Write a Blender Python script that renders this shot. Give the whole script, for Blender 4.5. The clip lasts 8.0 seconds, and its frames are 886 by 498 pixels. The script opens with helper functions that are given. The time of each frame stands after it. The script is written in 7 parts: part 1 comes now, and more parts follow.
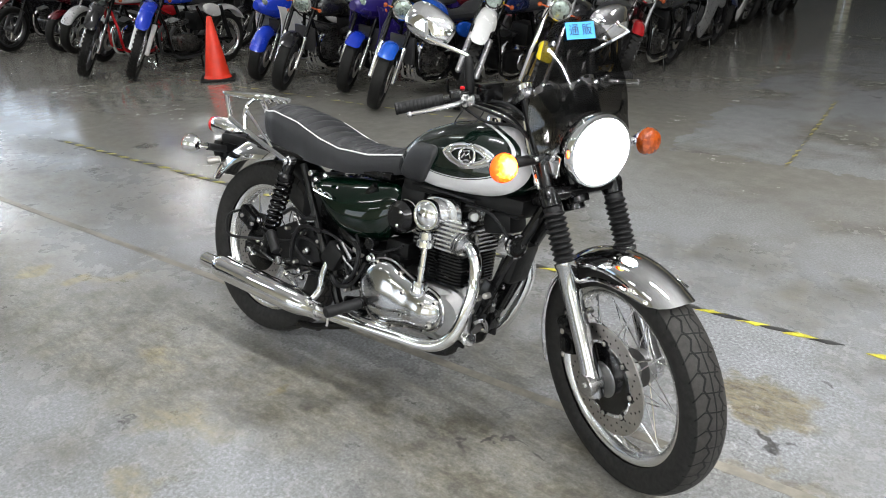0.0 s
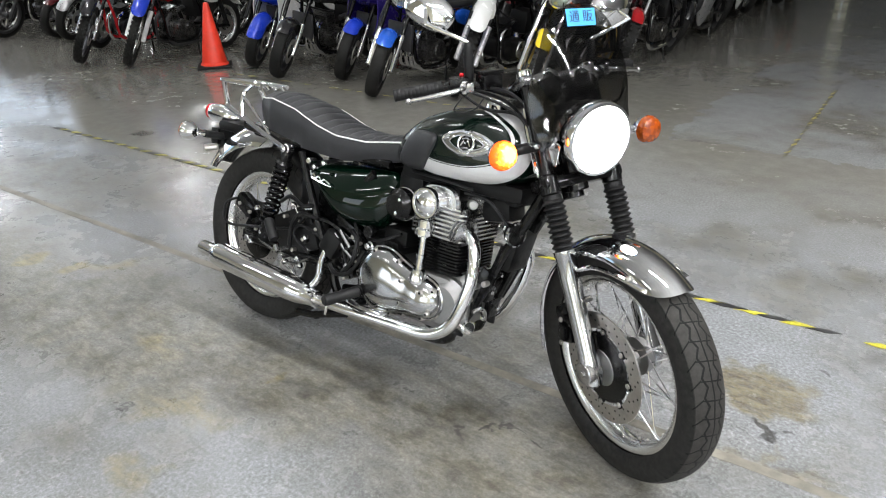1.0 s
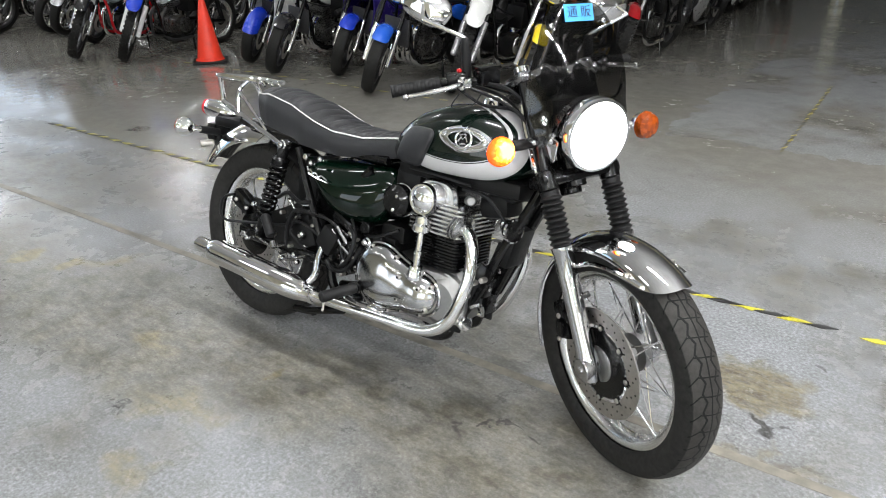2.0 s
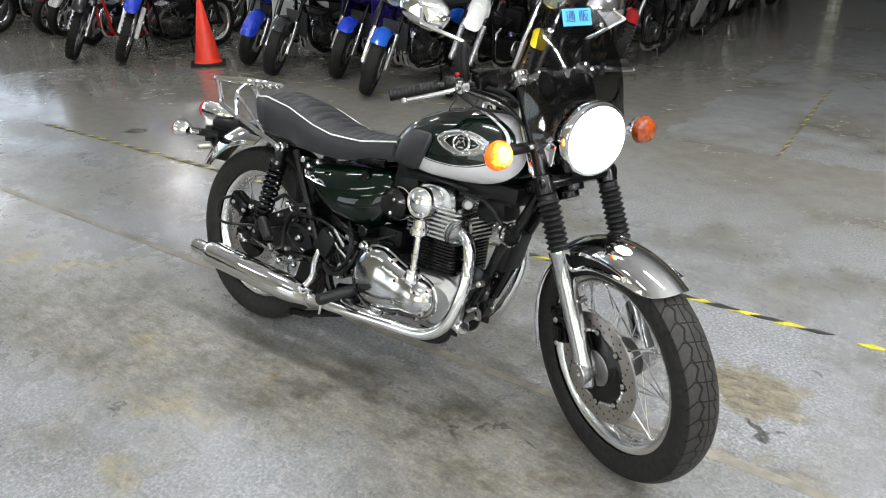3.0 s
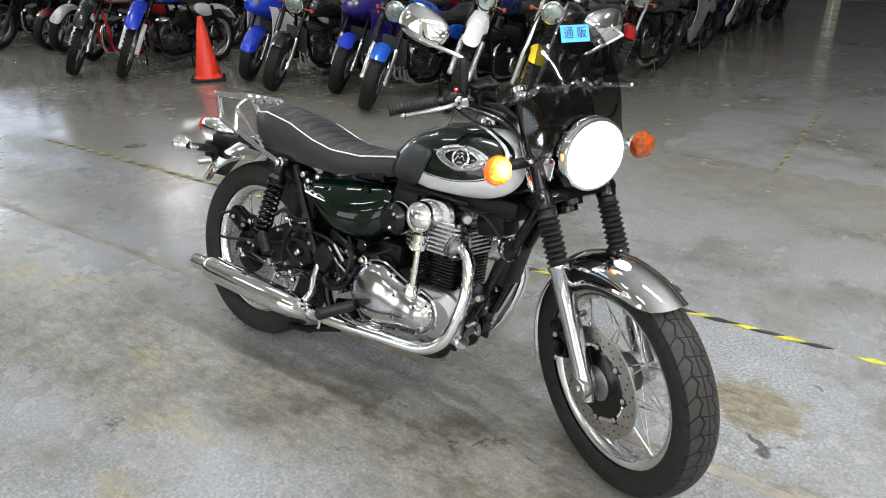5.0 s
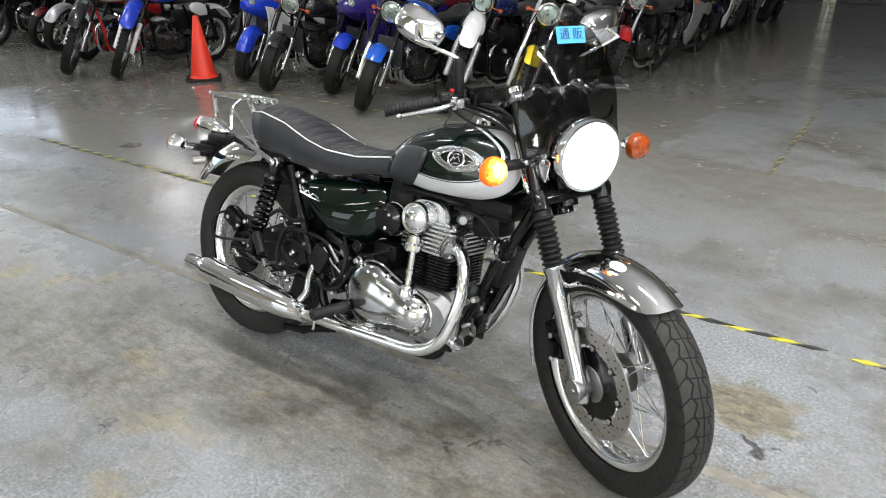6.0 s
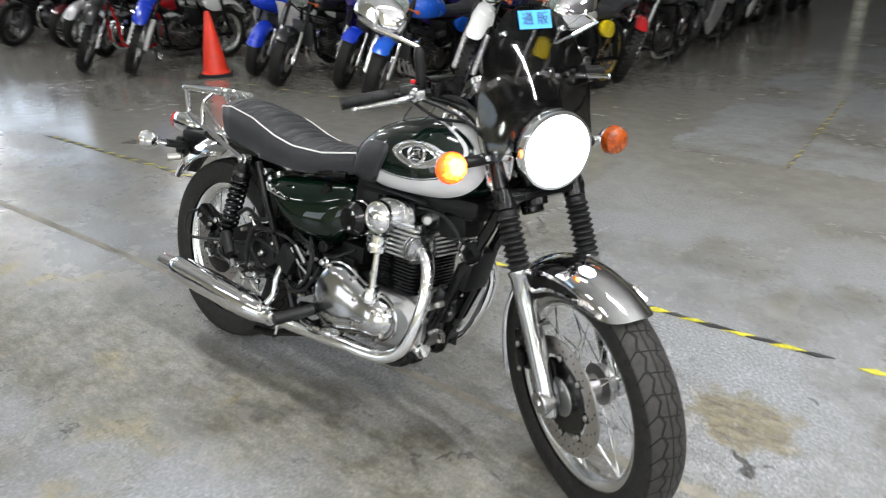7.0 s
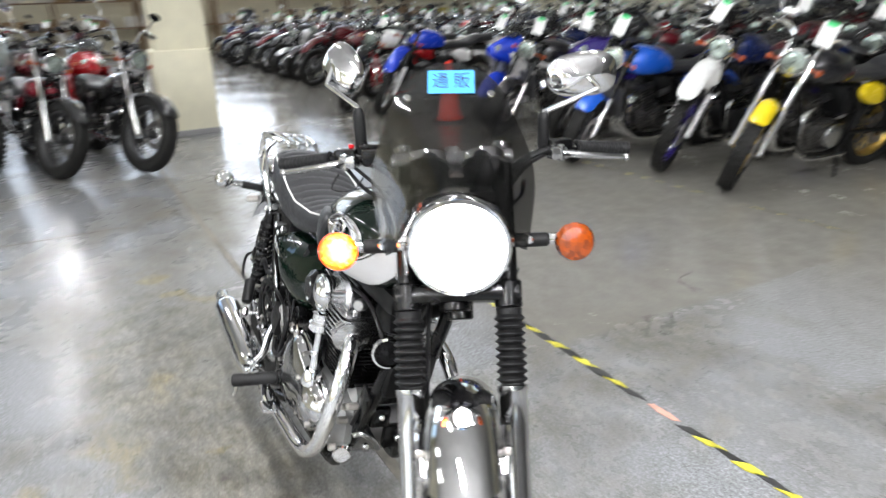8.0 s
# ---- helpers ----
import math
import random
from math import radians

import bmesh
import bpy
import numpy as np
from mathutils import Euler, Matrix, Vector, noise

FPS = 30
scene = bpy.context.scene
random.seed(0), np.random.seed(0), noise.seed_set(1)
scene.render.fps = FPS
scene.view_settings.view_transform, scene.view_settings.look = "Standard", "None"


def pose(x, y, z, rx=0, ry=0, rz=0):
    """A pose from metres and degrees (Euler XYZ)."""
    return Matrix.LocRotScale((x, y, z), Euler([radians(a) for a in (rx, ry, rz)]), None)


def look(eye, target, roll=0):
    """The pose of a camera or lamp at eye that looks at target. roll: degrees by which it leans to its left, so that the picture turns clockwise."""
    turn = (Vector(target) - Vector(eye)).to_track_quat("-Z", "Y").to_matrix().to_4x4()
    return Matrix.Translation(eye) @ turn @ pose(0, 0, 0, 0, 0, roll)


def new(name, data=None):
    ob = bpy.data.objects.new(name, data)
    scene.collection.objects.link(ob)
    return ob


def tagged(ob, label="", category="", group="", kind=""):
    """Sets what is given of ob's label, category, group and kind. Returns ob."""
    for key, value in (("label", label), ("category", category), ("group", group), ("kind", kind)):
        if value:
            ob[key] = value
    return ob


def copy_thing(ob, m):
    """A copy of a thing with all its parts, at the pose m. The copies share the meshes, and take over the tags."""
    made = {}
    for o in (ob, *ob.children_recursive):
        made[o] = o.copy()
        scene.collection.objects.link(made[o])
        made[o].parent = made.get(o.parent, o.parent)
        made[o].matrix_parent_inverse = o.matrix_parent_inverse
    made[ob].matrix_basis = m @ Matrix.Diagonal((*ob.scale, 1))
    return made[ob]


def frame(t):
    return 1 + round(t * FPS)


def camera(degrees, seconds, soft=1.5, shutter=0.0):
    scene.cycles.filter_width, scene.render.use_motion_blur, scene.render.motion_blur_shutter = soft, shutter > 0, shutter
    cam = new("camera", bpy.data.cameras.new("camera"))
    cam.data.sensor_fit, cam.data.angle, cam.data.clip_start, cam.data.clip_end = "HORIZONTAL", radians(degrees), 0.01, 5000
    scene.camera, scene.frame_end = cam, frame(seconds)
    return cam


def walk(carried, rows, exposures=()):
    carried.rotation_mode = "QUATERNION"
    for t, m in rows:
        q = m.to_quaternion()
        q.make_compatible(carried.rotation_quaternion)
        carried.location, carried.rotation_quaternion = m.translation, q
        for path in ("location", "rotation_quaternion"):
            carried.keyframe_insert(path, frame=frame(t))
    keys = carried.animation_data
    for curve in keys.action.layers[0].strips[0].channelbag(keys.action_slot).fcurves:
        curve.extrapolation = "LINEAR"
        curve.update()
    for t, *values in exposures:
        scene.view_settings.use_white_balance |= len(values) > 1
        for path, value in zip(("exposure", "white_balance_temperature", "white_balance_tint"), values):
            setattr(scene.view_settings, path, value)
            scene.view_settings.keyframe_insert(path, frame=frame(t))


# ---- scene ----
cam = camera(66.6, 8.0, soft=1.0, shutter=0.6)
PATH = [
    (0, (0.262, 0.308, 1.401), (0.102, 2.121, 0.572), -1.4),
    (0.5, (0.261, 0.309, 1.401), (0.102, 2.123, 0.574), -1.3),
    (1, (0.259, 0.312, 1.397), (0.106, 2.111, 0.538), -1.2),
    (1.5, (0.257, 0.316, 1.397), (0.11, 2.11, 0.526), -1.3),
    (3, (0.254, 0.316, 1.397), (0.121, 2.116, 0.535), -0.7),
    (3.5, (0.255, 0.319, 1.398), (0.125, 2.125, 0.548), -0.8),
    (4, (0.253, 0.319, 1.397), (0.122, 2.13, 0.559), -0.9),
    (4.5, (0.253, 0.315, 1.399), (0.119, 2.13, 0.57), -0.8),
    (6, (0.254, 0.318, 1.398), (0.136, 2.137, 0.576), -0.4),
    (6.5, (0.26, 0.338, 1.394), (0.144, 2.147, 0.549), -0.3),
    (7, (0.42, 0.445, 1.364), (0.22, 2.252, 0.529), -1.4),
    (7.2, (0.579, 0.537, 1.34), (0.148, 2.341, 0.592), -3.4),
    (7.4, (0.735, 0.614, 1.355), (0.188, 2.406, 0.655), -1.3),
    (7.5, (0.796, 0.67, 1.36), (0.178, 2.439, 0.662), -2.6),
    (7.6, (0.863, 0.729, 1.343), (0.166, 2.479, 0.672), -3.2),
    (7.8, (0.977, 0.86, 1.317), (0.151, 2.567, 0.68), -1.5),
    (8, (1.104, 0.998, 1.326), (0.129, 2.605, 0.643), -2.2),
]
walk(cam, [(t, look(eye, target, roll)) for t, eye, target, roll in PATH], [(0.0, 0.41, 6500, 11), (6.8, 0.41, 6500, 11), (8.0, 0.7, 6450, 12.5)])

# ---- light ----
# grid of the hall: s runs along the rows of parked bikes, n away from the first eye
GA = radians(-32.0)


def hall(s, n, z=0.0):
    return Vector((s * math.cos(GA) - n * math.sin(GA), s * math.sin(GA) + n * math.cos(GA), z))


HALL = Matrix.Rotation(GA, 4, "Z")
world = bpy.data.worlds.new("sky")
scene.world = world
world.use_nodes = True
wn = world.node_tree.nodes
sky = wn.new("ShaderNodeTexSky")
sky.sky_type, sky.sun_disc, sky.sun_elevation, sky.sun_rotation = "NISHITA", False, radians(50), radians(120)
world.node_tree.links.new(sky.outputs[0], wn["Background"].inputs[0])
wn["Background"].inputs[1].default_value = 0.15
CEIL = 7.5
LAMP_H = 4.2
# ceiling lamps: hall place and power
# the one at (2.6, 5.0) is an unseen extra that brightens the right floor
LAMPS = [(s, n, (115 if s > 5 else 118 if s > 1.5 else (36 if n > 1 else 13) if s > -2 else 4) * (1.35 if n > 1 and s < 4 else 1.0)) for n in (-5.2, -1.8, 1.6) for s in (-4.2, -0.8, 2.6, 6.0)] + [
    (2.6, 5.0, 95), (-3.0, 4.6, 27), (-6.8, 4.4, 18), (-6.8, -1.6, 9), (-10.2, 4.4, 20), (-14.0, 4.4, 45), (-14.0, 0.5, 75), (-10.2, 0.5, 24), (-14.0, 9.0, 45), (-18.5, 6.5, 55), (-18.5, 13.0, 55)]


# ---- materials ----
def nodes_of(name):
    m = bpy.data.materials.new(name)
    m.use_nodes = True
    t = m.node_tree
    return m, t.nodes, t.links, t.nodes["Principled BSDF"]


def noise_of(nd, lk, scale, detail=4.0, rough=0.55, coord=None):
    n = nd.new("ShaderNodeTexNoise")
    n.inputs["Scale"].default_value, n.inputs["Detail"].default_value, n.inputs["Roughness"].default_value = scale, detail, rough
    if coord is not None:
        lk.new(coord, n.inputs["Vector"])
    return n.outputs["Fac"]


def ramp(nd, lk, fac, stops):
    r = nd.new("ShaderNodeValToRGB")
    while len(r.color_ramp.elements) < len(stops):
        r.color_ramp.elements.new(0.5)
    for e, (p, c) in zip(r.color_ramp.elements, stops):
        e.position, e.color = p, (*c, 1) if len(c) == 3 else c
    lk.new(fac, r.inputs[0])
    return r.outputs[0]


def mathn(nd, lk, op, a, b=None, c=None):
    m = nd.new("ShaderNodeMath")
    m.operation = op
    for i, v in enumerate((a, b, c)):
        if v is None:
            continue
        if isinstance(v, (int, float)):
            m.inputs[i].default_value = v
        else:
            lk.new(v, m.inputs[i])
    return m.outputs[0]


def mixc(nd, lk, fac, a, b, blend="MIX"):
    m = nd.new("ShaderNodeMix")
    m.data_type, m.blend_type = "RGBA", blend
    for i, v in ((0, fac), (6, a), (7, b)):
        if isinstance(v, (int, float)):
            m.inputs[i].default_value = v
        elif isinstance(v, tuple):
            m.inputs[i].default_value = (*v, 1)
        else:
            lk.new(v, m.inputs[i])
    return m.outputs[2]


def bump(nd, lk, bsdf, height, strength=0.3, dist=0.002):
    b = nd.new("ShaderNodeBump")
    b.inputs["Strength"].default_value, b.inputs["Distance"].default_value = strength, dist
    lk.new(height, b.inputs["Height"])
    lk.new(b.outputs[0], bsdf.inputs["Normal"])


def surface(name, col, rough=0.5, metal=0.0, vary=0.15, scale=30.0, bumpy=0.0, bscale=200.0, coat=0.0, rvary=0.1, spec=0.5):
    """A plain surface with two scales of variation in colour and gloss."""
    m, nd, lk, b = nodes_of(name)
    co = nd.new("ShaderNodeTexCoord").outputs["Object"]
    f1 = noise_of(nd, lk, scale, 5, 0.6, co)
    f2 = noise_of(nd, lk, scale * 0.17, 3, 0.5, co)
    f = mathn(nd, lk, "ADD", mathn(nd, lk, "MULTIPLY", f1, 0.5), mathn(nd, lk, "MULTIPLY", f2, 0.5))
    lo = tuple(max(0, c * (1 - vary * 1.6)) for c in col)
    hi = tuple(min(1, c * (1 + vary * 1.6)) for c in col)
    lk.new(ramp(nd, lk, f, [(0.3, lo), (0.7, hi)]), b.inputs["Base Color"])
    r = nd.new("ShaderNodeMapRange")
    r.inputs[1].default_value, r.inputs[2].default_value = 0.35, 0.65
    r.inputs[3].default_value, r.inputs[4].default_value = max(0.02, rough - rvary * 0.5), min(1, rough + rvary)
    lk.new(f1, r.inputs[0])
    lk.new(r.outputs[0], b.inputs["Roughness"])
    b.inputs["Metallic"].default_value = metal
    b.inputs["Specular IOR Level"].default_value = spec
    b.inputs["Coat Weight"].default_value = coat
    b.inputs["Coat Roughness"].default_value = 0.03
    if bumpy:
        bump(nd, lk, b, noise_of(nd, lk, bscale, 4, 0.6, co), bumpy, 0.001)
    return m


def glow(name, col, strength):
    m, nd, lk, b = nodes_of(name)
    b.inputs["Base Color"].default_value = (*col, 1)
    b.inputs["Emission Color"].default_value = (*col, 1)
    b.inputs["Emission Strength"].default_value = strength
    return m


CHROME = surface("chrome", (0.86, 0.86, 0.87), 0.05, 1.0, 0.01, 40, rvary=0.01)
ALU = surface("polished_aluminium", (0.5, 0.5, 0.505), 0.2, 1.0, 0.02, 60, rvary=0.04)
CAST = surface("cast_aluminium", (0.33, 0.33, 0.326), 0.42, 1.0, 0.1, 90, bumpy=0.15, bscale=400)
POLISH = surface("buffed_aluminium", (0.5, 0.5, 0.505), 0.13, 1.0, 0.02, 60, rvary=0.03)
RIMALU = surface("rim_aluminium", (0.85, 0.85, 0.85), 0.22, 1.0, 0.015, 70, rvary=0.02)
DISC = surface("brake_disc_steel", (0.5, 0.48, 0.46), 0.34, 1.0, 0.12, 120)
BLACK = surface("black_enamel", (0.003, 0.003, 0.0032), 0.18, 0.0, 0.25, 50, coat=0.0, spec=0.32)
BLACKM = surface("matt_black", (0.006, 0.006, 0.0062), 0.4, 0.0, 0.3, 80, bumpy=0.1, spec=0.22)
RUBBER = surface("rubber", (0.009, 0.009, 0.0095), 0.45, 0.0, 0.3, 90, bumpy=0.12, spec=0.25)
VINYL = surface("black_vinyl", (0.023, 0.0235, 0.026), 0.42, 0.0, 0.2, 120, bumpy=0.25, bscale=900, spec=0.42)
PIPING = surface("white_piping", (0.72, 0.72, 0.7), 0.45, 0.0, 0.06, 200)
GREEN = surface("dark_green_metallic", (0.0006, 0.005, 0.0024), 0.14, 0.0, 0.06, 20, coat=0.8, rvary=0.0, spec=0.05)
RED = surface("red_lens", (0.55, 0.01, 0.015), 0.12, 0.0, 0.1, 60, coat=0.5)
STEEL = surface("zinc_steel", (0.5, 0.48, 0.45), 0.35, 1.0, 0.15, 150)
PAPER_BLUE = surface("blue_paper", (0.06, 0.36, 0.78), 0.7, 0.0, 0.05, 30)
INK = surface("dark_ink", (0.01, 0.015, 0.06), 0.6)
CABLE = surface("cable_sheath", (0.004, 0.004, 0.0045), 0.35, spec=0.3)
LAMP_ON = glow("headlight_glow", (1.0, 1.0, 1.0), 14.0)


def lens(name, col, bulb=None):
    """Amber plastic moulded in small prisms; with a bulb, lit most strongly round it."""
    m, nd, lk, b = nodes_of(name)
    co = nd.new("ShaderNodeTexCoord").outputs["Object"]
    v = nd.new("ShaderNodeTexVoronoi")
    v.inputs["Scale"].default_value = 115
    lk.new(co, v.inputs["Vector"])
    cell = nd.new("ShaderNodeSeparateColor")
    lk.new(v.outputs["Color"], cell.inputs[0])
    lk.new(ramp(nd, lk, cell.outputs[0], [(0.0, tuple(c * 0.4 for c in col)), (1.0, col)]), b.inputs["Base Color"])
    b.inputs["Roughness"].default_value, b.inputs["Coat Weight"].default_value = 0.15, 0.6
    bump(nd, lk, b, v.outputs["Distance"], 0.6, 0.002)
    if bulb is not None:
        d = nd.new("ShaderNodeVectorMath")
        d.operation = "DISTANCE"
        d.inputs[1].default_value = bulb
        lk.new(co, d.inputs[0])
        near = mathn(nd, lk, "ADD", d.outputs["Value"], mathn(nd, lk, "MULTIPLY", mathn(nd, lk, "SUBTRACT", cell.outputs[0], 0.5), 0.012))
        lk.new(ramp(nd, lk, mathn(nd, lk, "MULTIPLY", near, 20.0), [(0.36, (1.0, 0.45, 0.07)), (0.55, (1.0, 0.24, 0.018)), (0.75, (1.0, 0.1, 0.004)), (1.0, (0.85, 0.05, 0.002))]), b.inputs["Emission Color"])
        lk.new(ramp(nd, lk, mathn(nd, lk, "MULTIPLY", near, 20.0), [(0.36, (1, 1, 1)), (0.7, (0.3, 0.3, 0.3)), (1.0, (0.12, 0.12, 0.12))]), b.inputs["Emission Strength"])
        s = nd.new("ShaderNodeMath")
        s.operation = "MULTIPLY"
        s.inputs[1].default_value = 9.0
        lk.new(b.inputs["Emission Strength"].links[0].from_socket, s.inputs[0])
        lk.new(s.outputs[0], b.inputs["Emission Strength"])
    return m


ORANGE = lens("amber_lens", (0.4, 0.068, 0.004))


def tyre_material():
    """Rubber with wavy grooves; u runs round the tyre, v across it."""
    m, nd, lk, b = nodes_of("tyre_rubber")
    uv = nd.new("ShaderNodeUVMap").outputs[0]
    sp = nd.new("ShaderNodeSeparateXYZ")
    lk.new(uv, sp.inputs[0])
    u, v = sp.outputs[0], sp.outputs[1]
    co = nd.new("ShaderNodeTexCoord").outputs["Object"]
    grooves = None
    for centre, amp, freq, ph, wide in ((0.5, 0.004, 26, 0.0, 0.02), (0.41, 0.026, 44, 0.25, 0.028), (0.59, 0.026, 44, 0.75, 0.028)):
        tri = mathn(nd, lk, "PINGPONG", mathn(nd, lk, "ADD", mathn(nd, lk, "MULTIPLY", u, freq * 2), ph * 2), 1.0)
        line = mathn(nd, lk, "ADD", mathn(nd, lk, "MULTIPLY", mathn(nd, lk, "SUBTRACT", tri, 0.5), amp * 2), centre)
        d = mathn(nd, lk, "ABSOLUTE", mathn(nd, lk, "SUBTRACT", v, line))
        g = mathn(nd, lk, "LESS_THAN", d, wide * 0.5)
        grooves = g if grooves is None else mathn(nd, lk, "MAXIMUM", grooves, g)
    side = mathn(nd, lk, "ABSOLUTE", mathn(nd, lk, "SUBTRACT", v, 0.5))
    skew = mathn(nd, lk, "ADD", mathn(nd, lk, "MULTIPLY", u, 44.0), mathn(nd, lk, "MULTIPLY", side, 3.0))
    cut = mathn(nd, lk, "LESS_THAN", mathn(nd, lk, "FRACT", skew), 0.1)
    cut = mathn(nd, lk, "MULTIPLY", cut, mathn(nd, lk, "MULTIPLY", mathn(nd, lk, "GREATER_THAN", side, 0.13), mathn(nd, lk, "LESS_THAN", side, 0.29)))
    cut2 = mathn(nd, lk, "LESS_THAN", mathn(nd, lk, "FRACT", mathn(nd, lk, "SUBTRACT", mathn(nd, lk, "MULTIPLY", u, 44.0), mathn(nd, lk, "MULTIPLY", v, 0.9))), 0.08)
    cut2 = mathn(nd, lk, "MULTIPLY", cut2, mathn(nd, lk, "LESS_THAN", side, 0.15))
    g = mathn(nd, lk, "MAXIMUM", grooves, mathn(nd, lk, "MAXIMUM", cut, cut2))
    base = ramp(nd, lk, noise_of(nd, lk, 60, 5, 0.6, co), [(0.3, (0.013, 0.0127, 0.0122)), (0.7, (0.028, 0.0272, 0.026))])
    tread = mathn(nd, lk, "LESS_THAN", side, 0.24)
    dusty = ramp(nd, lk, noise_of(nd, lk, 45, 5, 0.65, co), [(0.3, (0.023, 0.0218, 0.02)), (0.7, (0.044, 0.0415, 0.0385))])
    base = mixc(nd, lk, tread, base, dusty)
    lk.new(mixc(nd, lk, g, base, (0.005, 0.005, 0.005)), b.inputs["Base Color"])
    b.inputs["Roughness"].default_value = 0.62
    b.inputs["Specular IOR Level"].default_value = 0.18
    h = mathn(nd, lk, "SUBTRACT", 1.0, g)
    bump(nd, lk, b, h, 0.9, 0.004)
    return m


TYRE = tyre_material()


def tank_material():
    """Dark green enamel with a pale silver band that sweeps along the foot and round the front."""
    m, nd, lk, b = nodes_of("two_tone_tank_paint")
    co = nd.new("ShaderNodeTexCoord").outputs["Object"]
    sp = nd.new("ShaderNodeSeparateXYZ")
    lk.new(co, sp.inputs[0])
    x, z = sp.outputs[0], sp.outputs[2]

    def oval(cx, cz, ax, az, p):
        dx = mathn(nd, lk, "POWER", mathn(nd, lk, "ABSOLUTE", mathn(nd, lk, "DIVIDE", mathn(nd, lk, "SUBTRACT", x, cx), ax)), p)
        dz = mathn(nd, lk, "POWER", mathn(nd, lk, "ABSOLUTE", mathn(nd, lk, "DIVIDE", mathn(nd, lk, "SUBTRACT", z, cz), az)), p)
        return mathn(nd, lk, "ADD", dx, dz)

    high = mathn(nd, lk, "GREATER_THAN", z, 0.855)
    low_f, high_f = oval(0.89, 0.855, 0.168, 0.072, 2.3), oval(0.765, 0.855, 0.293, 0.096, 2.2)
    field = mathn(nd, lk, "ADD", mathn(nd, lk, "MULTIPLY", low_f, mathn(nd, lk, "SUBTRACT", 1.0, high)), mathn(nd, lk, "MULTIPLY", high_f, high))
    inner = mathn(nd, lk, "LESS_THAN", field, 1.0)
    outer = mathn(nd, lk, "LESS_THAN", oval(0.905, 0.85, 0.196, 0.112, 3.0), 1.0)
    rim = mathn(nd, lk, "ABSOLUTE", mathn(nd, lk, "SUBTRACT", field, 1.1))
    line = mathn(nd, lk, "LESS_THAN", rim, 0.04)
    silver = mathn(nd, lk, "MULTIPLY", outer, mathn(nd, lk, "SUBTRACT", 1.0, inner))
    silver = mathn(nd, lk, "MULTIPLY", silver, mathn(nd, lk, "SUBTRACT", 1.0, line))
    grain = noise_of(nd, lk, 700, 2, 0.5, co)
    g = ramp(nd, lk, grain, [(0.3, (0.001, 0.004, 0.0025)), (0.7, (0.002, 0.008, 0.005))])
    w = ramp(nd, lk, grain, [(0.3, (0.62, 0.62, 0.63)), (0.7, (0.74, 0.74, 0.75))])
    lk.new(mixc(nd, lk, silver, g, w), b.inputs["Base Color"])
    lk.new(mathn(nd, lk, "MULTIPLY", silver, 0.35), b.inputs["Metallic"])
    b.inputs["Roughness"].default_value = 0.25
    b.inputs["Specular IOR Level"].default_value = 0.1
    b.inputs["Coat Weight"].default_value, b.inputs["Coat Roughness"].default_value = 0.85, 0.03
    return m


TANK = tank_material()


def smoked():
    m, nd, lk, b = nodes_of("smoked_plexiglass")
    out = nd["Material Output"]
    tr, gl, mx = nd.new("ShaderNodeBsdfTransparent"), nd.new("ShaderNodeBsdfGlossy"), nd.new("ShaderNodeMixShader")
    tr.inputs[0].default_value = (0.47, 0.468, 0.468, 1)
    gl.inputs["Roughness"].default_value = 0.04
    lw = nd.new("ShaderNodeLayerWeight")
    lw.inputs[0].default_value = 0.5
    gloss = mathn(nd, lk, "ADD", mathn(nd, lk, "MULTIPLY", mathn(nd, lk, "POWER", lw.outputs["Facing"], 4.0), 0.35), 0.055)
    lk.new(gloss, mx.inputs[0])
    lk.new(tr.outputs[0], mx.inputs[1])
    lk.new(gl.outputs[0], mx.inputs[2])
    lk.new(mx.outputs[0], out.inputs[0])
    return m


SMOKE = smoked()


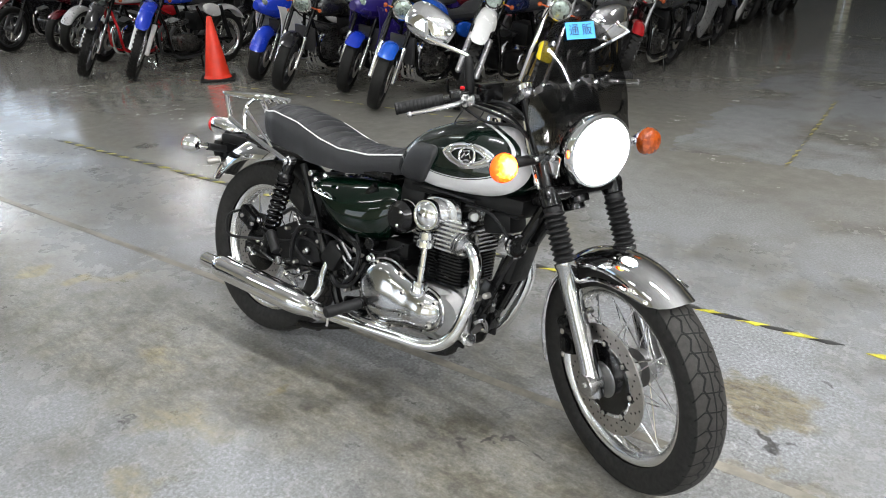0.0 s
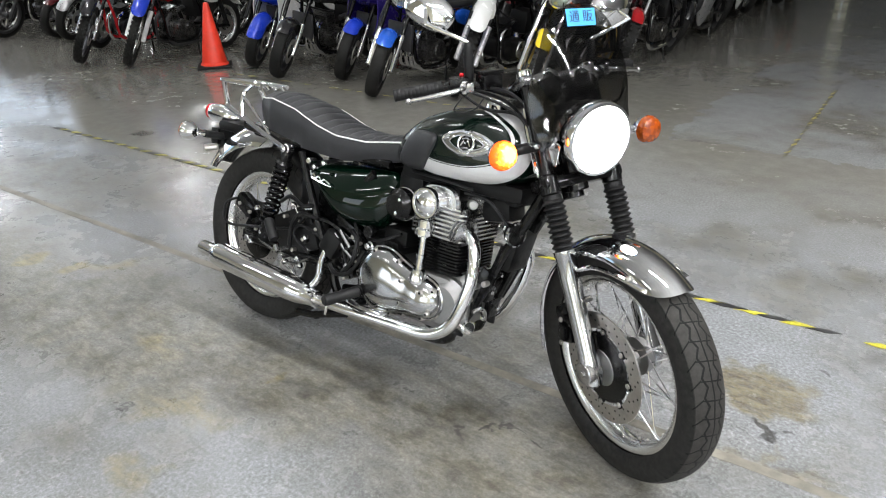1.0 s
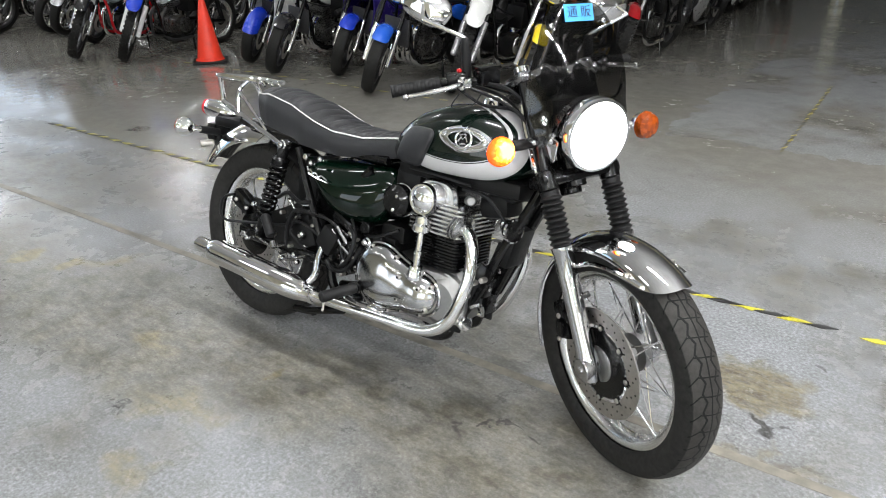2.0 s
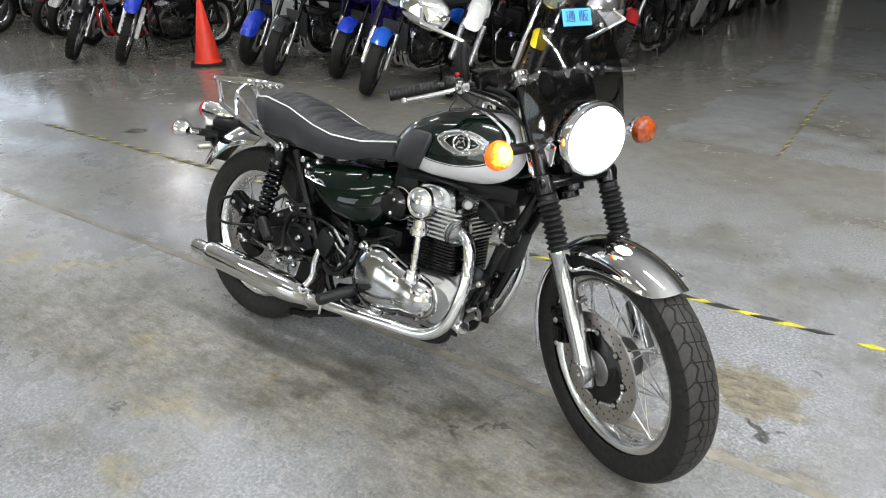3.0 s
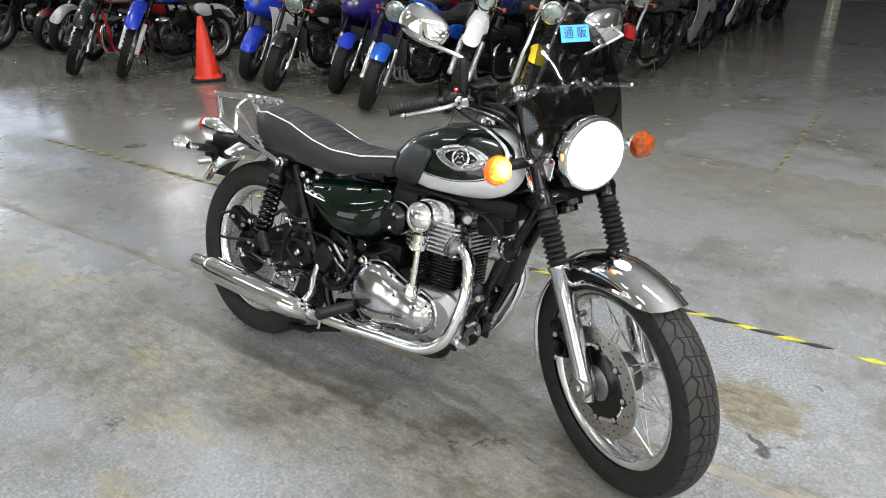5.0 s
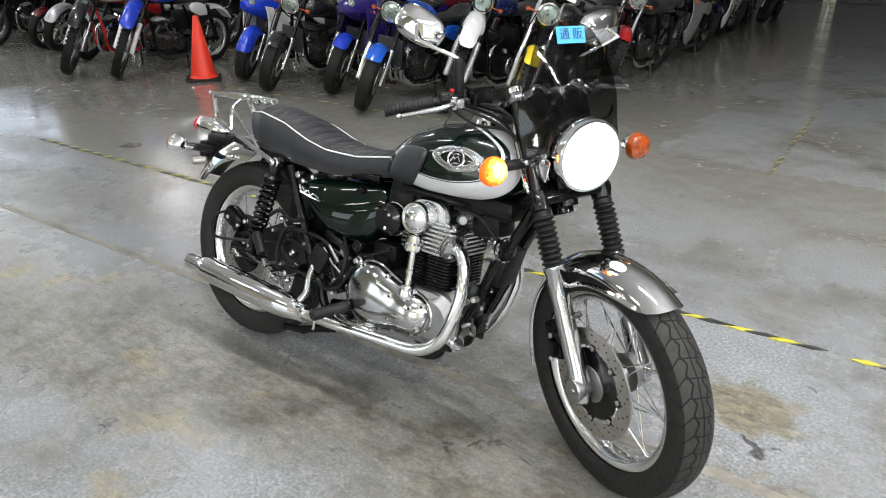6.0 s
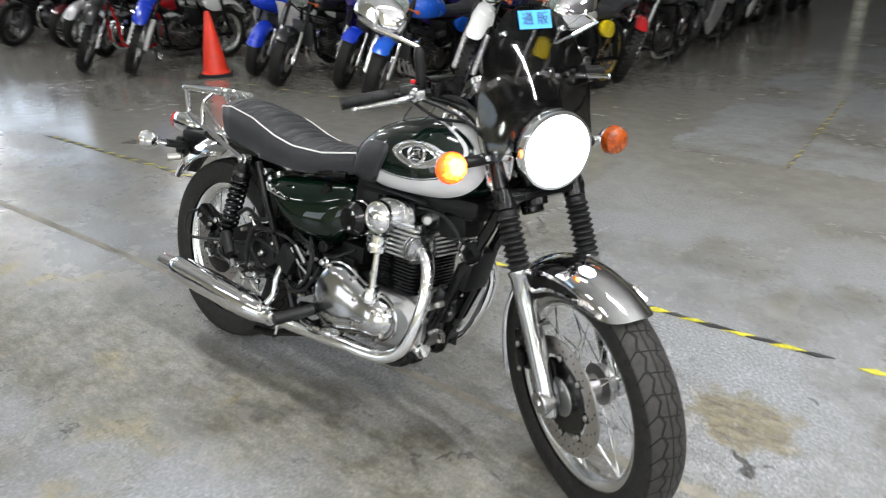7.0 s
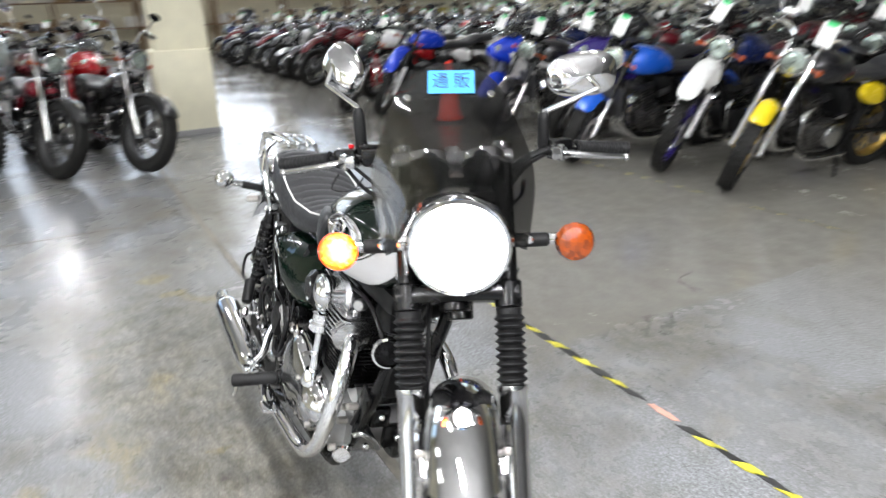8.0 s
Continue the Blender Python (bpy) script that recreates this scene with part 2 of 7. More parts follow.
def floor_material():
    """Worn sealed concrete: pale speckle, brown dirt with the bike's shade painted in, oil stains, a darker bare zone
    beyond the tape, glossy in places.
    """
    m, nd, lk, b = nodes_of("sealed_concrete")
    co = nd.new("ShaderNodeTexCoord").outputs["Object"]
    sp = nd.new("ShaderNodeSeparateXYZ")
    lk.new(co, sp.inputs[0])
    flake = noise_of(nd, lk, 88, 3, 0.55, co)
    fine = noise_of(nd, lk, 210, 3, 0.6, co)
    speck = noise_of(nd, lk, 42, 6, 0.75, co)
    mid = noise_of(nd, lk, 9, 7, 0.7, co)
    big = noise_of(nd, lk, 1.1, 7, 0.6, co)
    base = ramp(nd, lk, flake, [(0.3, (0.183, 0.186, 0.189)), (0.45, (0.24, 0.245, 0.253)), (0.56, (0.282, 0.29, 0.3)), (0.72, (0.38, 0.392, 0.408))])
    base = mixc(nd, lk, 1.0, base, ramp(nd, lk, fine, [(0.35, (0.8, 0.8, 0.8)), (0.65, (1.1, 1.1, 1.1))]), "MULTIPLY")
    base = mixc(nd, lk, 1.0, base, ramp(nd, lk, mid, [(0.3, (0.86, 0.86, 0.85)), (0.65, (1.04, 1.04, 1.05))]), "MULTIPLY")
    streaky = nd.new("ShaderNodeMapping")
    streaky.inputs["Rotation"].default_value, streaky.inputs["Scale"].default_value = (0, 0, 0.4), (14, 34, 1)
    lk.new(co, streaky.inputs[0])
    drag = noise_of(nd, lk, 1.0, 6, 0.7, streaky.outputs[0])
    # warped place, so that no stain has a clean edge
    wn_ = nd.new("ShaderNodeTexNoise")
    wn_.inputs["Scale"].default_value, wn_.inputs["Detail"].default_value = 7.0, 6.0
    lk.new(co, wn_.inputs["Vector"])
    off = nd.new("ShaderNodeVectorMath")
    off.operation = "MULTIPLY_ADD"
    off.inputs[1].default_value = (0.34, 0.34, 0.0)
    lk.new(wn_.outputs["Color"], off.inputs[0])
    shift = nd.new("ShaderNodeVectorMath")
    shift.operation = "SUBTRACT"
    shift.inputs[1].default_value = (0.17, 0.17, 0.0)
    lk.new(co, shift.inputs[0])
    lk.new(shift.outputs[0], off.inputs[2])
    warp = off.outputs[0]

    def blot(s, n, rs, rn, turn, strength, soft, place):
        mp = nd.new("ShaderNodeMapping")
        mp.vector_type = "TEXTURE"
        mp.inputs["Location"].default_value, mp.inputs["Rotation"].default_value, mp.inputs["Scale"].default_value = (s, n, 0), (0, 0, radians(turn)), (rs, rn, 1)
        lk.new(place, mp.inputs[0])
        ln = nd.new("ShaderNodeVectorMath")
        ln.operation = "LENGTH"
        lk.new(mp.outputs[0], ln.inputs[0])
        mr = nd.new("ShaderNodeMapRange")
        mr.inputs[1].default_value, mr.inputs[2].default_value, mr.inputs[3].default_value, mr.inputs[4].default_value = 1.0, 1.0 - soft, 0, strength
        lk.new(ln.outputs["Value"], mr.inputs[0])
        return mr.outputs[0]

    # trodden dirt in broad patches over the hall; beside the bike its shadow is painted in too
    dirt_and_shade = ramp(nd, lk, big, [(0.46, (0, 0, 0)), (0.6, (0.85, 0.85, 0.85))])
    for q in ((-2.4, 1.42, 1.1, 0.36, 2, 1.0, 0.5), (-1.5, 1.6, 0.75, 0.33, 10, 1.0, 0.5), (-0.75, 1.72, 0.65, 0.38, 10, 1.0, 0.5), (-1.4, 1.62, 0.45, 0.2, 10, 1.0, 0.4), (-0.7, 1.95, 0.55, 0.24, 8, 0.85, 0.6), (-3.4, 1.5, 0.9, 0.4, -10, 0.9, 0.6), (-0.3, 2.0, 0.6, 0.3, 5, 0.5, 0.8), (-3.6, 2.35, 0.7, 0.25, 0, 0.7, 0.7), (-2.9, 1.15, 0.7, 0.2, 10, 0.8, 0.7), (-4.6, 2.2, 1.3, 0.45, 3, 0.95, 0.6), (-5.6, 2.7, 0.7, 0.3, 0, 0.9, 0.6), (-0.75, 1.5, 0.6, 0.4, 0, 0.8, 0.6), (-0.6, 3.2, 0.5, 0.3, 0, 0.4, 0.8), (-2.5, 1.7, 0.7, 0.3, 5, 0.85, 0.6), (-1.15, 1.85, 0.6, 0.22, 12, 0.8, 0.7), (-1.8, 1.6, 0.6, 0.3, 5, 0.9, 0.6)):
        dirt_and_shade = mathn(nd, lk, "MAXIMUM", dirt_and_shade, blot(*q, warp))
    dirt_and_shade = mathn(nd, lk, "MULTIPLY", dirt_and_shade, ramp(nd, lk, mid, [(0.3, (0.55, 0.55, 0.55)), (0.6, (1, 1, 1))]))
    # a thin brown film, through which the flakes still show, dragged into streaks
    film = ramp(nd, lk, drag, [(0.28, (0.27, 0.25, 0.2)), (0.42, (0.45, 0.42, 0.345)), (0.52, (0.6, 0.565, 0.475)), (0.66, (0.86, 0.825, 0.72))])
    cloud = ramp(nd, lk, noise_of(nd, lk, 4.2, 6, 0.68, warp), [(0.36, (0.5, 0.485, 0.43)), (0.5, (0.87, 0.86, 0.82)), (0.62, (1.14, 1.13, 1.08))])
    dull = mixc(nd, lk, 0.45, base, (0.27, 0.265, 0.25))
    film = mixc(nd, lk, 1.0, film, cloud, "MULTIPLY")
    col = mixc(nd, lk, dirt_and_shade, base, mixc(nd, lk, 1.0, dull, film, "MULTIPLY"))
    # hairline scratches in patches
    crack = nd.new("ShaderNodeTexVoronoi")
    crack.feature = "DISTANCE_TO_EDGE"
    crack.inputs["Scale"].default_value = 2.6
    lk.new(warp, crack.inputs["Vector"])
    hair = mathn(nd, lk, "MULTIPLY", mathn(nd, lk, "LESS_THAN", crack.outputs["Distance"], 0.0035), mathn(nd, lk, "GREATER_THAN", noise_of(nd, lk, 3.1, 2, 0.5, co), 0.56))
    col = mixc(nd, lk, mathn(nd, lk, "MULTIPLY", hair, 0.42), col, (0.06, 0.055, 0.045))
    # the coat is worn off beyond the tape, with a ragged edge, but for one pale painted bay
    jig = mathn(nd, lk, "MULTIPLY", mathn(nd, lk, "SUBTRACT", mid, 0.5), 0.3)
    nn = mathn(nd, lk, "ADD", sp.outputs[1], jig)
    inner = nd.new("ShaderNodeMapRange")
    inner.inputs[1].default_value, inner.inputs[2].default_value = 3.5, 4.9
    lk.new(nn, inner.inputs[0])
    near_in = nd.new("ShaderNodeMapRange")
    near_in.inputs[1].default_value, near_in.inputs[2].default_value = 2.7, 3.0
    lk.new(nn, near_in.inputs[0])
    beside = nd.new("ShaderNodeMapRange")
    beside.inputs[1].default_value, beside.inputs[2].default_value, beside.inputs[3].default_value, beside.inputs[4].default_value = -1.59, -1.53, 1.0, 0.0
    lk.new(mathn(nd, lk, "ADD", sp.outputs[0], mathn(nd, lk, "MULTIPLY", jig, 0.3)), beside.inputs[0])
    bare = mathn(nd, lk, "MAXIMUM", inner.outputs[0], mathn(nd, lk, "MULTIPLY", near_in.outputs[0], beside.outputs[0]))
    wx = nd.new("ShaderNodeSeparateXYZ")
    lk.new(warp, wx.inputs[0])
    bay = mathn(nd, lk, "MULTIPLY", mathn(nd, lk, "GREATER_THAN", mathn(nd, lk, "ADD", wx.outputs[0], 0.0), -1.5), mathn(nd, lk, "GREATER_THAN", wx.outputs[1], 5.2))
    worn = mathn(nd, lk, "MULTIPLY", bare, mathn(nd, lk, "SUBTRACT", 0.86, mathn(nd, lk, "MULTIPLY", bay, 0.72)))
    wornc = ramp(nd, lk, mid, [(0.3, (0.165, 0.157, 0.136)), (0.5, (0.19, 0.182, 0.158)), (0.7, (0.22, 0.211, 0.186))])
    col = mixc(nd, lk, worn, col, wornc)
    # stains: brown oil, tan rust, black grease; the first four black blots paint dirt and shade below the bike
    for tone, marks in (((0.15, 0.128, 0.08), ((-0.2, 2.46, 0.17, 0.16, 20, 0.9, 0.35), (-0.1, 2.1, 0.26, 0.035, 2, 0.6, 0.6), (-0.1, 2.17, 0.03, 0.1, 0, 0.5, 0.6), (-4.6, 1.75, 0.2, 0.12, 0, 0.5, 0.6), (-0.26, 2.6, 0.12, 0.03, 20, 0.5, 0.6))),
                        ((0.2, 0.165, 0.075), ((-3.26, 1.57, 0.1, 0.07, 0, 0.85, 0.6), (-2.99, 1.61, 0.12, 0.07, 30, 0.85, 0.6), (-2.88, 1.75, 0.16, 0.08, 60, 0.6, 0.8), (-1.69, 1.3, 0.24, 0.1, 10, 0.6, 0.8), (-2.08, 1.47, 0.17, 0.08, 0, 0.6, 0.7), (-1.57, 1.07, 0.12, 0.06, 0, 0.5, 0.7), (-1.56, 1.6, 0.06, 0.05, 0, 0.7, 0.6))),
                        ((0.035, 0.033, 0.03), ((-1.45, 1.62, 0.16, 0.05, 10, 0.55, 0.9), (-1.2, 1.72, 0.13, 0.05, -10, 0.5, 0.9), (-0.9, 1.7, 0.2, 0.06, 15, 0.5, 0.9), (-1.75, 1.5, 0.12, 0.04, 20, 0.4, 0.9), (-4.88, 3.12, 0.13, 0.06, 10, 0.7, 0.5), (-0.8, 1.77, 0.035, 0.012, 30, 0.95, 0.4), (-0.73, 1.8, 0.04, 0.008, 10, 0.9, 0.4), (-0.88, 1.7, 0.02, 0.01, 0, 0.8, 0.5), (-1.0, 1.62, 0.015, 0.01, 0, 0.8, 0.5), (-1.5, 3.47, 0.13, 0.018, -42, 0.8, 0.4), (-0.02, 2.66, 0.04, 0.012, -30, 0.7, 0.4), (-0.15, 2.29, 0.07, 0.03, -20, 0.95, 0.3), (-0.085, 2.28, 0.03, 0.02, 20, 0.8, 0.4), (-1.85, 1.21, 0.035, 0.008, 40, 0.9, 0.4), (-1.9, 1.24, 0.02, 0.007, 20, 0.8, 0.4), (-2.33, 1.19, 0.03, 0.014, 20, 0.8, 0.4), (-2.9, 1.38, 0.04, 0.02, 50, 0.8, 0.5), (-1.79, 3.9, 0.17, 0.022, -50, 0.6, 0.5), (-1.52, 3.35, 0.12, 0.016, -40, 0.6, 0.5), (-4.2, 3.3, 0.12, 0.07, 0, 0.5, 0.5), (-4.6, 2.55, 0.13, 0.05, 20, 0.6, 0.5), (-4.95, 2.3, 0.09, 0.05, 20, 0.6, 0.5)))):
        patchy = mixc(nd, lk, ramp(nd, lk, drag, [(0.35, (0, 0, 0)), (0.62, (1, 1, 1))]), tuple(c * 0.55 for c in tone), tuple(c * 1.5 for c in tone))
        for q in marks:
            col = mixc(nd, lk, mathn(nd, lk, "MULTIPLY", blot(*q, warp), ramp(nd, lk, speck, [(0.3, (0.55, 0.55, 0.55)), (0.6, (1, 1, 1))])), col, patchy)
    # short dark scuffs and pale scrapes
    for rot, sc_, lo, tone, amount in ((0.5, (3.2, 22.0, 1), 0.8, (0.07, 0.065, 0.055), 0.4), (-0.9, (16.0, 60.0, 1), 0.69, (0.05, 0.047, 0.04), 0.55), (1.1, (30.0, 70.0, 1), 0.7, (0.06, 0.055, 0.045), 0.5), (0.2, (1.6, 60.0, 1), 0.73, (0.42, 0.42, 0.41), 0.35)):
        mp = nd.new("ShaderNodeMapping")
        mp.inputs["Rotation"].default_value, mp.inputs["Scale"].default_value = (0, 0, rot), sc_
        lk.new(co, mp.inputs[0])
        sc = noise_of(nd, lk, 1.0, 6, 0.65, mp.outputs[0])
        scuff = nd.new("ShaderNodeMapRange")
        scuff.inputs[1].default_value, scuff.inputs[2].default_value, scuff.inputs[4].default_value = lo, lo + 0.05, amount
        lk.new(sc, scuff.inputs[0])
        col = mixc(nd, lk, scuff.outputs[0], col, tone)
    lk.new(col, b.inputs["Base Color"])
    r = nd.new("ShaderNodeMapRange")
    r.inputs[1].default_value, r.inputs[2].default_value, r.inputs[3].default_value, r.inputs[4].default_value = 0.3, 0.7, 0.17, 0.28
    lk.new(mid, r.inputs[0])
    rough = mathn(nd, lk, "SUBTRACT", r.outputs[0], mathn(nd, lk, "MULTIPLY", bare, 0.1))
    rough = mathn(nd, lk, "ADD", rough, mathn(nd, lk, "MULTIPLY", dirt_and_shade, 0.15))
    lk.new(rough, b.inputs["Roughness"])
    bump(nd, lk, b, mathn(nd, lk, "ADD", flake, fine), 0.1, 0.001)
    return m


FLOOR = floor_material()
WALLP = surface("cream_wall_paint", (0.78, 0.74, 0.57), 0.55, 0.0, 0.06, 6, bumpy=0.1, bscale=60)
GREYWALL = surface("grey_sheet_wall", (0.3, 0.3, 0.3), 0.5, 0.0, 0.1, 5)
CEILP = surface("ceiling_board", (0.62, 0.62, 0.61), 0.8, 0.0, 0.08, 4)
TAPE_Y = surface("yellow_tape", (0.55, 0.5, 0.05), 0.45, 0.0, 0.36, 110)
TAPE_K = surface("black_tape", (0.03, 0.03, 0.03), 0.45, 0.0, 0.4, 40)
TAPE_OLD = surface("faded_tape", (0.3, 0.26, 0.07), 0.6, 0.0, 0.4, 60)
TAPE_WORN = surface("scuffed_yellow_tape", (0.36, 0.33, 0.07), 0.55, 0.0, 0.45, 90)
TAPE_DIM = surface("faded_dark_tape", (0.1, 0.09, 0.05), 0.6, 0.0, 0.5, 60)
CONE = surface("orange_cone_plastic", (0.82, 0.045, 0.018), 0.4, 0.0, 0.12, 12)
TUBE_ON = glow("fluorescent_tube", (0.95, 1.0, 0.97), 20.0)


# ---- geometry: every piece is (verts, faces, uv or None) ----
def smooth_path(pts, k=6):
    """Catmull-Rom through the points."""
    p = [Vector(q) for q in pts]
    out = []
    for i in range(len(p) - 1):
        a, b, c, d = p[max(i - 1, 0)], p[i], p[i + 1], p[min(i + 2, len(p) - 1)]
        for j in range(k):
            t = j / k
            out.append(0.5 * (2 * b + (c - a) * t + (2 * a - 5 * b + 4 * c - d) * t * t + (3 * b - a - 3 * c + d) * t ** 3))
    return out + [p[-1]]


def tube(pts, r, n=10, caps=True, closed=False):
    p = [Vector(q) for q in pts]
    m = len(p)
    rr = r if isinstance(r, (list, tuple)) else [r] * m
    verts, faces, nrm = [], [], None
    for i in range(m):
        a, b = (p[i - 1], p[(i + 1) % m]) if closed else (p[max(i - 1, 0)], p[min(i + 1, m - 1)])
        d = (b - a).normalized()
        if nrm is None:
            nrm = d.orthogonal().normalized()
        nrm = (nrm - d * nrm.dot(d)).normalized()
        bn = d.cross(nrm)
        verts += [p[i] + (nrm * math.cos(2 * math.pi * k / n) + bn * math.sin(2 * math.pi * k / n)) * rr[i] for k in range(n)]
    for i in range(m if closed else m - 1):
        j = (i + 1) % m
        faces += [(i * n + k, i * n + (k + 1) % n, j * n + (k + 1) % n, j * n + k) for k in range(n)]
    if caps and not closed:
        faces += [tuple(reversed(range(n))), tuple(range((m - 1) * n, m * n))]
    return verts, faces, None


def lathe(profile, n=32, ring=False, m=None, turn=2 * math.pi, uvs=False):
    """Turns a profile of (radius, height) round z. ring: the profile is a closed loop."""
    k = len(profile)
    whole = turn > 6.28
    cols = n if whole else n + 1
    verts = [Vector((r * math.cos(turn * i / n), r * math.sin(turn * i / n), h)) for i in range(cols) for r, h in profile]
    faces, uv = [], []
    for i in range(n):
        j = (i + 1) % cols
        for a in range(k if ring else k - 1):
            b = (a + 1) % k
            faces.append((i * k + a, j * k + a, j * k + b, i * k + b))
            uv += [(i / n, a / (k - 1)), ((i + 1) / n, a / (k - 1)), ((i + 1) / n, (a + 1) / (k - 1)), (i / n, (a + 1) / (k - 1))]
    if not ring and whole:
        for a in (0, k - 1):
            if profile[a][0] > 1e-5:
                f = tuple(i * k + a for i in range(n))
                faces.append(f if a else f[::-1])
                uv += [(0, 0)] * n
    if m is not None:
        verts = [m @ v for v in verts]
    return verts, faces, uv if uvs else None


def loft(rings, caps=True, closed=True):
    n = len(rings[0])
    verts = [Vector(v) for r in rings for v in r]
    faces = []
    for i in range(len(rings) - 1):
        for k in range(n if closed else n - 1):
            faces.append((i * n + k, i * n + (k + 1) % n, (i + 1) * n + (k + 1) % n, (i + 1) * n + k))
    if caps and closed:
        faces += [tuple(reversed(range(n))), tuple(range((len(rings) - 1) * n, len(rings) * n))]
    return verts, faces, None


def box(cx, cy, cz, sx, sy, sz, bev=0.004, m=None):
    """A box with chamfered edges, by its centre and sizes."""
    bm = bmesh.new()
    bmesh.ops.create_cube(bm, size=1, matrix=Matrix.Diagonal((sx, sy, sz, 1)))
    if bev:
        bmesh.ops.bevel(bm, geom=bm.edges[:], offset=min(bev, 0.45 * min(sx, sy, sz)), segments=2, affect="EDGES", profile=0.6)
    bm.verts.index_update()
    mm = Matrix.Translation((cx, cy, cz)) @ (m or Matrix())
    out = [mm @ v.co for v in bm.verts], [tuple(v.index for v in f.verts) for f in bm.faces], None
    bm.free()
    return out


def moved(g, m):
    flip = m.determinant() < 0
    return [m @ v for v in g[0]], [f[::-1] for f in g[1]] if flip else g[1], g[2]


def mirror(g):
    return moved(g, Matrix.Diagonal((1, -1, 1, 1)))


def along(a, b):
    """The pose with its z from a towards b, at a."""
    d = Vector(b) - Vector(a)
    return Matrix.Translation(a) @ d.to_track_quat("Z", "Y").to_matrix().to_4x4()


def cyl(a, b, r, n=20, bev=0.003, r2=None):
    """A round bar from a to b with softened ends."""
    h, r2 = (Vector(b) - Vector(a)).length, r if r2 is None else r2
    e = min(bev, r * 0.4, r2 * 0.4, h * 0.4)
    return lathe([(r - e, 0), (r, e), (r2, h - e), (r2 - e, h)], n, m=along(a, b))


def dome(a, b, r, h, n=24, flat=0.6):
    """A domed round cover at a, bulging towards b."""
    return lathe([(r, 0), (r, h * 0.35), (r * 0.93, h * 0.7), (r * flat, h * 0.95), (r * 0.25, h), (0.0001, h)], n, m=along(a, b))


def part(name, geo, mat, parent=None, label="", xf=None, sharp=35):
    """One mesh object from one piece or a list of pieces, under a thing or a part."""
    pieces = geo if isinstance(geo, list) else [geo]
    verts, faces, uv, has = [], [], [], any(g[2] for g in pieces)
    for v, f, u in pieces:
        o = len(verts)
        verts += v
        faces += [tuple(i + o for i in q) for q in f]
        if has:
            uv += u if u else [(0, 0)] * sum(len(q) for q in f)
    if xf is not None:
        verts = [xf @ v for v in verts]
    me = bpy.data.meshes.new(name)
    me.from_pydata([tuple(v) for v in verts], [], faces)
    if has:
        lay = me.uv_layers.new()
        lay.data.foreach_set("uv", [c for p in uv for c in p])
    me.materials.append(mat)
    me.shade_smooth()
    me.set_sharp_from_angle(angle=radians(sharp))
    me.validate()
    ob = new(name, me)
    ob.parent = parent
    if label:
        tagged(ob, label)
    return ob


def parts(name, pieces, mat, parent=None, label="", xf=None):
    """Every piece a part of its own."""
    return [part(name, g, mat, parent, label, xf) for g in pieces]


def finned(cx, sx, sy, z0, z1, n, deep=0.012):
    """One ribbed block: a rounded rectangle stacked in fins."""
    def ring(a, b, z):
        out = []
        for qx, qy, st in ((1, 1, 0), (-1, 1, 90), (-1, -1, 180), (1, -1, 270)):
            for k in range(4):
                t = radians(st + 30 * k)
                out.append((cx + qx * (a / 2 - 0.02) + 0.02 * math.cos(t), qy * (b / 2 - 0.02) + 0.02 * math.sin(t), z))
        return out
    rings, h = [], (z1 - z0) / n
    for i in range(n):
        z = z0 + i * h
        rings += [ring(sx - 2 * deep, sy - 2 * deep, z), ring(sx - 2 * deep, sy - 2 * deep, z + h * 0.5), ring(sx, sy, z + h * 0.54), ring(sx, sy, z + h * 0.96)]
    return loft(rings)


def thing(name, label, category, group="", m=None):
    ob = new(name)
    ob.empty_display_size = 0.1
    if m is not None:
        ob.matrix_basis = m
    return tagged(ob, label, category, group)


def text_geo(s, size, depth):
    """Letters of the built-in font as a piece, centred on the origin in the xy plane."""
    cu = bpy.data.curves.new("letters", "FONT")
    cu.body, cu.size, cu.extrude, cu.align_x, cu.align_y = s, size, depth, "CENTER", "CENTER"
    ob = new("letters", cu)
    me = bpy.data.meshes.new_from_object(ob.evaluated_get(bpy.context.evaluated_depsgraph_get()))
    g = [v.co.copy() for v in me.vertices], [tuple(p.vertices) for p in me.polygons], None
    bpy.data.objects.remove(ob)
    bpy.data.curves.remove(cu)
    bpy.data.meshes.remove(me)
    return g


AXY = Matrix.Rotation(radians(90), 4, "X")


def wheel_pose(x, z):
    """z of the piece becomes the bike's right-hand direction (-y)."""
    return Matrix.Translation((x, 0, z)) @ AXY


def tyre_geo(R, rin, half, n=64):
    pr = [(rin, -half * 0.72), (rin + 0.012, -half * 0.86), (rin + 0.4 * (R - rin), -half), (rin + 0.7 * (R - rin), -half * 0.93)]
    for i in range(9):
        a = radians(-62 + 124 * i / 8)
        pr.append((R - half * 0.62 * (1 - math.cos(a)) * 0.8, half * 0.88 * math.sin(a) / math.sin(radians(62))))
    pr += [(rin + 0.7 * (R - rin), half * 0.93), (rin + 0.4 * (R - rin), half), (rin + 0.012, half * 0.86), (rin, half * 0.72)]
    v, f, uv = lathe(pr, n, uvs=True)
    return v, f[:-2], uv[:-2 * n]


def rim_geo(r, half, n=56):
    return lathe([(r + 0.006, -half), (r + 0.006, -half + 0.004), (r - 0.008, -half * 0.75), (r - 0.018, -half * 0.4), (r - 0.022, 0), (r - 0.018, half * 0.4), (r - 0.008, half * 0.75), (r + 0.006, half - 0.004), (r + 0.006, half), (r - 0.006, half), (r - 0.02, half * 0.78), (r - 0.03, half * 0.3), (r - 0.03, -half * 0.3), (r - 0.02, -half * 0.78), (r - 0.006, -half)], n, ring=True)


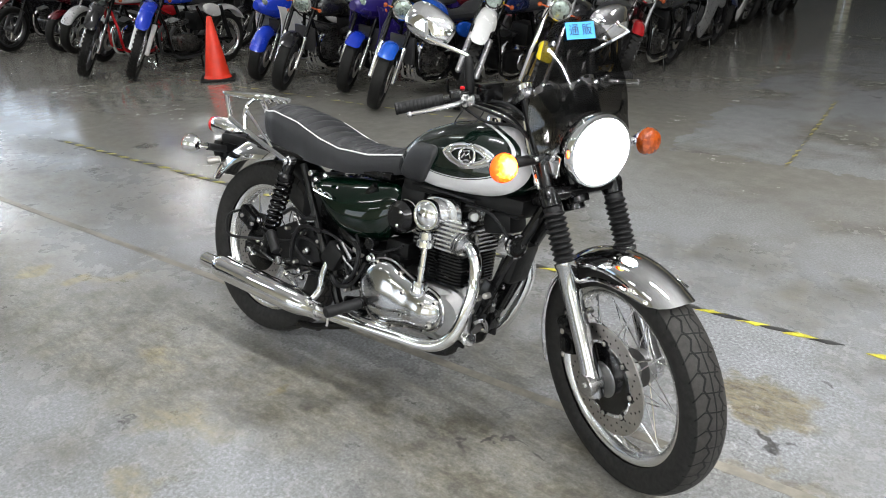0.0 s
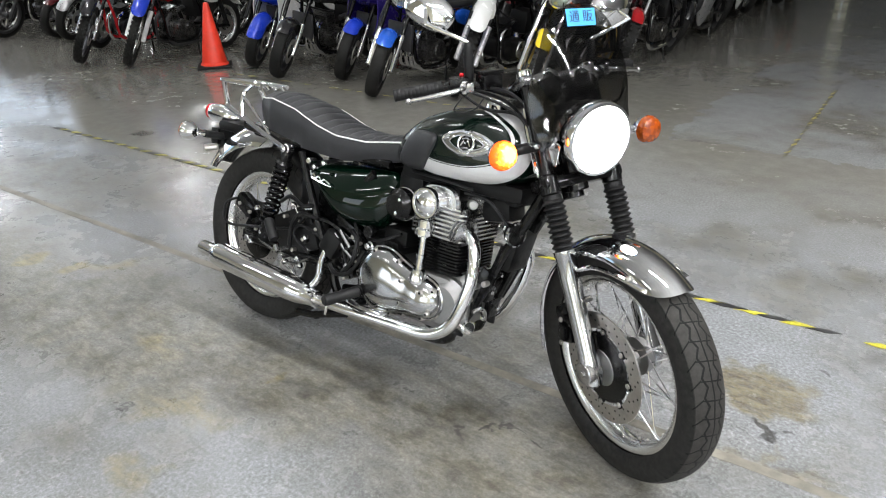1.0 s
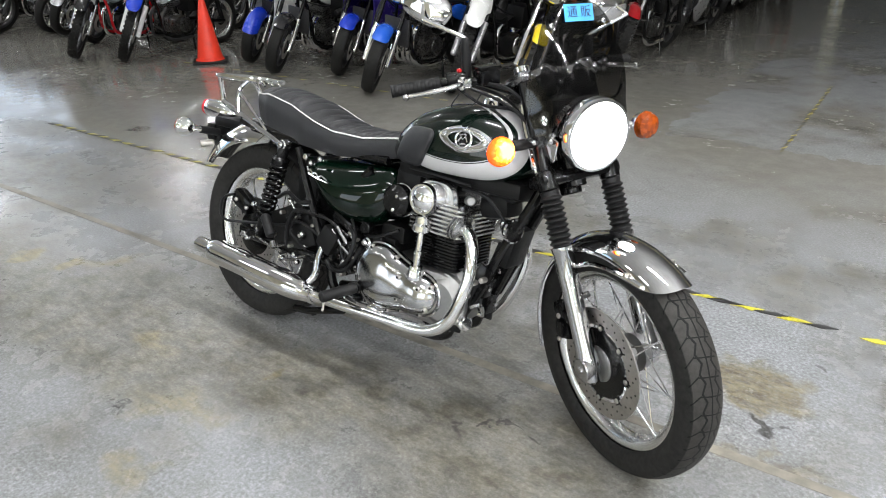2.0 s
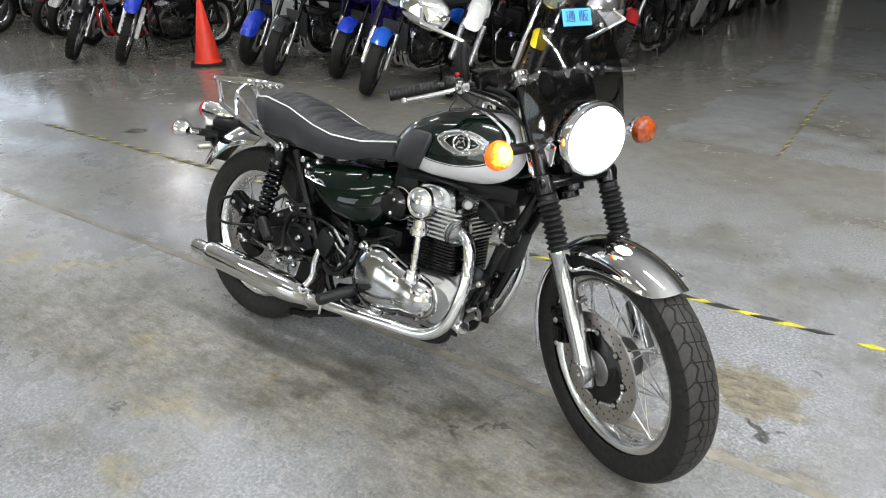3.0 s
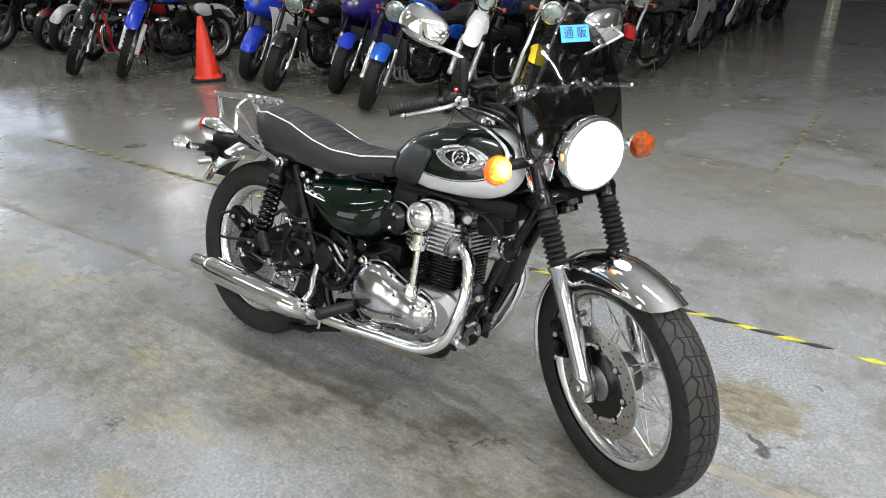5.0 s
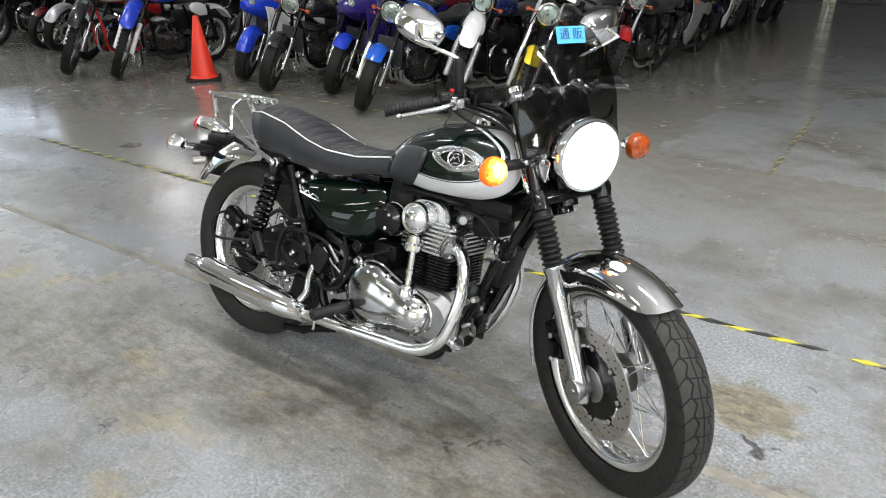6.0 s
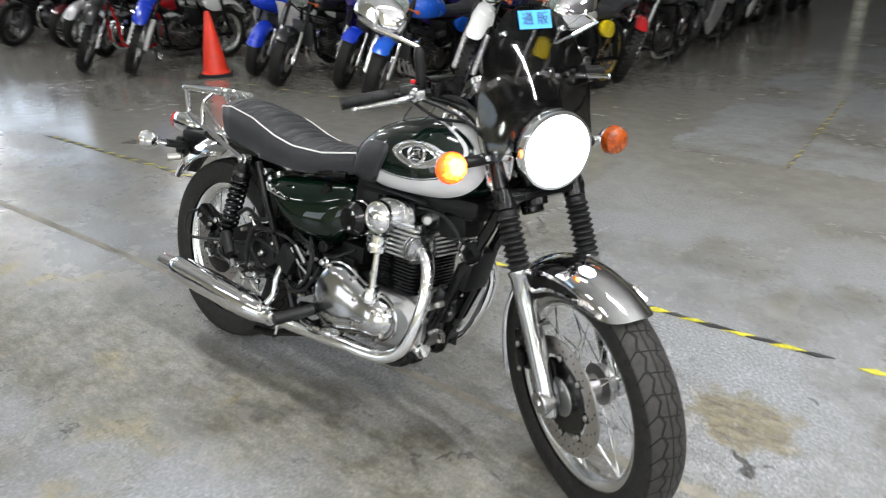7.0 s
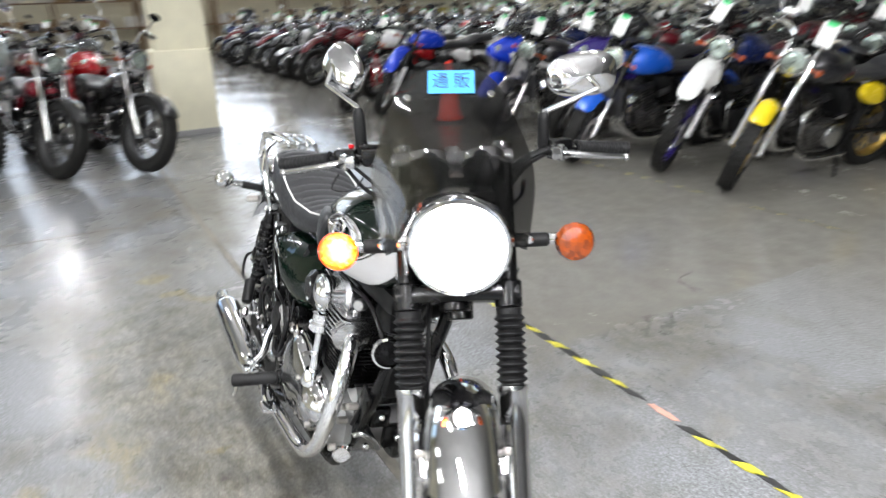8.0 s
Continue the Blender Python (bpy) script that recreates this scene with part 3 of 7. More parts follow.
def spoke(a0, rim_r, hub_r, hub_y, skew, rr=0.0019):
    a1 = a0 + skew
    return tube([(hub_r * math.cos(a0), hub_r * math.sin(a0), hub_y), (rim_r * math.cos(a1), rim_r * math.sin(a1), hub_y * 0.15)], rr, 5)


# ---- the motorcycle in the middle ----
BIKE = Matrix.Translation((-0.63, 2.588, 0.004)) @ Matrix.Rotation(radians(-33.4), 4, "Z") @ Matrix.Rotation(radians(-13.0), 4, "X")
bike = thing("motorcycle", "dark green and silver retro motorcycle on its side stand, headlight on", "motorcycle", m=BIKE)
# the fork and bars are turned to the right about the steering head
HEAD = radians(27)
RAKE = radians(24)
AX = Vector((-math.sin(RAKE), 0, math.cos(RAKE)))
A0 = Vector((1.405, 0, 0.331))
TURN = Matrix.Translation(A0) @ Matrix.Rotation(radians(-30.4), 4, Vector((-math.sin(HEAD), 0, math.cos(HEAD)))) @ Matrix.Translation(-A0)
STEER = BIKE.inverted() @ Matrix.Translation((-0.635, 2.619, 0.004)) @ Matrix.Rotation(radians(-33.43), 4, "Z") @ Matrix.Rotation(radians(-14.05), 4, "X") @ TURN
FA = Vector((1.457, 0, 0.33))


def build_wheel(parent, name, x, z, R, rim_r, half, xf, disc_r, tyre_label):
    w = wheel_pose(x, z)
    hub = part(name, [lathe([(0.022, -0.075), (0.05, -0.07), (0.055, -0.045), (0.03, -0.038), (0.03, 0.038), (0.055, 0.045), (0.05, 0.07), (0.022, 0.075)], 28, m=w)], CAST, parent, xf=xf)
    part("tyre", moved(tyre_geo(R, rim_r + 0.001, half, 96), w), TYRE, hub, tyre_label, xf)
    part("rim", moved(rim_geo(rim_r, half * 0.62), w), RIMALU, hub, "polished aluminium rim", xf)
    for i in range(36):
        side = 1 if i % 2 else -1
        part("spoke", moved(spoke(2 * math.pi * i / 36, rim_r - 0.02, 0.048, 0.052 * side, 0.55 if i % 4 < 2 else -0.55), w), CHROME, hub, xf=xf)
    nip = [moved(cyl(((rim_r - 0.034) * math.cos(a), (rim_r - 0.034) * math.sin(a), 0.004), ((rim_r - 0.014) * math.cos(a), (rim_r - 0.014) * math.sin(a), 0), 0.0035, 6), w) for a in (2 * math.pi * (i + 0.5) / 36 for i in range(36))]
    parts("nipple", nip, STEEL, hub, xf=xf)
    return hub, w


def drilled_disc(r0, r1, h, holes, n=72):
    """A flat ring with rows of round pits as small dark studs left to a second piece."""
    ring = lathe([(r0, -h), (r1 - 0.001, -h), (r1, -h + 0.001), (r1, h - 0.001), (r1 - 0.001, h), (r0, h)], n, ring=True)
    studs = []
    for i in range(holes):
        a = 2 * math.pi * i / holes
        rr = r0 + (r1 - r0) * (0.25 + 0.25 * (i % 3))
        studs.append(lathe([(0.0032, 0), (0.0032, 0.0004), (0.0001, 0.0004)], 6, m=Matrix.Translation((rr * math.cos(a), rr * math.sin(a), h))))
    return ring, studs


# front wheel, brake and fork turn with the bars
fw, w = build_wheel(bike, "front_wheel", FA.x, FA.z, 0.328, 0.247, 0.052, STEER, 0.15, "treaded black front tyre")
ring, studs = drilled_disc(0.108, 0.155, 0.0025, 54)
wd = w @ Matrix.Translation((0, 0, 0.062))
disc = part("brake_disc", moved(ring, wd), DISC, fw, "drilled steel brake disc", STEER)
tagged(part("disc_holes", [moved(s, wd) for s in studs], BLACKM, disc, xf=STEER), kind="stuff")
spider = [lathe([(0.03, -0.004), (0.095, -0.004), (0.1, 0), (0.095, 0.004), (0.03, 0.006)], 40, ring=True, m=wd)]
for i in range(8):
    a = 2 * math.pi * i / 8
    spider.append(box(0, 0, 0, 0.026, 0.022, 0.008, 0.003, wd @ Matrix.Rotation(a, 4, "Z") @ Matrix.Translation((0.104, 0, 0))))
part("disc_carrier", spider, BLACK, disc, "black disc carrier", STEER)
parts("rivet", [lathe([(0.007, 0), (0.007, 0.004), (0.004, 0.006), (0.0001, 0.006)], 10, m=wd @ Matrix.Translation((0.106 * math.cos(a), 0.106 * math.sin(a), 0.003))) for a in (2 * math.pi * i / 8 + 0.02 for i in range(8))], STEEL, disc, xf=STEER)
parts("axle_nut", [cyl((FA.x, -0.08, FA.z), (FA.x, -0.125, FA.z), 0.013, 12), cyl((FA.x, 0.08, FA.z), (FA.x, 0.125, FA.z), 0.013, 12)], STEEL, fw, xf=STEER)


def fork_at(s, y, fwd=0.0):
    return FA + AX * s + Vector((math.cos(RAKE) * fwd, y, math.sin(RAKE) * fwd))


for y in (-0.1, 0.1):
    fork = part("fork_leg", lathe([(0.012, -0.045), (0.022, -0.038), (0.03, -0.01), (0.03, 0.02), (0.0262, 0.05), (0.0265, 0.2), (0.0275, 0.25), (0.0275, 0.312), (0.03, 0.316), (0.03, 0.328), (0.024, 0.33)], 32, m=along(fork_at(0, y), fork_at(1, y))), POLISH, bike, "brushed aluminium fork slider", STEER)
    prof = [(0.027, 0.322)]
    for i in range(9):
        h = 0.333 + i * 0.0148
        prof += [(0.0225, h), (0.0305, h + 0.006), (0.0305, h + 0.0082)]
    top = 0.333 + 9 * 0.0148
    prof += [(0.025, top), (0.026, top + 0.012), (0.02, top + 0.014)]
    part("fork_gaiter", lathe(prof, 24, m=along(fork_at(0, y), fork_at(1, y))), RUBBER, fork, "ribbed black rubber gaiter", STEER)
    part("fork_tube", [cyl(fork_at(0.45, y), fork_at(0.80, y), 0.0205), lathe([(0.025, 0), (0.028, 0.003), (0.028, 0.05), (0.024, 0.055)], 20, m=along(fork_at(0.48, y), fork_at(1, y)))], BLACK, fork, "black fork tube", STEER)
    sy = 1 if y > 0 else -1
    part("fork_trim", [tube(smooth_path([fork_at(0.525, y + sy * 0.012, -0.018), fork_at(0.56, y + sy * 0.014, -0.02), fork_at(0.66, y + sy * 0.013, -0.024), fork_at(0.72, y + sy * 0.008, -0.022)], 4), [0.0065] * 4 + [0.0085] * 9, 10), lathe([(0.0115, 0), (0.0125, 0.003), (0.0125, 0.013), (0.0115, 0.016)], 14, m=along(fork_at(0.545, y + sy * 0.013, -0.019), fork_at(1, y + sy * 0.013, -0.019))), tube([fork_at(0.6, y + sy * 0.012, -0.02), fork_at(0.605, y + sy * 0.006, 0.03), fork_at(0.615, y * 0.97, 0.075)], 0.0065, 8)], CHROME, fork, "chrome headlight stay", STEER)
    part("fork_cap", lathe([(0.022, 0), (0.022, 0.012), (0.016, 0.016), (0.0001, 0.016)], 16, m=along(fork_at(0.8, y), fork_at(1, y))), CHROME, fork, xf=STEER)
    part("fender_boss", [cyl(fork_at(0.19, y * 0.6, 0.015), fork_at(0.19, y * 1.0, 0.02), 0.009, 10)], ALU, fork, xf=STEER)
parts("axle_clamp", [cyl((FA.x, -0.085, FA.z), (FA.x, -0.13, FA.z), 0.032, 28), cyl((FA.x, 0.085, FA.z), (FA.x, 0.122, FA.z), 0.03, 24), lathe([(0.009, 0), (0.009, 0.004), (0.0001, 0.005)], 6, m=along((FA.x, -0.13, FA.z), (FA.x, -1, FA.z)))], ALU, bike, xf=STEER)
cal = part("front_caliper", [box(0, 0, 0, 0.06, 0.05, 0.11, 0.014, Matrix.Translation(FA + Vector((-0.135, -0.075, 0.075))) @ Matrix.Rotation(radians(-20), 4, "Y")), box(0, 0, 0, 0.03, 0.03, 0.05, 0.008, Matrix.Translation(FA + Vector((-0.125, -0.1, 0.06)))), box(FA.x - 0.09, -0.1, FA.z + 0.1, 0.07, 0.012, 0.03, 0.004)], BLACK, bike, "black front brake caliper", STEER)
parts("caliper_bolt", [cyl((FA.x - 0.125, -0.11, FA.z + 0.1), (FA.x - 0.125, -0.118, FA.z + 0.1), 0.008, 8), cyl((FA.x - 0.12, -0.11, FA.z + 0.03), (FA.x - 0.12, -0.118, FA.z + 0.03), 0.008, 8)], STEEL, cal, xf=STEER)
part("brake_hose", tube(smooth_path([FA + Vector(q) for q in ((-0.13, -0.09, 0.12), (-0.16, -0.075, 0.22), (-0.2, -0.066, 0.36), (-0.29, -0.06, 0.5), (-0.38, -0.1, 0.64), (-0.46, -0.18, 0.69))]), 0.005, 8), CABLE, bike, xf=STEER)


def fender_geo(cx, cz, r, a0, a1, half, depth, n=28, across=10, thick=0.003, flare=0.0):
    """A curved mudguard of an arched section, angles from the front upwards to the back."""
    rings = []
    for i in range(n + 1):
        a = radians(a0 + (a1 - a0) * i / n)
        fr_, bk_ = max(0.0, 1 - i / 5), max(0.0, 1 - (n - i) / 5)
        swing = radians(9) * (fr_ - bk_) * (1 if a1 > a0 else -1)
        ring = []
        for side in (1, -1):
            for k in range(across + 1):
                q = (k / across * 2 - 1) * side
                y = half * math.sin(q * 1.25) / math.sin(1.25) 
                rr = r - depth * (1 - math.cos(q * 1.25)) / (1 - math.cos(1.25)) - (thick if side < 0 else 0)
                ac = a + swing * abs(q) ** 3
                ring.append((cx + rr * math.cos(ac), y, cz + rr * math.sin(ac)))
        rings.append(ring)
    return loft(rings)


ff = part("front_fender", [fender_geo(FA.x + 0.005, FA.z, 0.353, 56, 202, 0.066, 0.044, 36, 14)], CHROME, bike, "chrome front mudguard", STEER)
for y in (-1, 1):
    part("fender_stay", tube(smooth_path([fork_at(0.27, y * 0.085), FA + Vector((-0.03, y * 0.08, 0.285)), FA + Vector((0.06, y * 0.076, 0.295)), FA + Vector((0.14, y * 0.068, 0.288))], 5), 0.0065, 8), CHROME, ff, xf=STEER)
parts("fender_bolt", [cyl(FA + Vector((0.09, s * 0.066, 0.3)), FA + Vector((0.09, s * 0.08, 0.3)), 0.007, 8) for s in (-1, 1)], STEEL, ff, xf=STEER)

# clamps, headlight, instruments
part("lower_clamp", [box(0, 0, 0, 0.09, 0.25, 0.035, 0.012, Matrix.Translation(fork_at(0.51, 0, -0.02)) @ Matrix.Rotation(-RAKE, 4, "Y")), cyl(fork_at(0.46, 0, -0.05), fork_at(0.53, 0, -0.05), 0.03)], BLACK, bike, xf=STEER)
part("upper_clamp", [box(0, 0, 0, 0.09, 0.25, 0.03, 0.012, Matrix.Translation(fork_at(0.785, 0, -0.02)) @ Matrix.Rotation(-RAKE, 4, "Y")), cyl(fork_at(0.8, 0, -0.05), fork_at(0.825, 0, -0.05), 0.018)], ALU, bike, xf=STEER)
HL = Vector((1.319, 0.007, 0.913))
HM = Matrix.Translation(HL) @ Matrix.Rotation(radians(90 + 4), 4, "Y") @ Matrix.Scale(1.04, 4)
shell = part("headlight", lathe([(0.0001, -0.12), (0.04, -0.115), (0.07, -0.088), (0.085, -0.045), (0.088, -0.018), (0.089, -0.006)], 40, m=HM), CHROME, bike, "round headlight, lit, in a chrome shell", STEER)
part("headlight_rim", lathe([(0.089, -0.022), (0.095, -0.016), (0.095, -0.004), (0.091, 0.006), (0.084, 0.007), (0.082, 0.0)], 48, m=HM), CHROME, shell, "chrome headlight rim", STEER)
part("headlight_lens", lathe([(0.0835, 0.0), (0.065, 0.009), (0.04, 0.014), (0.0001, 0.016)], 48, m=HM), LAMP_ON, shell, "glowing white lens", STEER)
beam = bpy.data.lights.new("headlight_beam", "SPOT")
beam.energy, beam.spot_size, beam.spot_blend, beam.shadow_soft_size, beam.color = 45, radians(95), 0.8, 0.08, (1.0, 0.98, 0.95)
beam_ob = new("headlight_beam", beam)
beam_ob.matrix_world = BIKE @ STEER @ HM @ Matrix.Translation((0, 0, 0.03)) @ Matrix.Rotation(math.pi, 4, "X")
parts("headlight_bracket", [box(1.235, s * 0.097, 0.895, 0.11, 0.006, 0.06, 0.004, Matrix.Rotation(radians(20), 4, "Y")) for s in (-1, 1)] + [cyl((1.255, s * 0.088, 0.905), (1.255, s * 0.112, 0.905), 0.014, 12) for s in (-1, 1)], CHROME, bike, xf=STEER)
for s in (-1, 1):
    ind = part("indicator", lathe([(0.0001, -0.045), (0.014, -0.043), (0.027, -0.03), (0.037, -0.008), (0.039, 0.0)], 28, m=Matrix.Translation((1.237, s * 0.233, 0.892)) @ Matrix.Rotation(radians(90), 4, "Y")), CHROME, bike, "round indicator, lit amber" if s < 0 else "round amber indicator", STEER)
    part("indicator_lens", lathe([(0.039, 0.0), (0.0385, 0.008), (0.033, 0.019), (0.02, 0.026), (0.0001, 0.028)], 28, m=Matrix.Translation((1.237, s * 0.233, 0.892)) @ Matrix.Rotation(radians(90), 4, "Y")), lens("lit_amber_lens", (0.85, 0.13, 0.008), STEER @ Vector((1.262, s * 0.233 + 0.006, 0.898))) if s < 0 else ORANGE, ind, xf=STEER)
    part("indicator_stalk", [cyl((1.213, s * 0.105, 0.892), (1.213, s * 0.185, 0.892), 0.0145, 16)], RUBBER, ind, xf=STEER)
    parts("stalk_ferrule", [cyl((1.213, s * 0.185, 0.892), (1.216, s * 0.207, 0.892), 0.012, 14), lathe([(0.018, 0), (0.02, 0.004), (0.018, 0.009)], 16, m=along((1.213, s * 0.1, 0.892), (1.213, s, 0.892)))], CHROME, ind, xf=STEER)
for s in (-1, 1):
    gm = along((1.155, 0.0075 + s * 0.057, 1.022), (1.155 - 0.62, 0.0075 + s * 0.057, 1.017 + 0.7))
    dial = part("dial", lathe([(0.0001, -0.034), (0.022, -0.033), (0.036, -0.024), (0.043, -0.006), (0.044, 0.02)], 32, m=gm), BLACK, bike, "black instrument dial with a chrome ring", STEER)
    part("dial_ring", lathe([(0.043, 0.008), (0.05, 0.011), (0.051, 0.02), (0.05, 0.03), (0.04, 0.034), (0.037, 0.026)], 32, m=gm), CHROME, dial, xf=STEER)
    part("dial_face", lathe([(0.04, 0.025), (0.0001, 0.0255)], 24, m=gm), BLACKM, dial, xf=STEER)

part("instrument_panel", [box(1.165, 0.007, 0.953, 0.05, 0.18, 0.06, 0.02, Matrix.Rotation(radians(-25), 4, "Y")), box(1.2, 0.007, 0.945, 0.05, 0.17, 0.05, 0.015)], BLACKM, bike, "black instrument mounting panel", STEER)
parts("panel_stay", [tube([(1.19, 0.007 + q * 0.1, 0.95), (1.235, 0.007 + q * 0.125, 0.99), (1.25, 0.007 + q * 0.128, 1.02)], 0.004, 7) for q in (-1, 1)], BLACK, bike, xf=STEER)


def screen_piece():
    """A smoked shield, thick, cut round the headlight at its foot."""
    rows, cols, rings = 22, 22, []
    for side in (1, -1):
        for i in range(rows + 1):
            h = i / rows
            ring = []
            for k in range(cols + 1):
                q = k / cols * 2 - 1
                wide = float(np.interp(h, [0, 0.09, 0.23, 0.34, 0.45, 0.56, 0.65, 0.735, 0.82, 0.88, 0.93, 0.97, 1], [0.136, 0.143, 0.152, 0.157, 0.155, 0.144, 0.13, 0.115, 0.098, 0.083, 0.066, 0.046, 0.02]))
                y = q * wide
                foot = 0.9 + math.sqrt(max(0.0, 0.112 ** 2 - min(abs(y), 0.112) ** 2)) if abs(y) < 0.112 else 0.9 - 0.5 * (abs(y) - 0.112)
                z = foot + (1.24 - foot) * h
                x = 1.306 - 0.3 * max(0.0, z - 0.93)
                x -= (2.0 - 1.5 * min(1.0, max(0.0, (z - 0.98) / 0.18))) * y * y
                ring.append(Vector((x - (0.003 if side < 0 else 0), y, z)))
            rings.append((side, ring))
    f = [r for s, r in rings if s > 0]
    b = [r for s, r in rings if s < 0]
    return loft([fr + bk[::-1] for fr, bk in zip(f, b)])


scr = part("fly_screen", screen_piece(), SMOKE, bike, "smoked plastic fly screen", STEER, sharp=60)
parts("screen_bolt", [cyl((1.215, s * 0.078, 1.178), (1.238, s * 0.078, 1.183), 0.0065, 10) for s in (-1, 1)] + [cyl((1.225, s * 0.14, 0.905), (1.262, s * 0.143, 0.905), 0.008, 10) for s in (-1, 1)], CHROME, scr, xf=STEER)
parts("screen_bracket", [tube([(1.2, s * 0.11, 0.9), (1.22, s * 0.13, 0.903), (1.25, s * 0.143, 0.905)], 0.006, 8) for s in (-1, 1)], BLACK, scr, xf=STEER)

# bars and controls
def mirror_shell(w, h, glass=False):
    """A tapered mirror head, its length along x, bulging to z; or the glass in its mouth."""
    rings = []
    for f, d in ((1.0, -0.0078), (0.5, -0.0082), (0.02, -0.0082)) if glass else ((0.93, -0.007), (0.985, -0.008), (1.0, -0.004), (1.0, 0.003), (0.97, 0.009), (0.86, 0.017), (0.66, 0.024), (0.4, 0.028), (0.15, 0.03), (0.01, 0.03)):
        ring = []
        for k in range(44):
            a = 2 * math.pi * k / 44
            c, q = math.cos(a), math.sin(a)
            x = 0.5 * w * math.copysign(abs(c) ** 0.72, c) * f
            y = 0.5 * h * math.copysign(abs(q) ** 0.72, q) * f * (0.95 + 0.07 * x / (0.5 * w))
            lift = 0.0 if glass or d < 0.004 else 0.007 * max(0.0, 1 - abs(y) / (0.2 * h)) * (1 - f * f)
            ring.append((x, y, d + lift))
        rings.append(ring)
    return loft(rings)


MIRROR_AXIS = {-1: Vector((-0.13, -0.073, 0.079)), 1: Vector((-0.029, 0.156, 0.008))}
MIRROR_BACK = {-1: Vector((1.0, -0.25, 0.1)), 1: Vector((0.97, 0.16, -0.05))}
BARS = STEER @ Matrix.Translation((0.024, 0, -0.006))
BARP = [(1.085, 0, 1.0), (1.085, -0.06, 1.0), (1.07, -0.12, 1.018), (1.02, -0.19, 1.045), (0.975, -0.26, 1.045), (0.925, -0.39, 1.03)]
bar_half = smooth_path(BARP, 6)
barp = part("handlebar", [tube([mirror(([v], [], None))[0][0] for v in reversed(bar_half)] + bar_half[1:], 0.011, 12)], BLACK, bike, "black tubular handlebar", BARS)
parts("bar_clamp", [box(1.085, s * 0.045, 0.994, 0.034, 0.026, 0.042, 0.006) for s in (-1, 1)], BLACK, barp, xf=BARS)
for s in (-1, 1):
    a, b = Vector((0.968, s * 0.275, 1.0445)), Vector((0.92, s * 0.402, 1.029))
    prof = [(0.0155, 0.0), (0.018, 0.002)]
    L = (b - a).length
    for i in range(12):
        h = 0.006 + (L - 0.012) * i / 12
        prof += [(0.0165, h), (0.0165, h + 0.006), (0.0158, h + 0.0075)]
    prof += [(0.0175, L - 0.003), (0.016, L)]
    grip = part("grip", lathe(prof, 18, m=along(a, b)), RUBBER, barp, "ribbed black rubber grip", BARS)
    part("switch_box", [box(0.985, s * 0.235, 1.047, 0.04, 0.055, 0.045, 0.01, Matrix.Rotation(radians(20 * s), 4, "Z"))], BLACK, barp, xf=BARS)
    part("lever_perch", [box(1.01, s * 0.225, 1.043, 0.045, 0.04, 0.028, 0.008, Matrix.Rotation(radians(20 * s), 4, "Z")), cyl((1.022, s * 0.235, 1.025), (1.022, s * 0.235, 1.062), 0.009, 12)], ALU, barp, xf=BARS)
    part("lever", [tube(smooth_path([(1.02, s * 0.235, 1.043), (1.035, s * 0.27, 1.04), (1.01, s * 0.33, 1.03), (0.985, s * 0.378, 1.022)], 5), [0.008] * 6 + [0.007] * 5 + [0.006] * 5, 10), lathe([(0.0001, -0.009), (0.006, -0.007), (0.009, 0), (0.006, 0.007), (0.0001, 0.009)], 12, m=Matrix.Translation((0.982, s * 0.385, 1.02)))], ALU, barp, "polished aluminium lever", BARS)
    mb = Vector((0.985, s * 0.202, 1.05))
    mt = Vector((0.985, s * 0.203, 1.157 if s < 0 else 1.128))
    elbow = Vector((0.893, -0.283, 1.205)) if s < 0 else Vector((1.012, 0.317, 1.177))
    centre = Vector((0.85, -0.249, 1.238)) if s < 0 else Vector((0.953, 0.291, 1.203))
    far = MIRROR_AXIS[s].normalized()
    back = MIRROR_BACK[s]
    back = (back - far * back.dot(far)).normalized()
    mm = Matrix.Translation(centre) @ Matrix((far, back.cross(far), back)).transposed().to_4x4()
    mir = part("mirror", [tube([mb.lerp(mt, 0.9), mt, mt.lerp(elbow, 0.06), mt.lerp(elbow, 0.5), mt.lerp(elbow, 0.95), elbow, elbow.lerp(centre + back * 0.03, 0.08), centre + back * 0.028], 0.0055, 10), lathe([(0.0001, -0.009), (0.006, -0.007), (0.009, 0), (0.006, 0.007), (0.0001, 0.009)], 12, m=Matrix.Translation(centre + back * 0.031))], CHROME, bike, "chrome mirror on a bent stalk", BARS)
    part("stalk_boot", lathe([(0.012, 0), (0.0135, 0.01), (0.0135, (mt - mb).length * 0.8), (0.0115, (mt - mb).length * 0.93), (0.007, (mt - mb).length)], 16, m=along(mb, mt)), RUBBER, mir, "black rubber boot", BARS)
    part("mirror_head", moved(mirror_shell(0.158, 0.1), mm), CHROME, mir, "chrome mirror shell with a raised ridge", BARS, sharp=22)
    part("mirror_glass", moved(mirror_shell(0.146, 0.089, True), mm), CHROME, mir, "mirror glass", BARS)
part("brake_reservoir", [box(1.03, -0.165, 1.055, 0.05, 0.06, 0.04, 0.008), box(1.03, -0.165, 1.08, 0.054, 0.064, 0.01, 0.003)], BLACK, barp, "black brake fluid reservoir", BARS)
part("start_button", [cyl((0.985, -0.225, 1.068), (0.985, -0.225, 1.078), 0.007, 10)], RED, barp, xf=BARS)
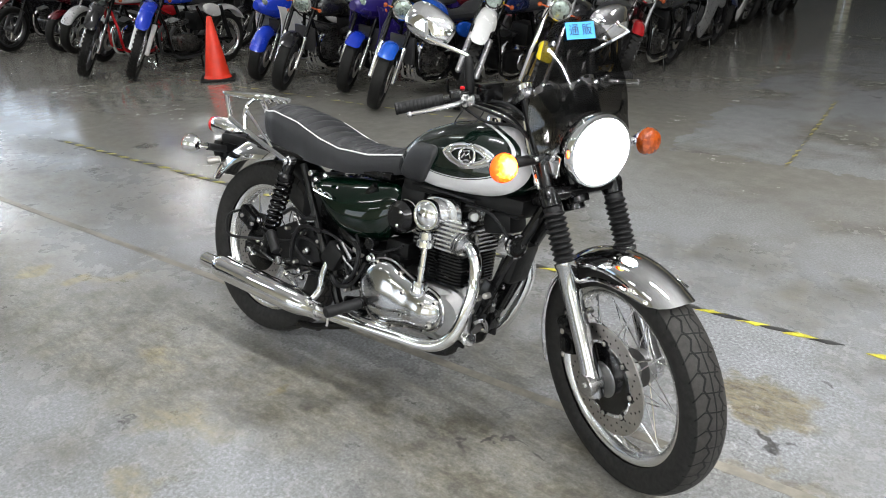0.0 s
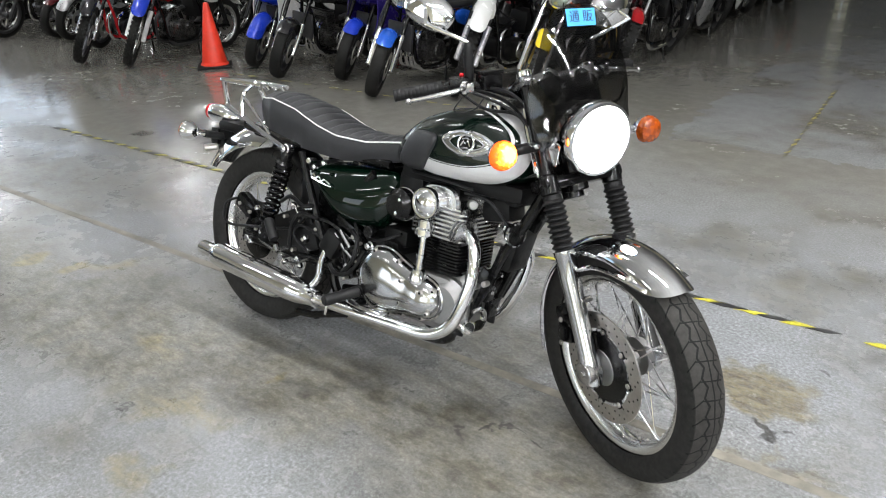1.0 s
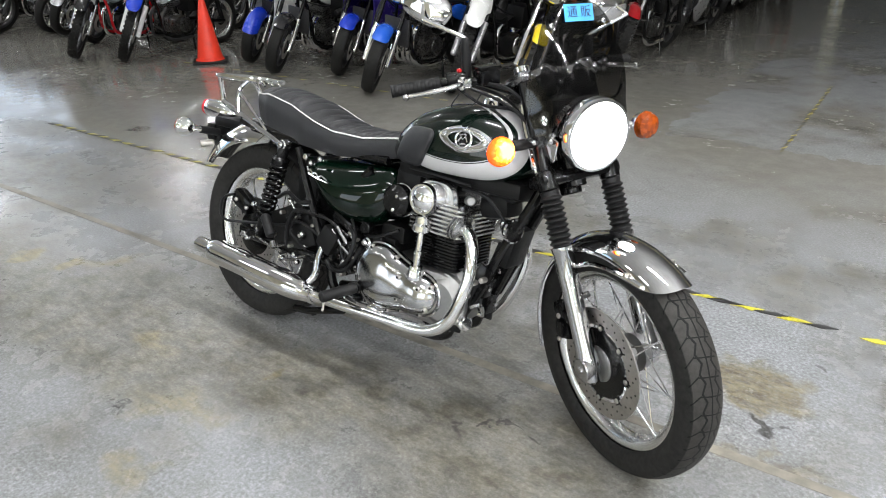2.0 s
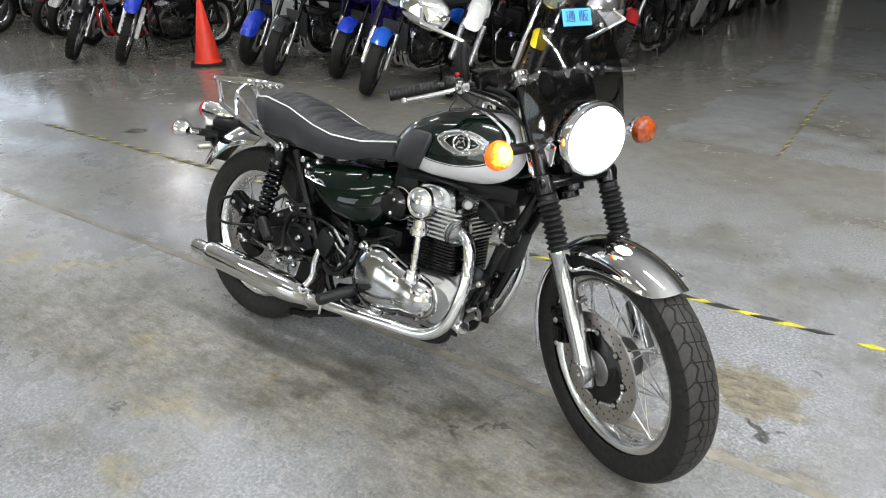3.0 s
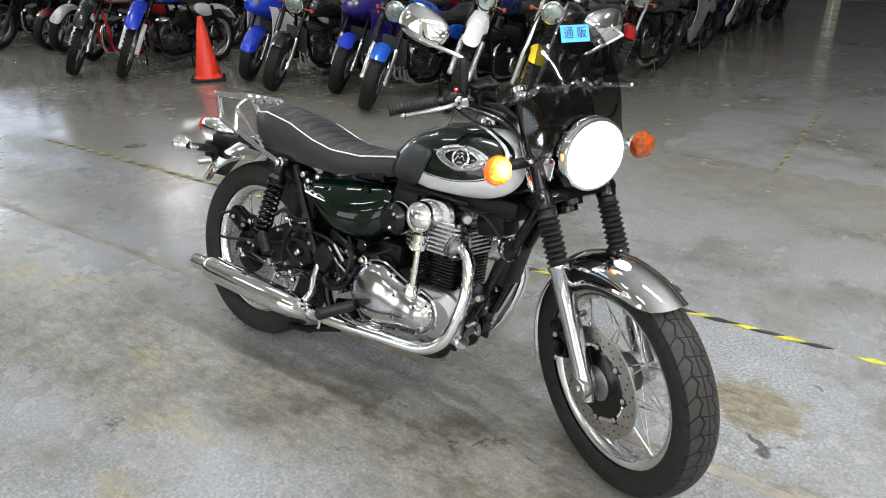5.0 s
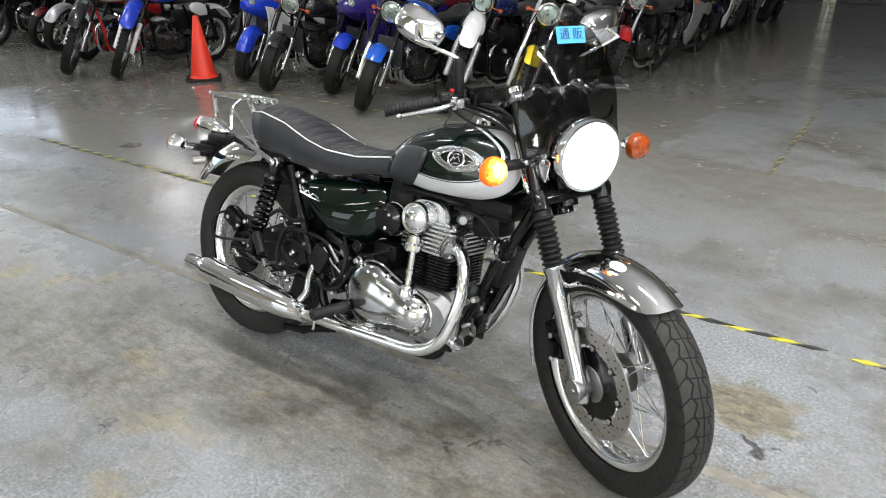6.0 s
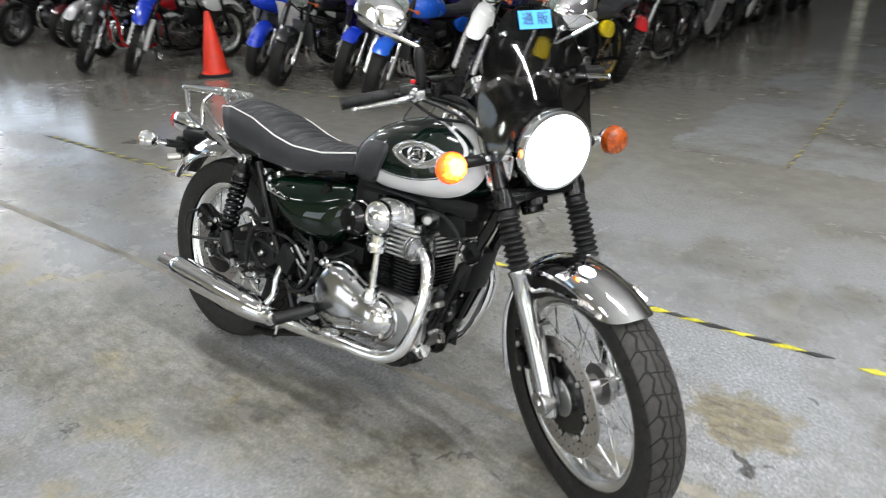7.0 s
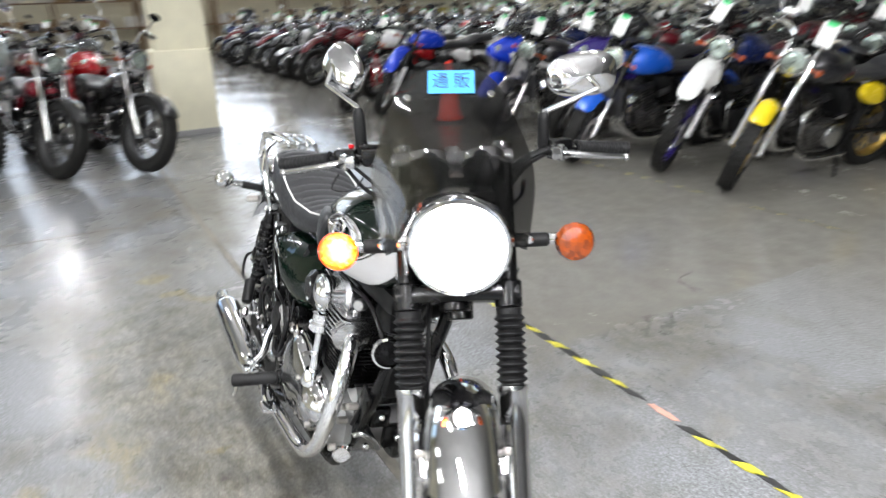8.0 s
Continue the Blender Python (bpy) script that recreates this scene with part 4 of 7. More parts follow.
for k, pts in enumerate((((1.02, -0.2, 1.04), (1.09, -0.14, 1.03), (1.14, -0.09, 0.96), (1.12, -0.06, 0.85)), ((1.02, -0.215, 1.03), (1.1, -0.15, 0.99), (1.15, -0.11, 0.93), (1.1, -0.08, 0.8)), ((1.02, 0.2, 1.04), (1.1, 0.14, 1.02), (1.15, 0.09, 0.95), (1.1, 0.06, 0.82)), ((1.0, -0.24, 1.03), (1.05, -0.19, 0.985), (1.12, -0.13, 0.97), (1.16, -0.1, 0.9)))):
    part("control_cable", tube(smooth_path(pts, 6), 0.0045, 7), CABLE, barp, xf=BARS)
part("lever_wire", tube(smooth_path([(1.03, -0.25, 1.02), (1.02, -0.27, 0.985), (1.04, -0.22, 0.985), (1.05, -0.19, 1.02)], 6), 0.002, 6), CABLE, barp, xf=BARS)

# frame
fr = part("frame", [tube(smooth_path(p, 5), 0.016, 10) for y in (-1, 1) for p in (
    [(1.17, y * 0.03, 0.82), (1.115, y * 0.04, 0.68), (1.058, y * 0.048, 0.557), (1.018, y * 0.055, 0.453), (0.976, y * 0.064, 0.358), (0.934, y * 0.075, 0.278), (0.88, y * 0.085, 0.228), (0.62, y * 0.1, 0.225), (0.48, y * 0.115, 0.25), (0.44, y * 0.12, 0.36), (0.47, y * 0.11, 0.55), (0.57, y * 0.1, 0.69)],
    [(0.62, y * 0.08, 0.725), (0.4, y * 0.085, 0.725), (0.16, y * 0.095, 0.725), (-0.1, y * 0.085, 0.745)])] +
    [tube([(0.25, y * 0.125, 0.705), (0.33, y * 0.135, 0.565), (0.41, y * 0.135, 0.4)], 0.0125, 10) for y in (-1, 1)] +
    [tube([(1.15, 0, 0.86), (0.85, 0, 0.78), (0.55, 0, 0.7)], 0.024, 12), cyl((1.22, 0, 0.76), (1.14, 0, 0.93), 0.032), box(0.4, 0, 0.56, 0.2, 0.18, 0.24, 0.03)], BLACK, bike, "black tubular cradle frame")
parts("engine_bracket", [box(1.0, y * 0.072, 0.43, 0.05, 0.008, 0.12, 0.006, Matrix.Rotation(radians(23), 4, "Y")) for y in (-1, 1)] + [box(0.93, y * 0.088, 0.295, 0.08, 0.01, 0.06, 0.006) for y in (-1, 1)], BLACK, bike)
parts("frame_bolt", [cyl((x, -0.1, z), (x, -0.128, z), 0.009, 8) for x, z in ((1.01, 0.443), (0.991, 0.397), (1.04, 0.46), (0.965, 0.31), (0.52, 0.47), (0.45, 0.34), (0.585, 0.5))], STEEL, bike)
part("swingarm", [tube([(0.5, y * 0.11, 0.345), (0.25, y * 0.11, 0.34), (-0.05, y * 0.1, 0.334)], 0.02, 12) for y in (-1, 1)] + [cyl((0.5, -0.12, 0.345), (0.5, 0.12, 0.345), 0.026), box(-0.02, -0.1, 0.334, 0.1, 0.016, 0.05, 0.006), box(-0.02, 0.1, 0.334, 0.1, 0.016, 0.05, 0.006)], BLACK, bike, "black swingarm")

# rear wheel, disc, shocks
rw, w = build_wheel(bike, "rear_wheel", -0.015, 0.335, 0.335, 0.243, 0.064, None, 0.13, "black rear tyre")
ring, studs = drilled_disc(0.085, 0.125, 0.0025, 45)
wd = w @ Matrix.Translation((0, 0, 0.075))
rd = part("brake_disc", moved(ring, wd), DISC, rw, "drilled steel brake disc")
tagged(part("disc_holes", [moved(s, wd) for s in studs], BLACKM, rd), kind="stuff")
part("disc_carrier", [lathe([(0.03, -0.004), (0.08, -0.004), (0.088, 0), (0.08, 0.004), (0.03, 0.006)], 36, ring=True, m=wd)], BLACK, rd)
parts("axle_nut", [cyl((-0.015, -0.1, 0.335), (-0.015, -0.135, 0.335), 0.016, 6), cyl((-0.015, 0.1, 0.335), (-0.015, 0.135, 0.335), 0.016, 6)], CHROME, rw)
rc = part("rear_caliper", [box(-0.06, -0.092, 0.45, 0.1, 0.05, 0.06, 0.014, Matrix.Rotation(radians(25), 4, "Y")), box(-0.03, -0.112, 0.43, 0.03, 0.02, 0.04, 0.006), box(0.02, -0.098, 0.42, 0.05, 0.014, 0.12, 0.005)], BLACK, bike, "black rear brake caliper")
parts("caliper_bolt", [cyl((x, -0.112, z), (x, -0.124, z), 0.008, 8) for x, z in ((-0.08, 0.455), (-0.02, 0.435), (0.02, 0.38))], STEEL, rc)
part("rear_brake_hose", tube(smooth_path([(-0.09, -0.105, 0.475), (-0.16, -0.12, 0.44), (-0.14, -0.13, 0.37), (0.02, -0.13, 0.39), (0.22, -0.14, 0.43), (0.3, -0.145, 0.46), (0.38, -0.14, 0.44), (0.42, -0.14, 0.4)]), 0.0055, 8), CABLE, bike)
part("plate_cover", [box(0.24, -0.118, 0.42, 0.2, 0.012, 0.16, 0.02, Matrix.Rotation(radians(-25), 4, "Y"))], BLACKM, bike, "black footrest plate")
for y in (-1, 1):
    top, bot = Vector((0.182, y * 0.126, 0.7)), Vector((0.068, y * 0.124, 0.352))
    L = (top - bot).length
    sm = along(bot, top)
    sh = part("shock_absorber", [lathe([(0.012, 0.0), (0.02, 0.015), (0.02, 0.11), (0.022, 0.115), (0.022, 0.12), (0.009, 0.125), (0.009, L)], 18, m=sm)], BLACK, bike, "black twin shock absorber")
    hel = [Vector((0.0265 * math.cos(t), 0.0265 * math.sin(t), 0.09 + (L - 0.155) * t / (2 * math.pi * 10))) for t in np.linspace(0, 2 * math.pi * 10, 160)]
    part("coil_spring", moved(tube(hel, 0.0052, 7), sm), BLACK, sh)
    parts("shock_cap", [lathe([(0.014, L - 0.07), (0.03, L - 0.065), (0.031, L - 0.05), (0.02, L - 0.04), (0.02, L - 0.015), (0.014, L)], 20, m=sm), lathe([(0.031, 0.08), (0.032, 0.088), (0.02, 0.095)], 20, m=sm)], BLACK, sh)
    part("shock_nut", [cyl((0.182, y * 0.11, 0.705), (0.182, y * 0.14, 0.705), 0.017, 16), dome((0.182, y * 0.14, 0.705), (0.182, y, 0.705), 0.013, 0.014, 14)], CHROME, sh)

# seat
def seat_piece():
    rings = []
    N = 90
    for i in range(N + 1):
        t = i / N
        x = -0.06 + 0.745 * t
        top = np.interp(t, [0, 0.06, 0.16, 0.34, 0.5, 0.62, 0.78, 0.92, 1], [0.85, 0.882, 0.89, 0.868, 0.828, 0.808, 0.804, 0.818, 0.826])
        bot = np.interp(t, [0, 0.08, 0.25, 0.45, 0.65, 0.9, 1], [0.8, 0.765, 0.73, 0.718, 0.712, 0.735, 0.755])
        half = np.interp(t, [0, 0.05, 0.15, 0.4, 0.6, 0.8, 1], [0.045, 0.085, 0.108, 0.122, 0.122, 0.105, 0.085])
        edge = top - np.interp(t, [0, 0.1, 0.5, 1], [0.02, 0.028, 0.026, 0.02])
        tuck = 0.0
        if 0.1 < t < 0.93:
            ph = (t - 0.1) / 0.83 * 15
            tuck = -0.009 * (1 - abs(math.sin(math.pi * ph))) ** 2.2
        ring = []
        for q in np.linspace(-1, 1, 15):
            y = half * 0.93 * q
            crown = (top - edge) * (1 - abs(q) ** 2.4)
            ring.append((x, y, edge + crown + tuck * (1 - abs(q) ** 8)))
        for f in (0.0, 0.35, 0.7, 1.0):
            ring.append((x, half * (0.985 + 0.06 * math.sin(math.pi * f)) - 0.012 * f, edge - 0.006 + (bot - edge) * f))
        for f in (1.0, 0.7, 0.35, 0.0):
            ring.append((x, -(half * (0.985 + 0.06 * math.sin(math.pi * f)) - 0.012 * f), edge - 0.006 + (bot - edge) * f))
        rings.append(ring)
    pipe = [Vector(r[0]) + Vector((0, -0.004, 0.0)) for r in rings[1:]]
    pipe2 = [Vector(r[14]) + Vector((0, 0.004, 0.0)) for r in rings[1:]]
    return loft(rings), pipe, pipe2


sg, pipe, pipe2 = seat_piece()
seat = part("seat", sg, VINYL, bike, "black ribbed vinyl dual seat with white piping", sharp=50)
parts("seat_piping", [tube(pipe, 0.0026, 6), tube(pipe2, 0.0026, 6), tube(smooth_path([pipe2[0], (-0.062, 0.03, 0.836), (-0.062, -0.03, 0.836), pipe[0]], 5), 0.0036, 6)], PIPING, seat)

# tank
def tank_ring(x, top, bot, half, n=28):
    ring, mid = [], bot + (top - bot) * 0.42
    for k in range(n):
        a = 2 * math.pi * k / n
        c, s = math.cos(a), math.sin(a)
        p = 0.72 if s > 0 else 0.5
        y = half * (abs(c) ** p) * (1 if c > 0 else -1)
        z = mid + (top - mid) * abs(s) ** 0.85 if s > 0 else mid - (mid - bot) * abs(s) ** 0.6
        ring.append((x, y, z))
    return ring


def tank_size(x):
    t = (x - 0.64) / 0.475
    top = np.interp(t, [0, 0.06, 0.2, 0.4, 0.6, 0.8, 0.93, 1], [0.81, 0.852, 0.9, 0.932, 0.946, 0.937, 0.9, 0.855])
    bot = np.interp(t, [0, 0.1, 0.4, 0.8, 0.95, 1], [0.742, 0.728, 0.722, 0.732, 0.762, 0.8])
    half = np.interp(t, [0, 0.06, 0.2, 0.4, 0.65, 0.85, 0.96, 1], [0.08, 0.112, 0.138, 0.16, 0.17, 0.14, 0.085, 0.035])
    return float(top), float(bot), float(half)


def smoothed(f, x, d=0.018):
    v = [f(min(max(x + o, 0.64), 1.115)) for o in (-d, -d / 2, 0, d / 2, d)]
    return [sum(c) / 5 for c in zip(*v)]


xs = [0.64 + 0.475 * (0.5 - 0.5 * math.cos(math.pi * i / 36)) for i in range(37)]
tank = part("fuel_tank", loft([tank_ring(x, *smoothed(tank_size, x)) for x in xs]), TANK, bike, "dark green fuel tank with a silver band", sharp=60)


def on_tank(x, z, out=0.0):
    """The point of the tank's right flank at that x and height."""
    top, bot, half = smoothed(tank_size, x)
    mid = bot + (top - bot) * 0.42
    if z >= mid:
        s = min(1, ((z - mid) / (top - mid)) ** (1 / 0.85))
        y = half * (math.sqrt(max(0, 1 - s * s)) ** 0.72)
    else:
        s = min(1, ((mid - z) / (mid - bot)) ** (1 / 0.6))
        y = half * (math.sqrt(max(0, 1 - s * s)) ** 0.5)
    return Vector((x, -(y + out), z))


def pad_piece():
    rings = []
    for k in range(33):
        a = 2 * math.pi * k / 32
        ca, sa = math.cos(a), math.sin(a)
        ex, ez = abs(ca) ** 0.5 * (1 if ca > 0 else -1), abs(sa) ** 0.55 * (1 if sa > 0 else -1)
        ring = []
        for f, o in ((1.0, -0.004), (1.0, 0.006), (0.95, 0.011), (0.85, 0.0125), (0.6, 0.0125), (0.25, 0.0125), (0.0, 0.0125)):
            z = 0.798 + 0.06 * ez * f
            x = 0.762 + 0.062 * ex * f + 0.5 * (z - 0.798)
            ring.append(on_tank(x, z, o))
        rings.append(ring)
    return loft(rings, caps=False, closed=False)


pad = pad_piece()
part("knee_pad", [pad], VINYL, tank, "black rubber knee pad", sharp=50)
part("knee_pad", [mirror(pad)], VINYL, tank, "black rubber knee pad", sharp=50)


EMB = (0.945, 0.848)


def eye(f, side=0.0):
    """Points of the eye-shaped outline on the tank's flank."""
    out = []
    for k in range(48):
        a = 2 * math.pi * k / 48
        q = math.sin(a)
        out.append(on_tank(EMB[0] + 0.081 * f * math.cos(a), EMB[1] + 0.031 * f * math.copysign(abs(q) ** 1.45, q), side))
    return out


def disc_on_tank(r, out):
    return [on_tank(EMB[0] + 0.004 + r * math.cos(a), EMB[1] + r * math.sin(a), out) for a in np.linspace(0, 2 * math.pi, 29)[:-1]]


def emblem_pieces():
    frame_ = [tube(eye(1.0, 0.002), 0.0042, 6, closed=True), tube(eye(0.66, 0.003), 0.0026, 6, closed=True), tube(disc_on_tank(0.0235, 0.005), 0.0042, 8, closed=True)]
    wings = [loft([eye(0.97, 0.0012), eye(0.9, 0.0035), eye(0.7, 0.0022), eye(0.68, 0.001)], caps=False)]
    field = [loft([disc_on_tank(0.022, 0.0), disc_on_tank(0.021, 0.004), disc_on_tank(0.002, 0.0045)])]
    motif = []
    for pts in (((-0.014, -0.008), (-0.006, 0.006), (0.0, -0.002), (0.006, 0.008), (0.014, -0.006)), ((-0.012, 0.01), (-0.002, 0.014), (0.01, 0.012)), ((-0.008, -0.014), (0.004, -0.012), (0.012, -0.013))):
        motif.append(tube([on_tank(EMB[0] + 0.004 + a, EMB[1] + b, 0.006) for a, b in pts], 0.0028, 6))
    return frame_ + motif, wings, field


for flip in (False, True):
    chrome_, wings_, field_ = ([mirror(g) if flip else g for g in q] for q in emblem_pieces())
    badge = part("tank_emblem", chrome_, CHROME, tank, "chrome eye-shaped badge")
    part("badge_wing", wings_, ALU, badge)
    part("badge_field", field_, BLACK, badge)
capm = along((0.93, 0, 0.936), (0.93, 0, 2))
cap = part("filler_cap", [lathe([(0.036, 0), (0.038, 0.004), (0.036, 0.016), (0.03, 0.022), (0.016, 0.025), (0.0001, 0.025)], 28, m=capm)], CHROME, tank, "chrome filler cap")
part("cap_latch", [box(0.925, 0, 0.966, 0.05, 0.016, 0.012, 0.004), box(0.955, 0, 0.962, 0.014, 0.03, 0.02, 0.004)], CHROME, cap)

part("tank_underside", [box(0.88, 0, 0.722, 0.44, 0.17, 0.05, 0.02), box(0.7, 0, 0.67, 0.1, 0.16, 0.1, 0.02)], BLACKM, bike)

# side covers and intake
def side_cover():
    rings = []
    for i in range(33):
        t = i / 32
        x = 0.3 + 0.355 * t
        zt = np.interp(t, [0, 0.05, 0.12, 0.5, 0.9, 0.96, 1], [0.655, 0.672, 0.68, 0.694, 0.704, 0.7, 0.685])
        zb = np.interp(t, [0, 0.08, 0.16, 0.25, 0.34, 0.45, 0.6, 0.75, 0.86, 0.94, 1], [0.64, 0.612, 0.583, 0.548, 0.52, 0.503, 0.498, 0.502, 0.515, 0.54, 0.585])
        out = 0.105 + 0.045 * math.sin(math.pi * min(1, 0.12 + t * 0.9)) ** 0.6
        ring = []
        for k in range(23):
            f = k / 22
            ring.append((x, -(0.075 + (out - 0.075) * math.sin(math.pi * f ** 0.8) ** 0.62 if 0 < f < 1 else 0.075), zb + (zt - zb) * f))
        ring += [(x, -0.065, zt), (x, -0.065, zb)]
        rings.append(ring)
    return loft(rings)


sc = side_cover()
for g in (sc, mirror(sc)):
    cov = part("side_cover", g, GREEN, bike, "dark green side cover with a chrome badge", sharp=50)
    s = -1 if g is sc else 1
    part("cover_badge", [tube(smooth_path([(0.318, s * 0.141, 0.655), (0.33, s * 0.145, 0.64), (0.342, s * 0.147, 0.65), (0.354, s * 0.149, 0.636), (0.37, s * 0.15, 0.644), (0.384, s * 0.151, 0.631), (0.4, s * 0.152, 0.638), (0.425, s * 0.152, 0.628)], 4), 0.0036, 6), tube([(0.33, s * 0.146, 0.634), (0.38, s * 0.151, 0.626), (0.43, s * 0.152, 0.62)], 0.0025, 6)], CHROME, cov, "small chrome script badge")
    part("cover_knob", [cyl((0.305, s * 0.11, 0.685), (0.305, s * 0.145, 0.685), 0.011, 12)], CHROME, cov)
part("intake", [cyl((0.695, -0.06, 0.617), (0.695, -0.14, 0.617), 0.051, 28, 0.018), box(0.69, 0, 0.61, 0.12, 0.16, 0.09, 0.02), cyl((0.63, -0.05, 0.62), (0.7, -0.05, 0.62), 0.04)], BLACK, bike, "black intake cover")
parts("intake_band", [lathe([(0.0515, 0), (0.0535, 0.002), (0.0535, 0.009), (0.0515, 0.011)], 28, m=along((0.695, -0.085, 0.617), (0.695, -1, 0.617)))] + [cyl((0.695 + dx, -0.135, 0.617 + dz), (0.695 + dx, -0.144, 0.617 + dz), 0.006, 8) for dx, dz in ((0.018, 0.02), (0.008, -0.024))], CHROME, bike)
part("tool_box", [box(0.44, -0.128, 0.43, 0.075, 0.05, 0.085, 0.012, Matrix.Rotation(radians(30), 4, "Y"))], BLACKM, bike, "black plastic cover box")
part("battery_box", [box(0.27, 0, 0.56, 0.14, 0.16, 0.22, 0.03)], BLACKM, bike)
part("master_cylinder", [cyl((0.52, -0.115, 0.44), (0.5, -0.12, 0.36), 0.018, 14), box(0.51, -0.115, 0.4, 0.05, 0.03, 0.07, 0.008)], BLACK, bike)
part("lower_cover", [box(0.36, -0.115, 0.47, 0.05, 0.03, 0.06, 0.008), cyl((0.35, -0.11, 0.46), (0.35, -0.138, 0.46), 0.02), cyl((0.3, -0.11, 0.41), (0.3, -0.14, 0.41), 0.016)], BLACKM, bike)
for k, pts in enumerate((((0.3, -0.11, 0.56), (0.3, -0.14, 0.49), (0.26, -0.145, 0.42), (0.34, -0.145, 0.37)), ((0.52, -0.12, 0.52), (0.56, -0.14, 0.46), (0.5, -0.14, 0.42), (0.54, -0.13, 0.34)), ((0.57, -0.11, 0.48), (0.64, -0.13, 0.49), (0.72, -0.12, 0.53)), ((0.22, -0.13, 0.45), (0.3, -0.14, 0.49), (0.42, -0.14, 0.5), (0.52, -0.13, 0.46)), ((0.92, -0.1, 0.7), (1.0, -0.09, 0.69), (1.07, -0.07, 0.62)), ((0.72, -0.1, 0.725), (0.82, -0.11, 0.725), (0.95, -0.1, 0.715)))):
    part("wiring", tube(smooth_path(pts, 6), 0.005, 7), CABLE, bike)
parts("bolt", [cyl((x, -0.12, z), (x, -0.145, z), 0.007, 8) for x, z in ((0.36, 0.46), (0.3, 0.41), (0.56, 0.46), (0.51, 0.33), (0.12, 0.42), (0.2, 0.47), (0.25, 0.36), (0.33, 0.5), (0.16, 0.38), (0.4, 0.36), (0.56, 0.4), (0.28, 0.47))], STEEL, bike)

parts("nut", [lathe([(0.009, 0), (0.0095, 0.004), (0.0095, 0.012), (0.006, 0.016), (0.0001, 0.017)], 10, m=along((x, -0.128, z), (x, -1, z))) for x, z in ((0.329, 0.668), (0.044, 0.465), (0.075, 0.382), (0.307, 0.417), (0.325, 0.375), (0.29, 0.311), (0.31, 0.523), (0.328, 0.527), (0.017, 0.332), (0.239, 0.52), (0.372, 0.688), (0.274, 0.334), (0.214, 0.306))], CHROME, bike)
parts("flange_nut", [lathe([(0.015, 0), (0.016, 0.003), (0.011, 0.006), (0.011, 0.016), (0.006, 0.021), (0.0001, 0.021)], 12, m=along((x, -0.125, z), (x, -1, z))) for x, z in ((0.6, 0.462), (0.514, 0.372))], CHROME, bike)
parts("bright_rod", [tube([(0.455, -0.14, 0.47), (0.5, -0.142, 0.43), (0.55, -0.14, 0.4)], 0.005, 7), tube([(0.48, -0.142, 0.485), (0.53, -0.145, 0.44)], 0.0065, 7), tube([(0.2, -0.135, 0.3), (0.27, -0.14, 0.315), (0.34, -0.14, 0.35)], 0.006, 7), tube([(0.06, -0.13, 0.35), (0.13, -0.135, 0.335), (0.21, -0.138, 0.33)], 0.006, 7), tube([(0.235, -0.13, 0.53), (0.26, -0.136, 0.5), (0.29, -0.136, 0.49)], 0.005, 7)], ALU, bike)
for pts in (((0.18, -0.14, 0.52), (0.24, -0.15, 0.55), (0.3, -0.15, 0.53), (0.35, -0.145, 0.54)), ((0.24, -0.145, 0.36), (0.25, -0.15, 0.44), (0.29, -0.15, 0.5), (0.38, -0.145, 0.5)), ((0.5, -0.14, 0.35), (0.55, -0.15, 0.4), (0.56, -0.145, 0.47), (0.53, -0.14, 0.5)), ((0.44, -0.14, 0.36), (0.48, -0.15, 0.34), (0.54, -0.145, 0.36), (0.58, -0.13, 0.44))):
    part("hose", tube(smooth_path(pts, 6), 0.0075, 8), CABLE, bike)
parts("black_bracket", [box(0.5, -0.12, 0.5, 0.12, 0.02, 0.03, 0.006, Matrix.Rotation(radians(20), 4, "Y")), box(0.56, -0.115, 0.43, 0.03, 0.03, 0.1, 0.008, Matrix.Rotation(radians(-15), 4, "Y")), cyl((0.49, -0.1, 0.43), (0.49, -0.135, 0.43), 0.026, 18), cyl((0.585, -0.1, 0.505), (0.585, -0.13, 0.505), 0.02, 16)], BLACK, bike)

# engine
def cover_outline(n=64):
    """The pear shape of the crankcase cover, of two lobes."""
    out = []
    c0, r0, c1, r1 = Vector((0.67, 0.366)), 0.108, Vector((0.84, 0.356)), 0.064
    for k in range(n):
        a = 2 * math.pi * k / n
        d = Vector((math.cos(a), math.sin(a)))
        best, mid = 0, Vector((0.745, 0.352))
        for f in np.linspace(0, 1, 41):
            c, r = c0.lerp(c1, f), r0 + (r1 - r0) * f - 0.006 * math.sin(math.pi * f)
            oc = mid - c
            bq = oc.dot(d)
            disc_ = bq * bq - oc.dot(oc) + r * r
            if disc_ > 0:
                best = max(best, -bq + math.sqrt(disc_))
        out.append((mid + d * best, mid))
    return out


eng = part("crankcase", [box(0.75, 0, 0.36, 0.34, 0.235, 0.16, 0.035), box(0.75, 0, 0.275, 0.33, 0.17, 0.05, 0.022), cyl((0.895, -0.122, 0.352), (0.895, 0.122, 0.352), 0.084, 32, 0.026), cyl((0.915, -0.08, 0.41), (0.915, 0.08, 0.41), 0.042, 24, 0.014)], CAST, bike, "cast aluminium crankcase")
part("engine_top", [box(0.61, 0, 0.465, 0.16, 0.19, 0.05, 0.018), box(0.66, 0, 0.5, 0.1, 0.16, 0.06, 0.018), cyl((0.63, -0.09, 0.47), (0.63, -0.115, 0.475), 0.018, 14)], BLACKM, eng, "black upper engine casting")
ol = cover_outline()
prof = []
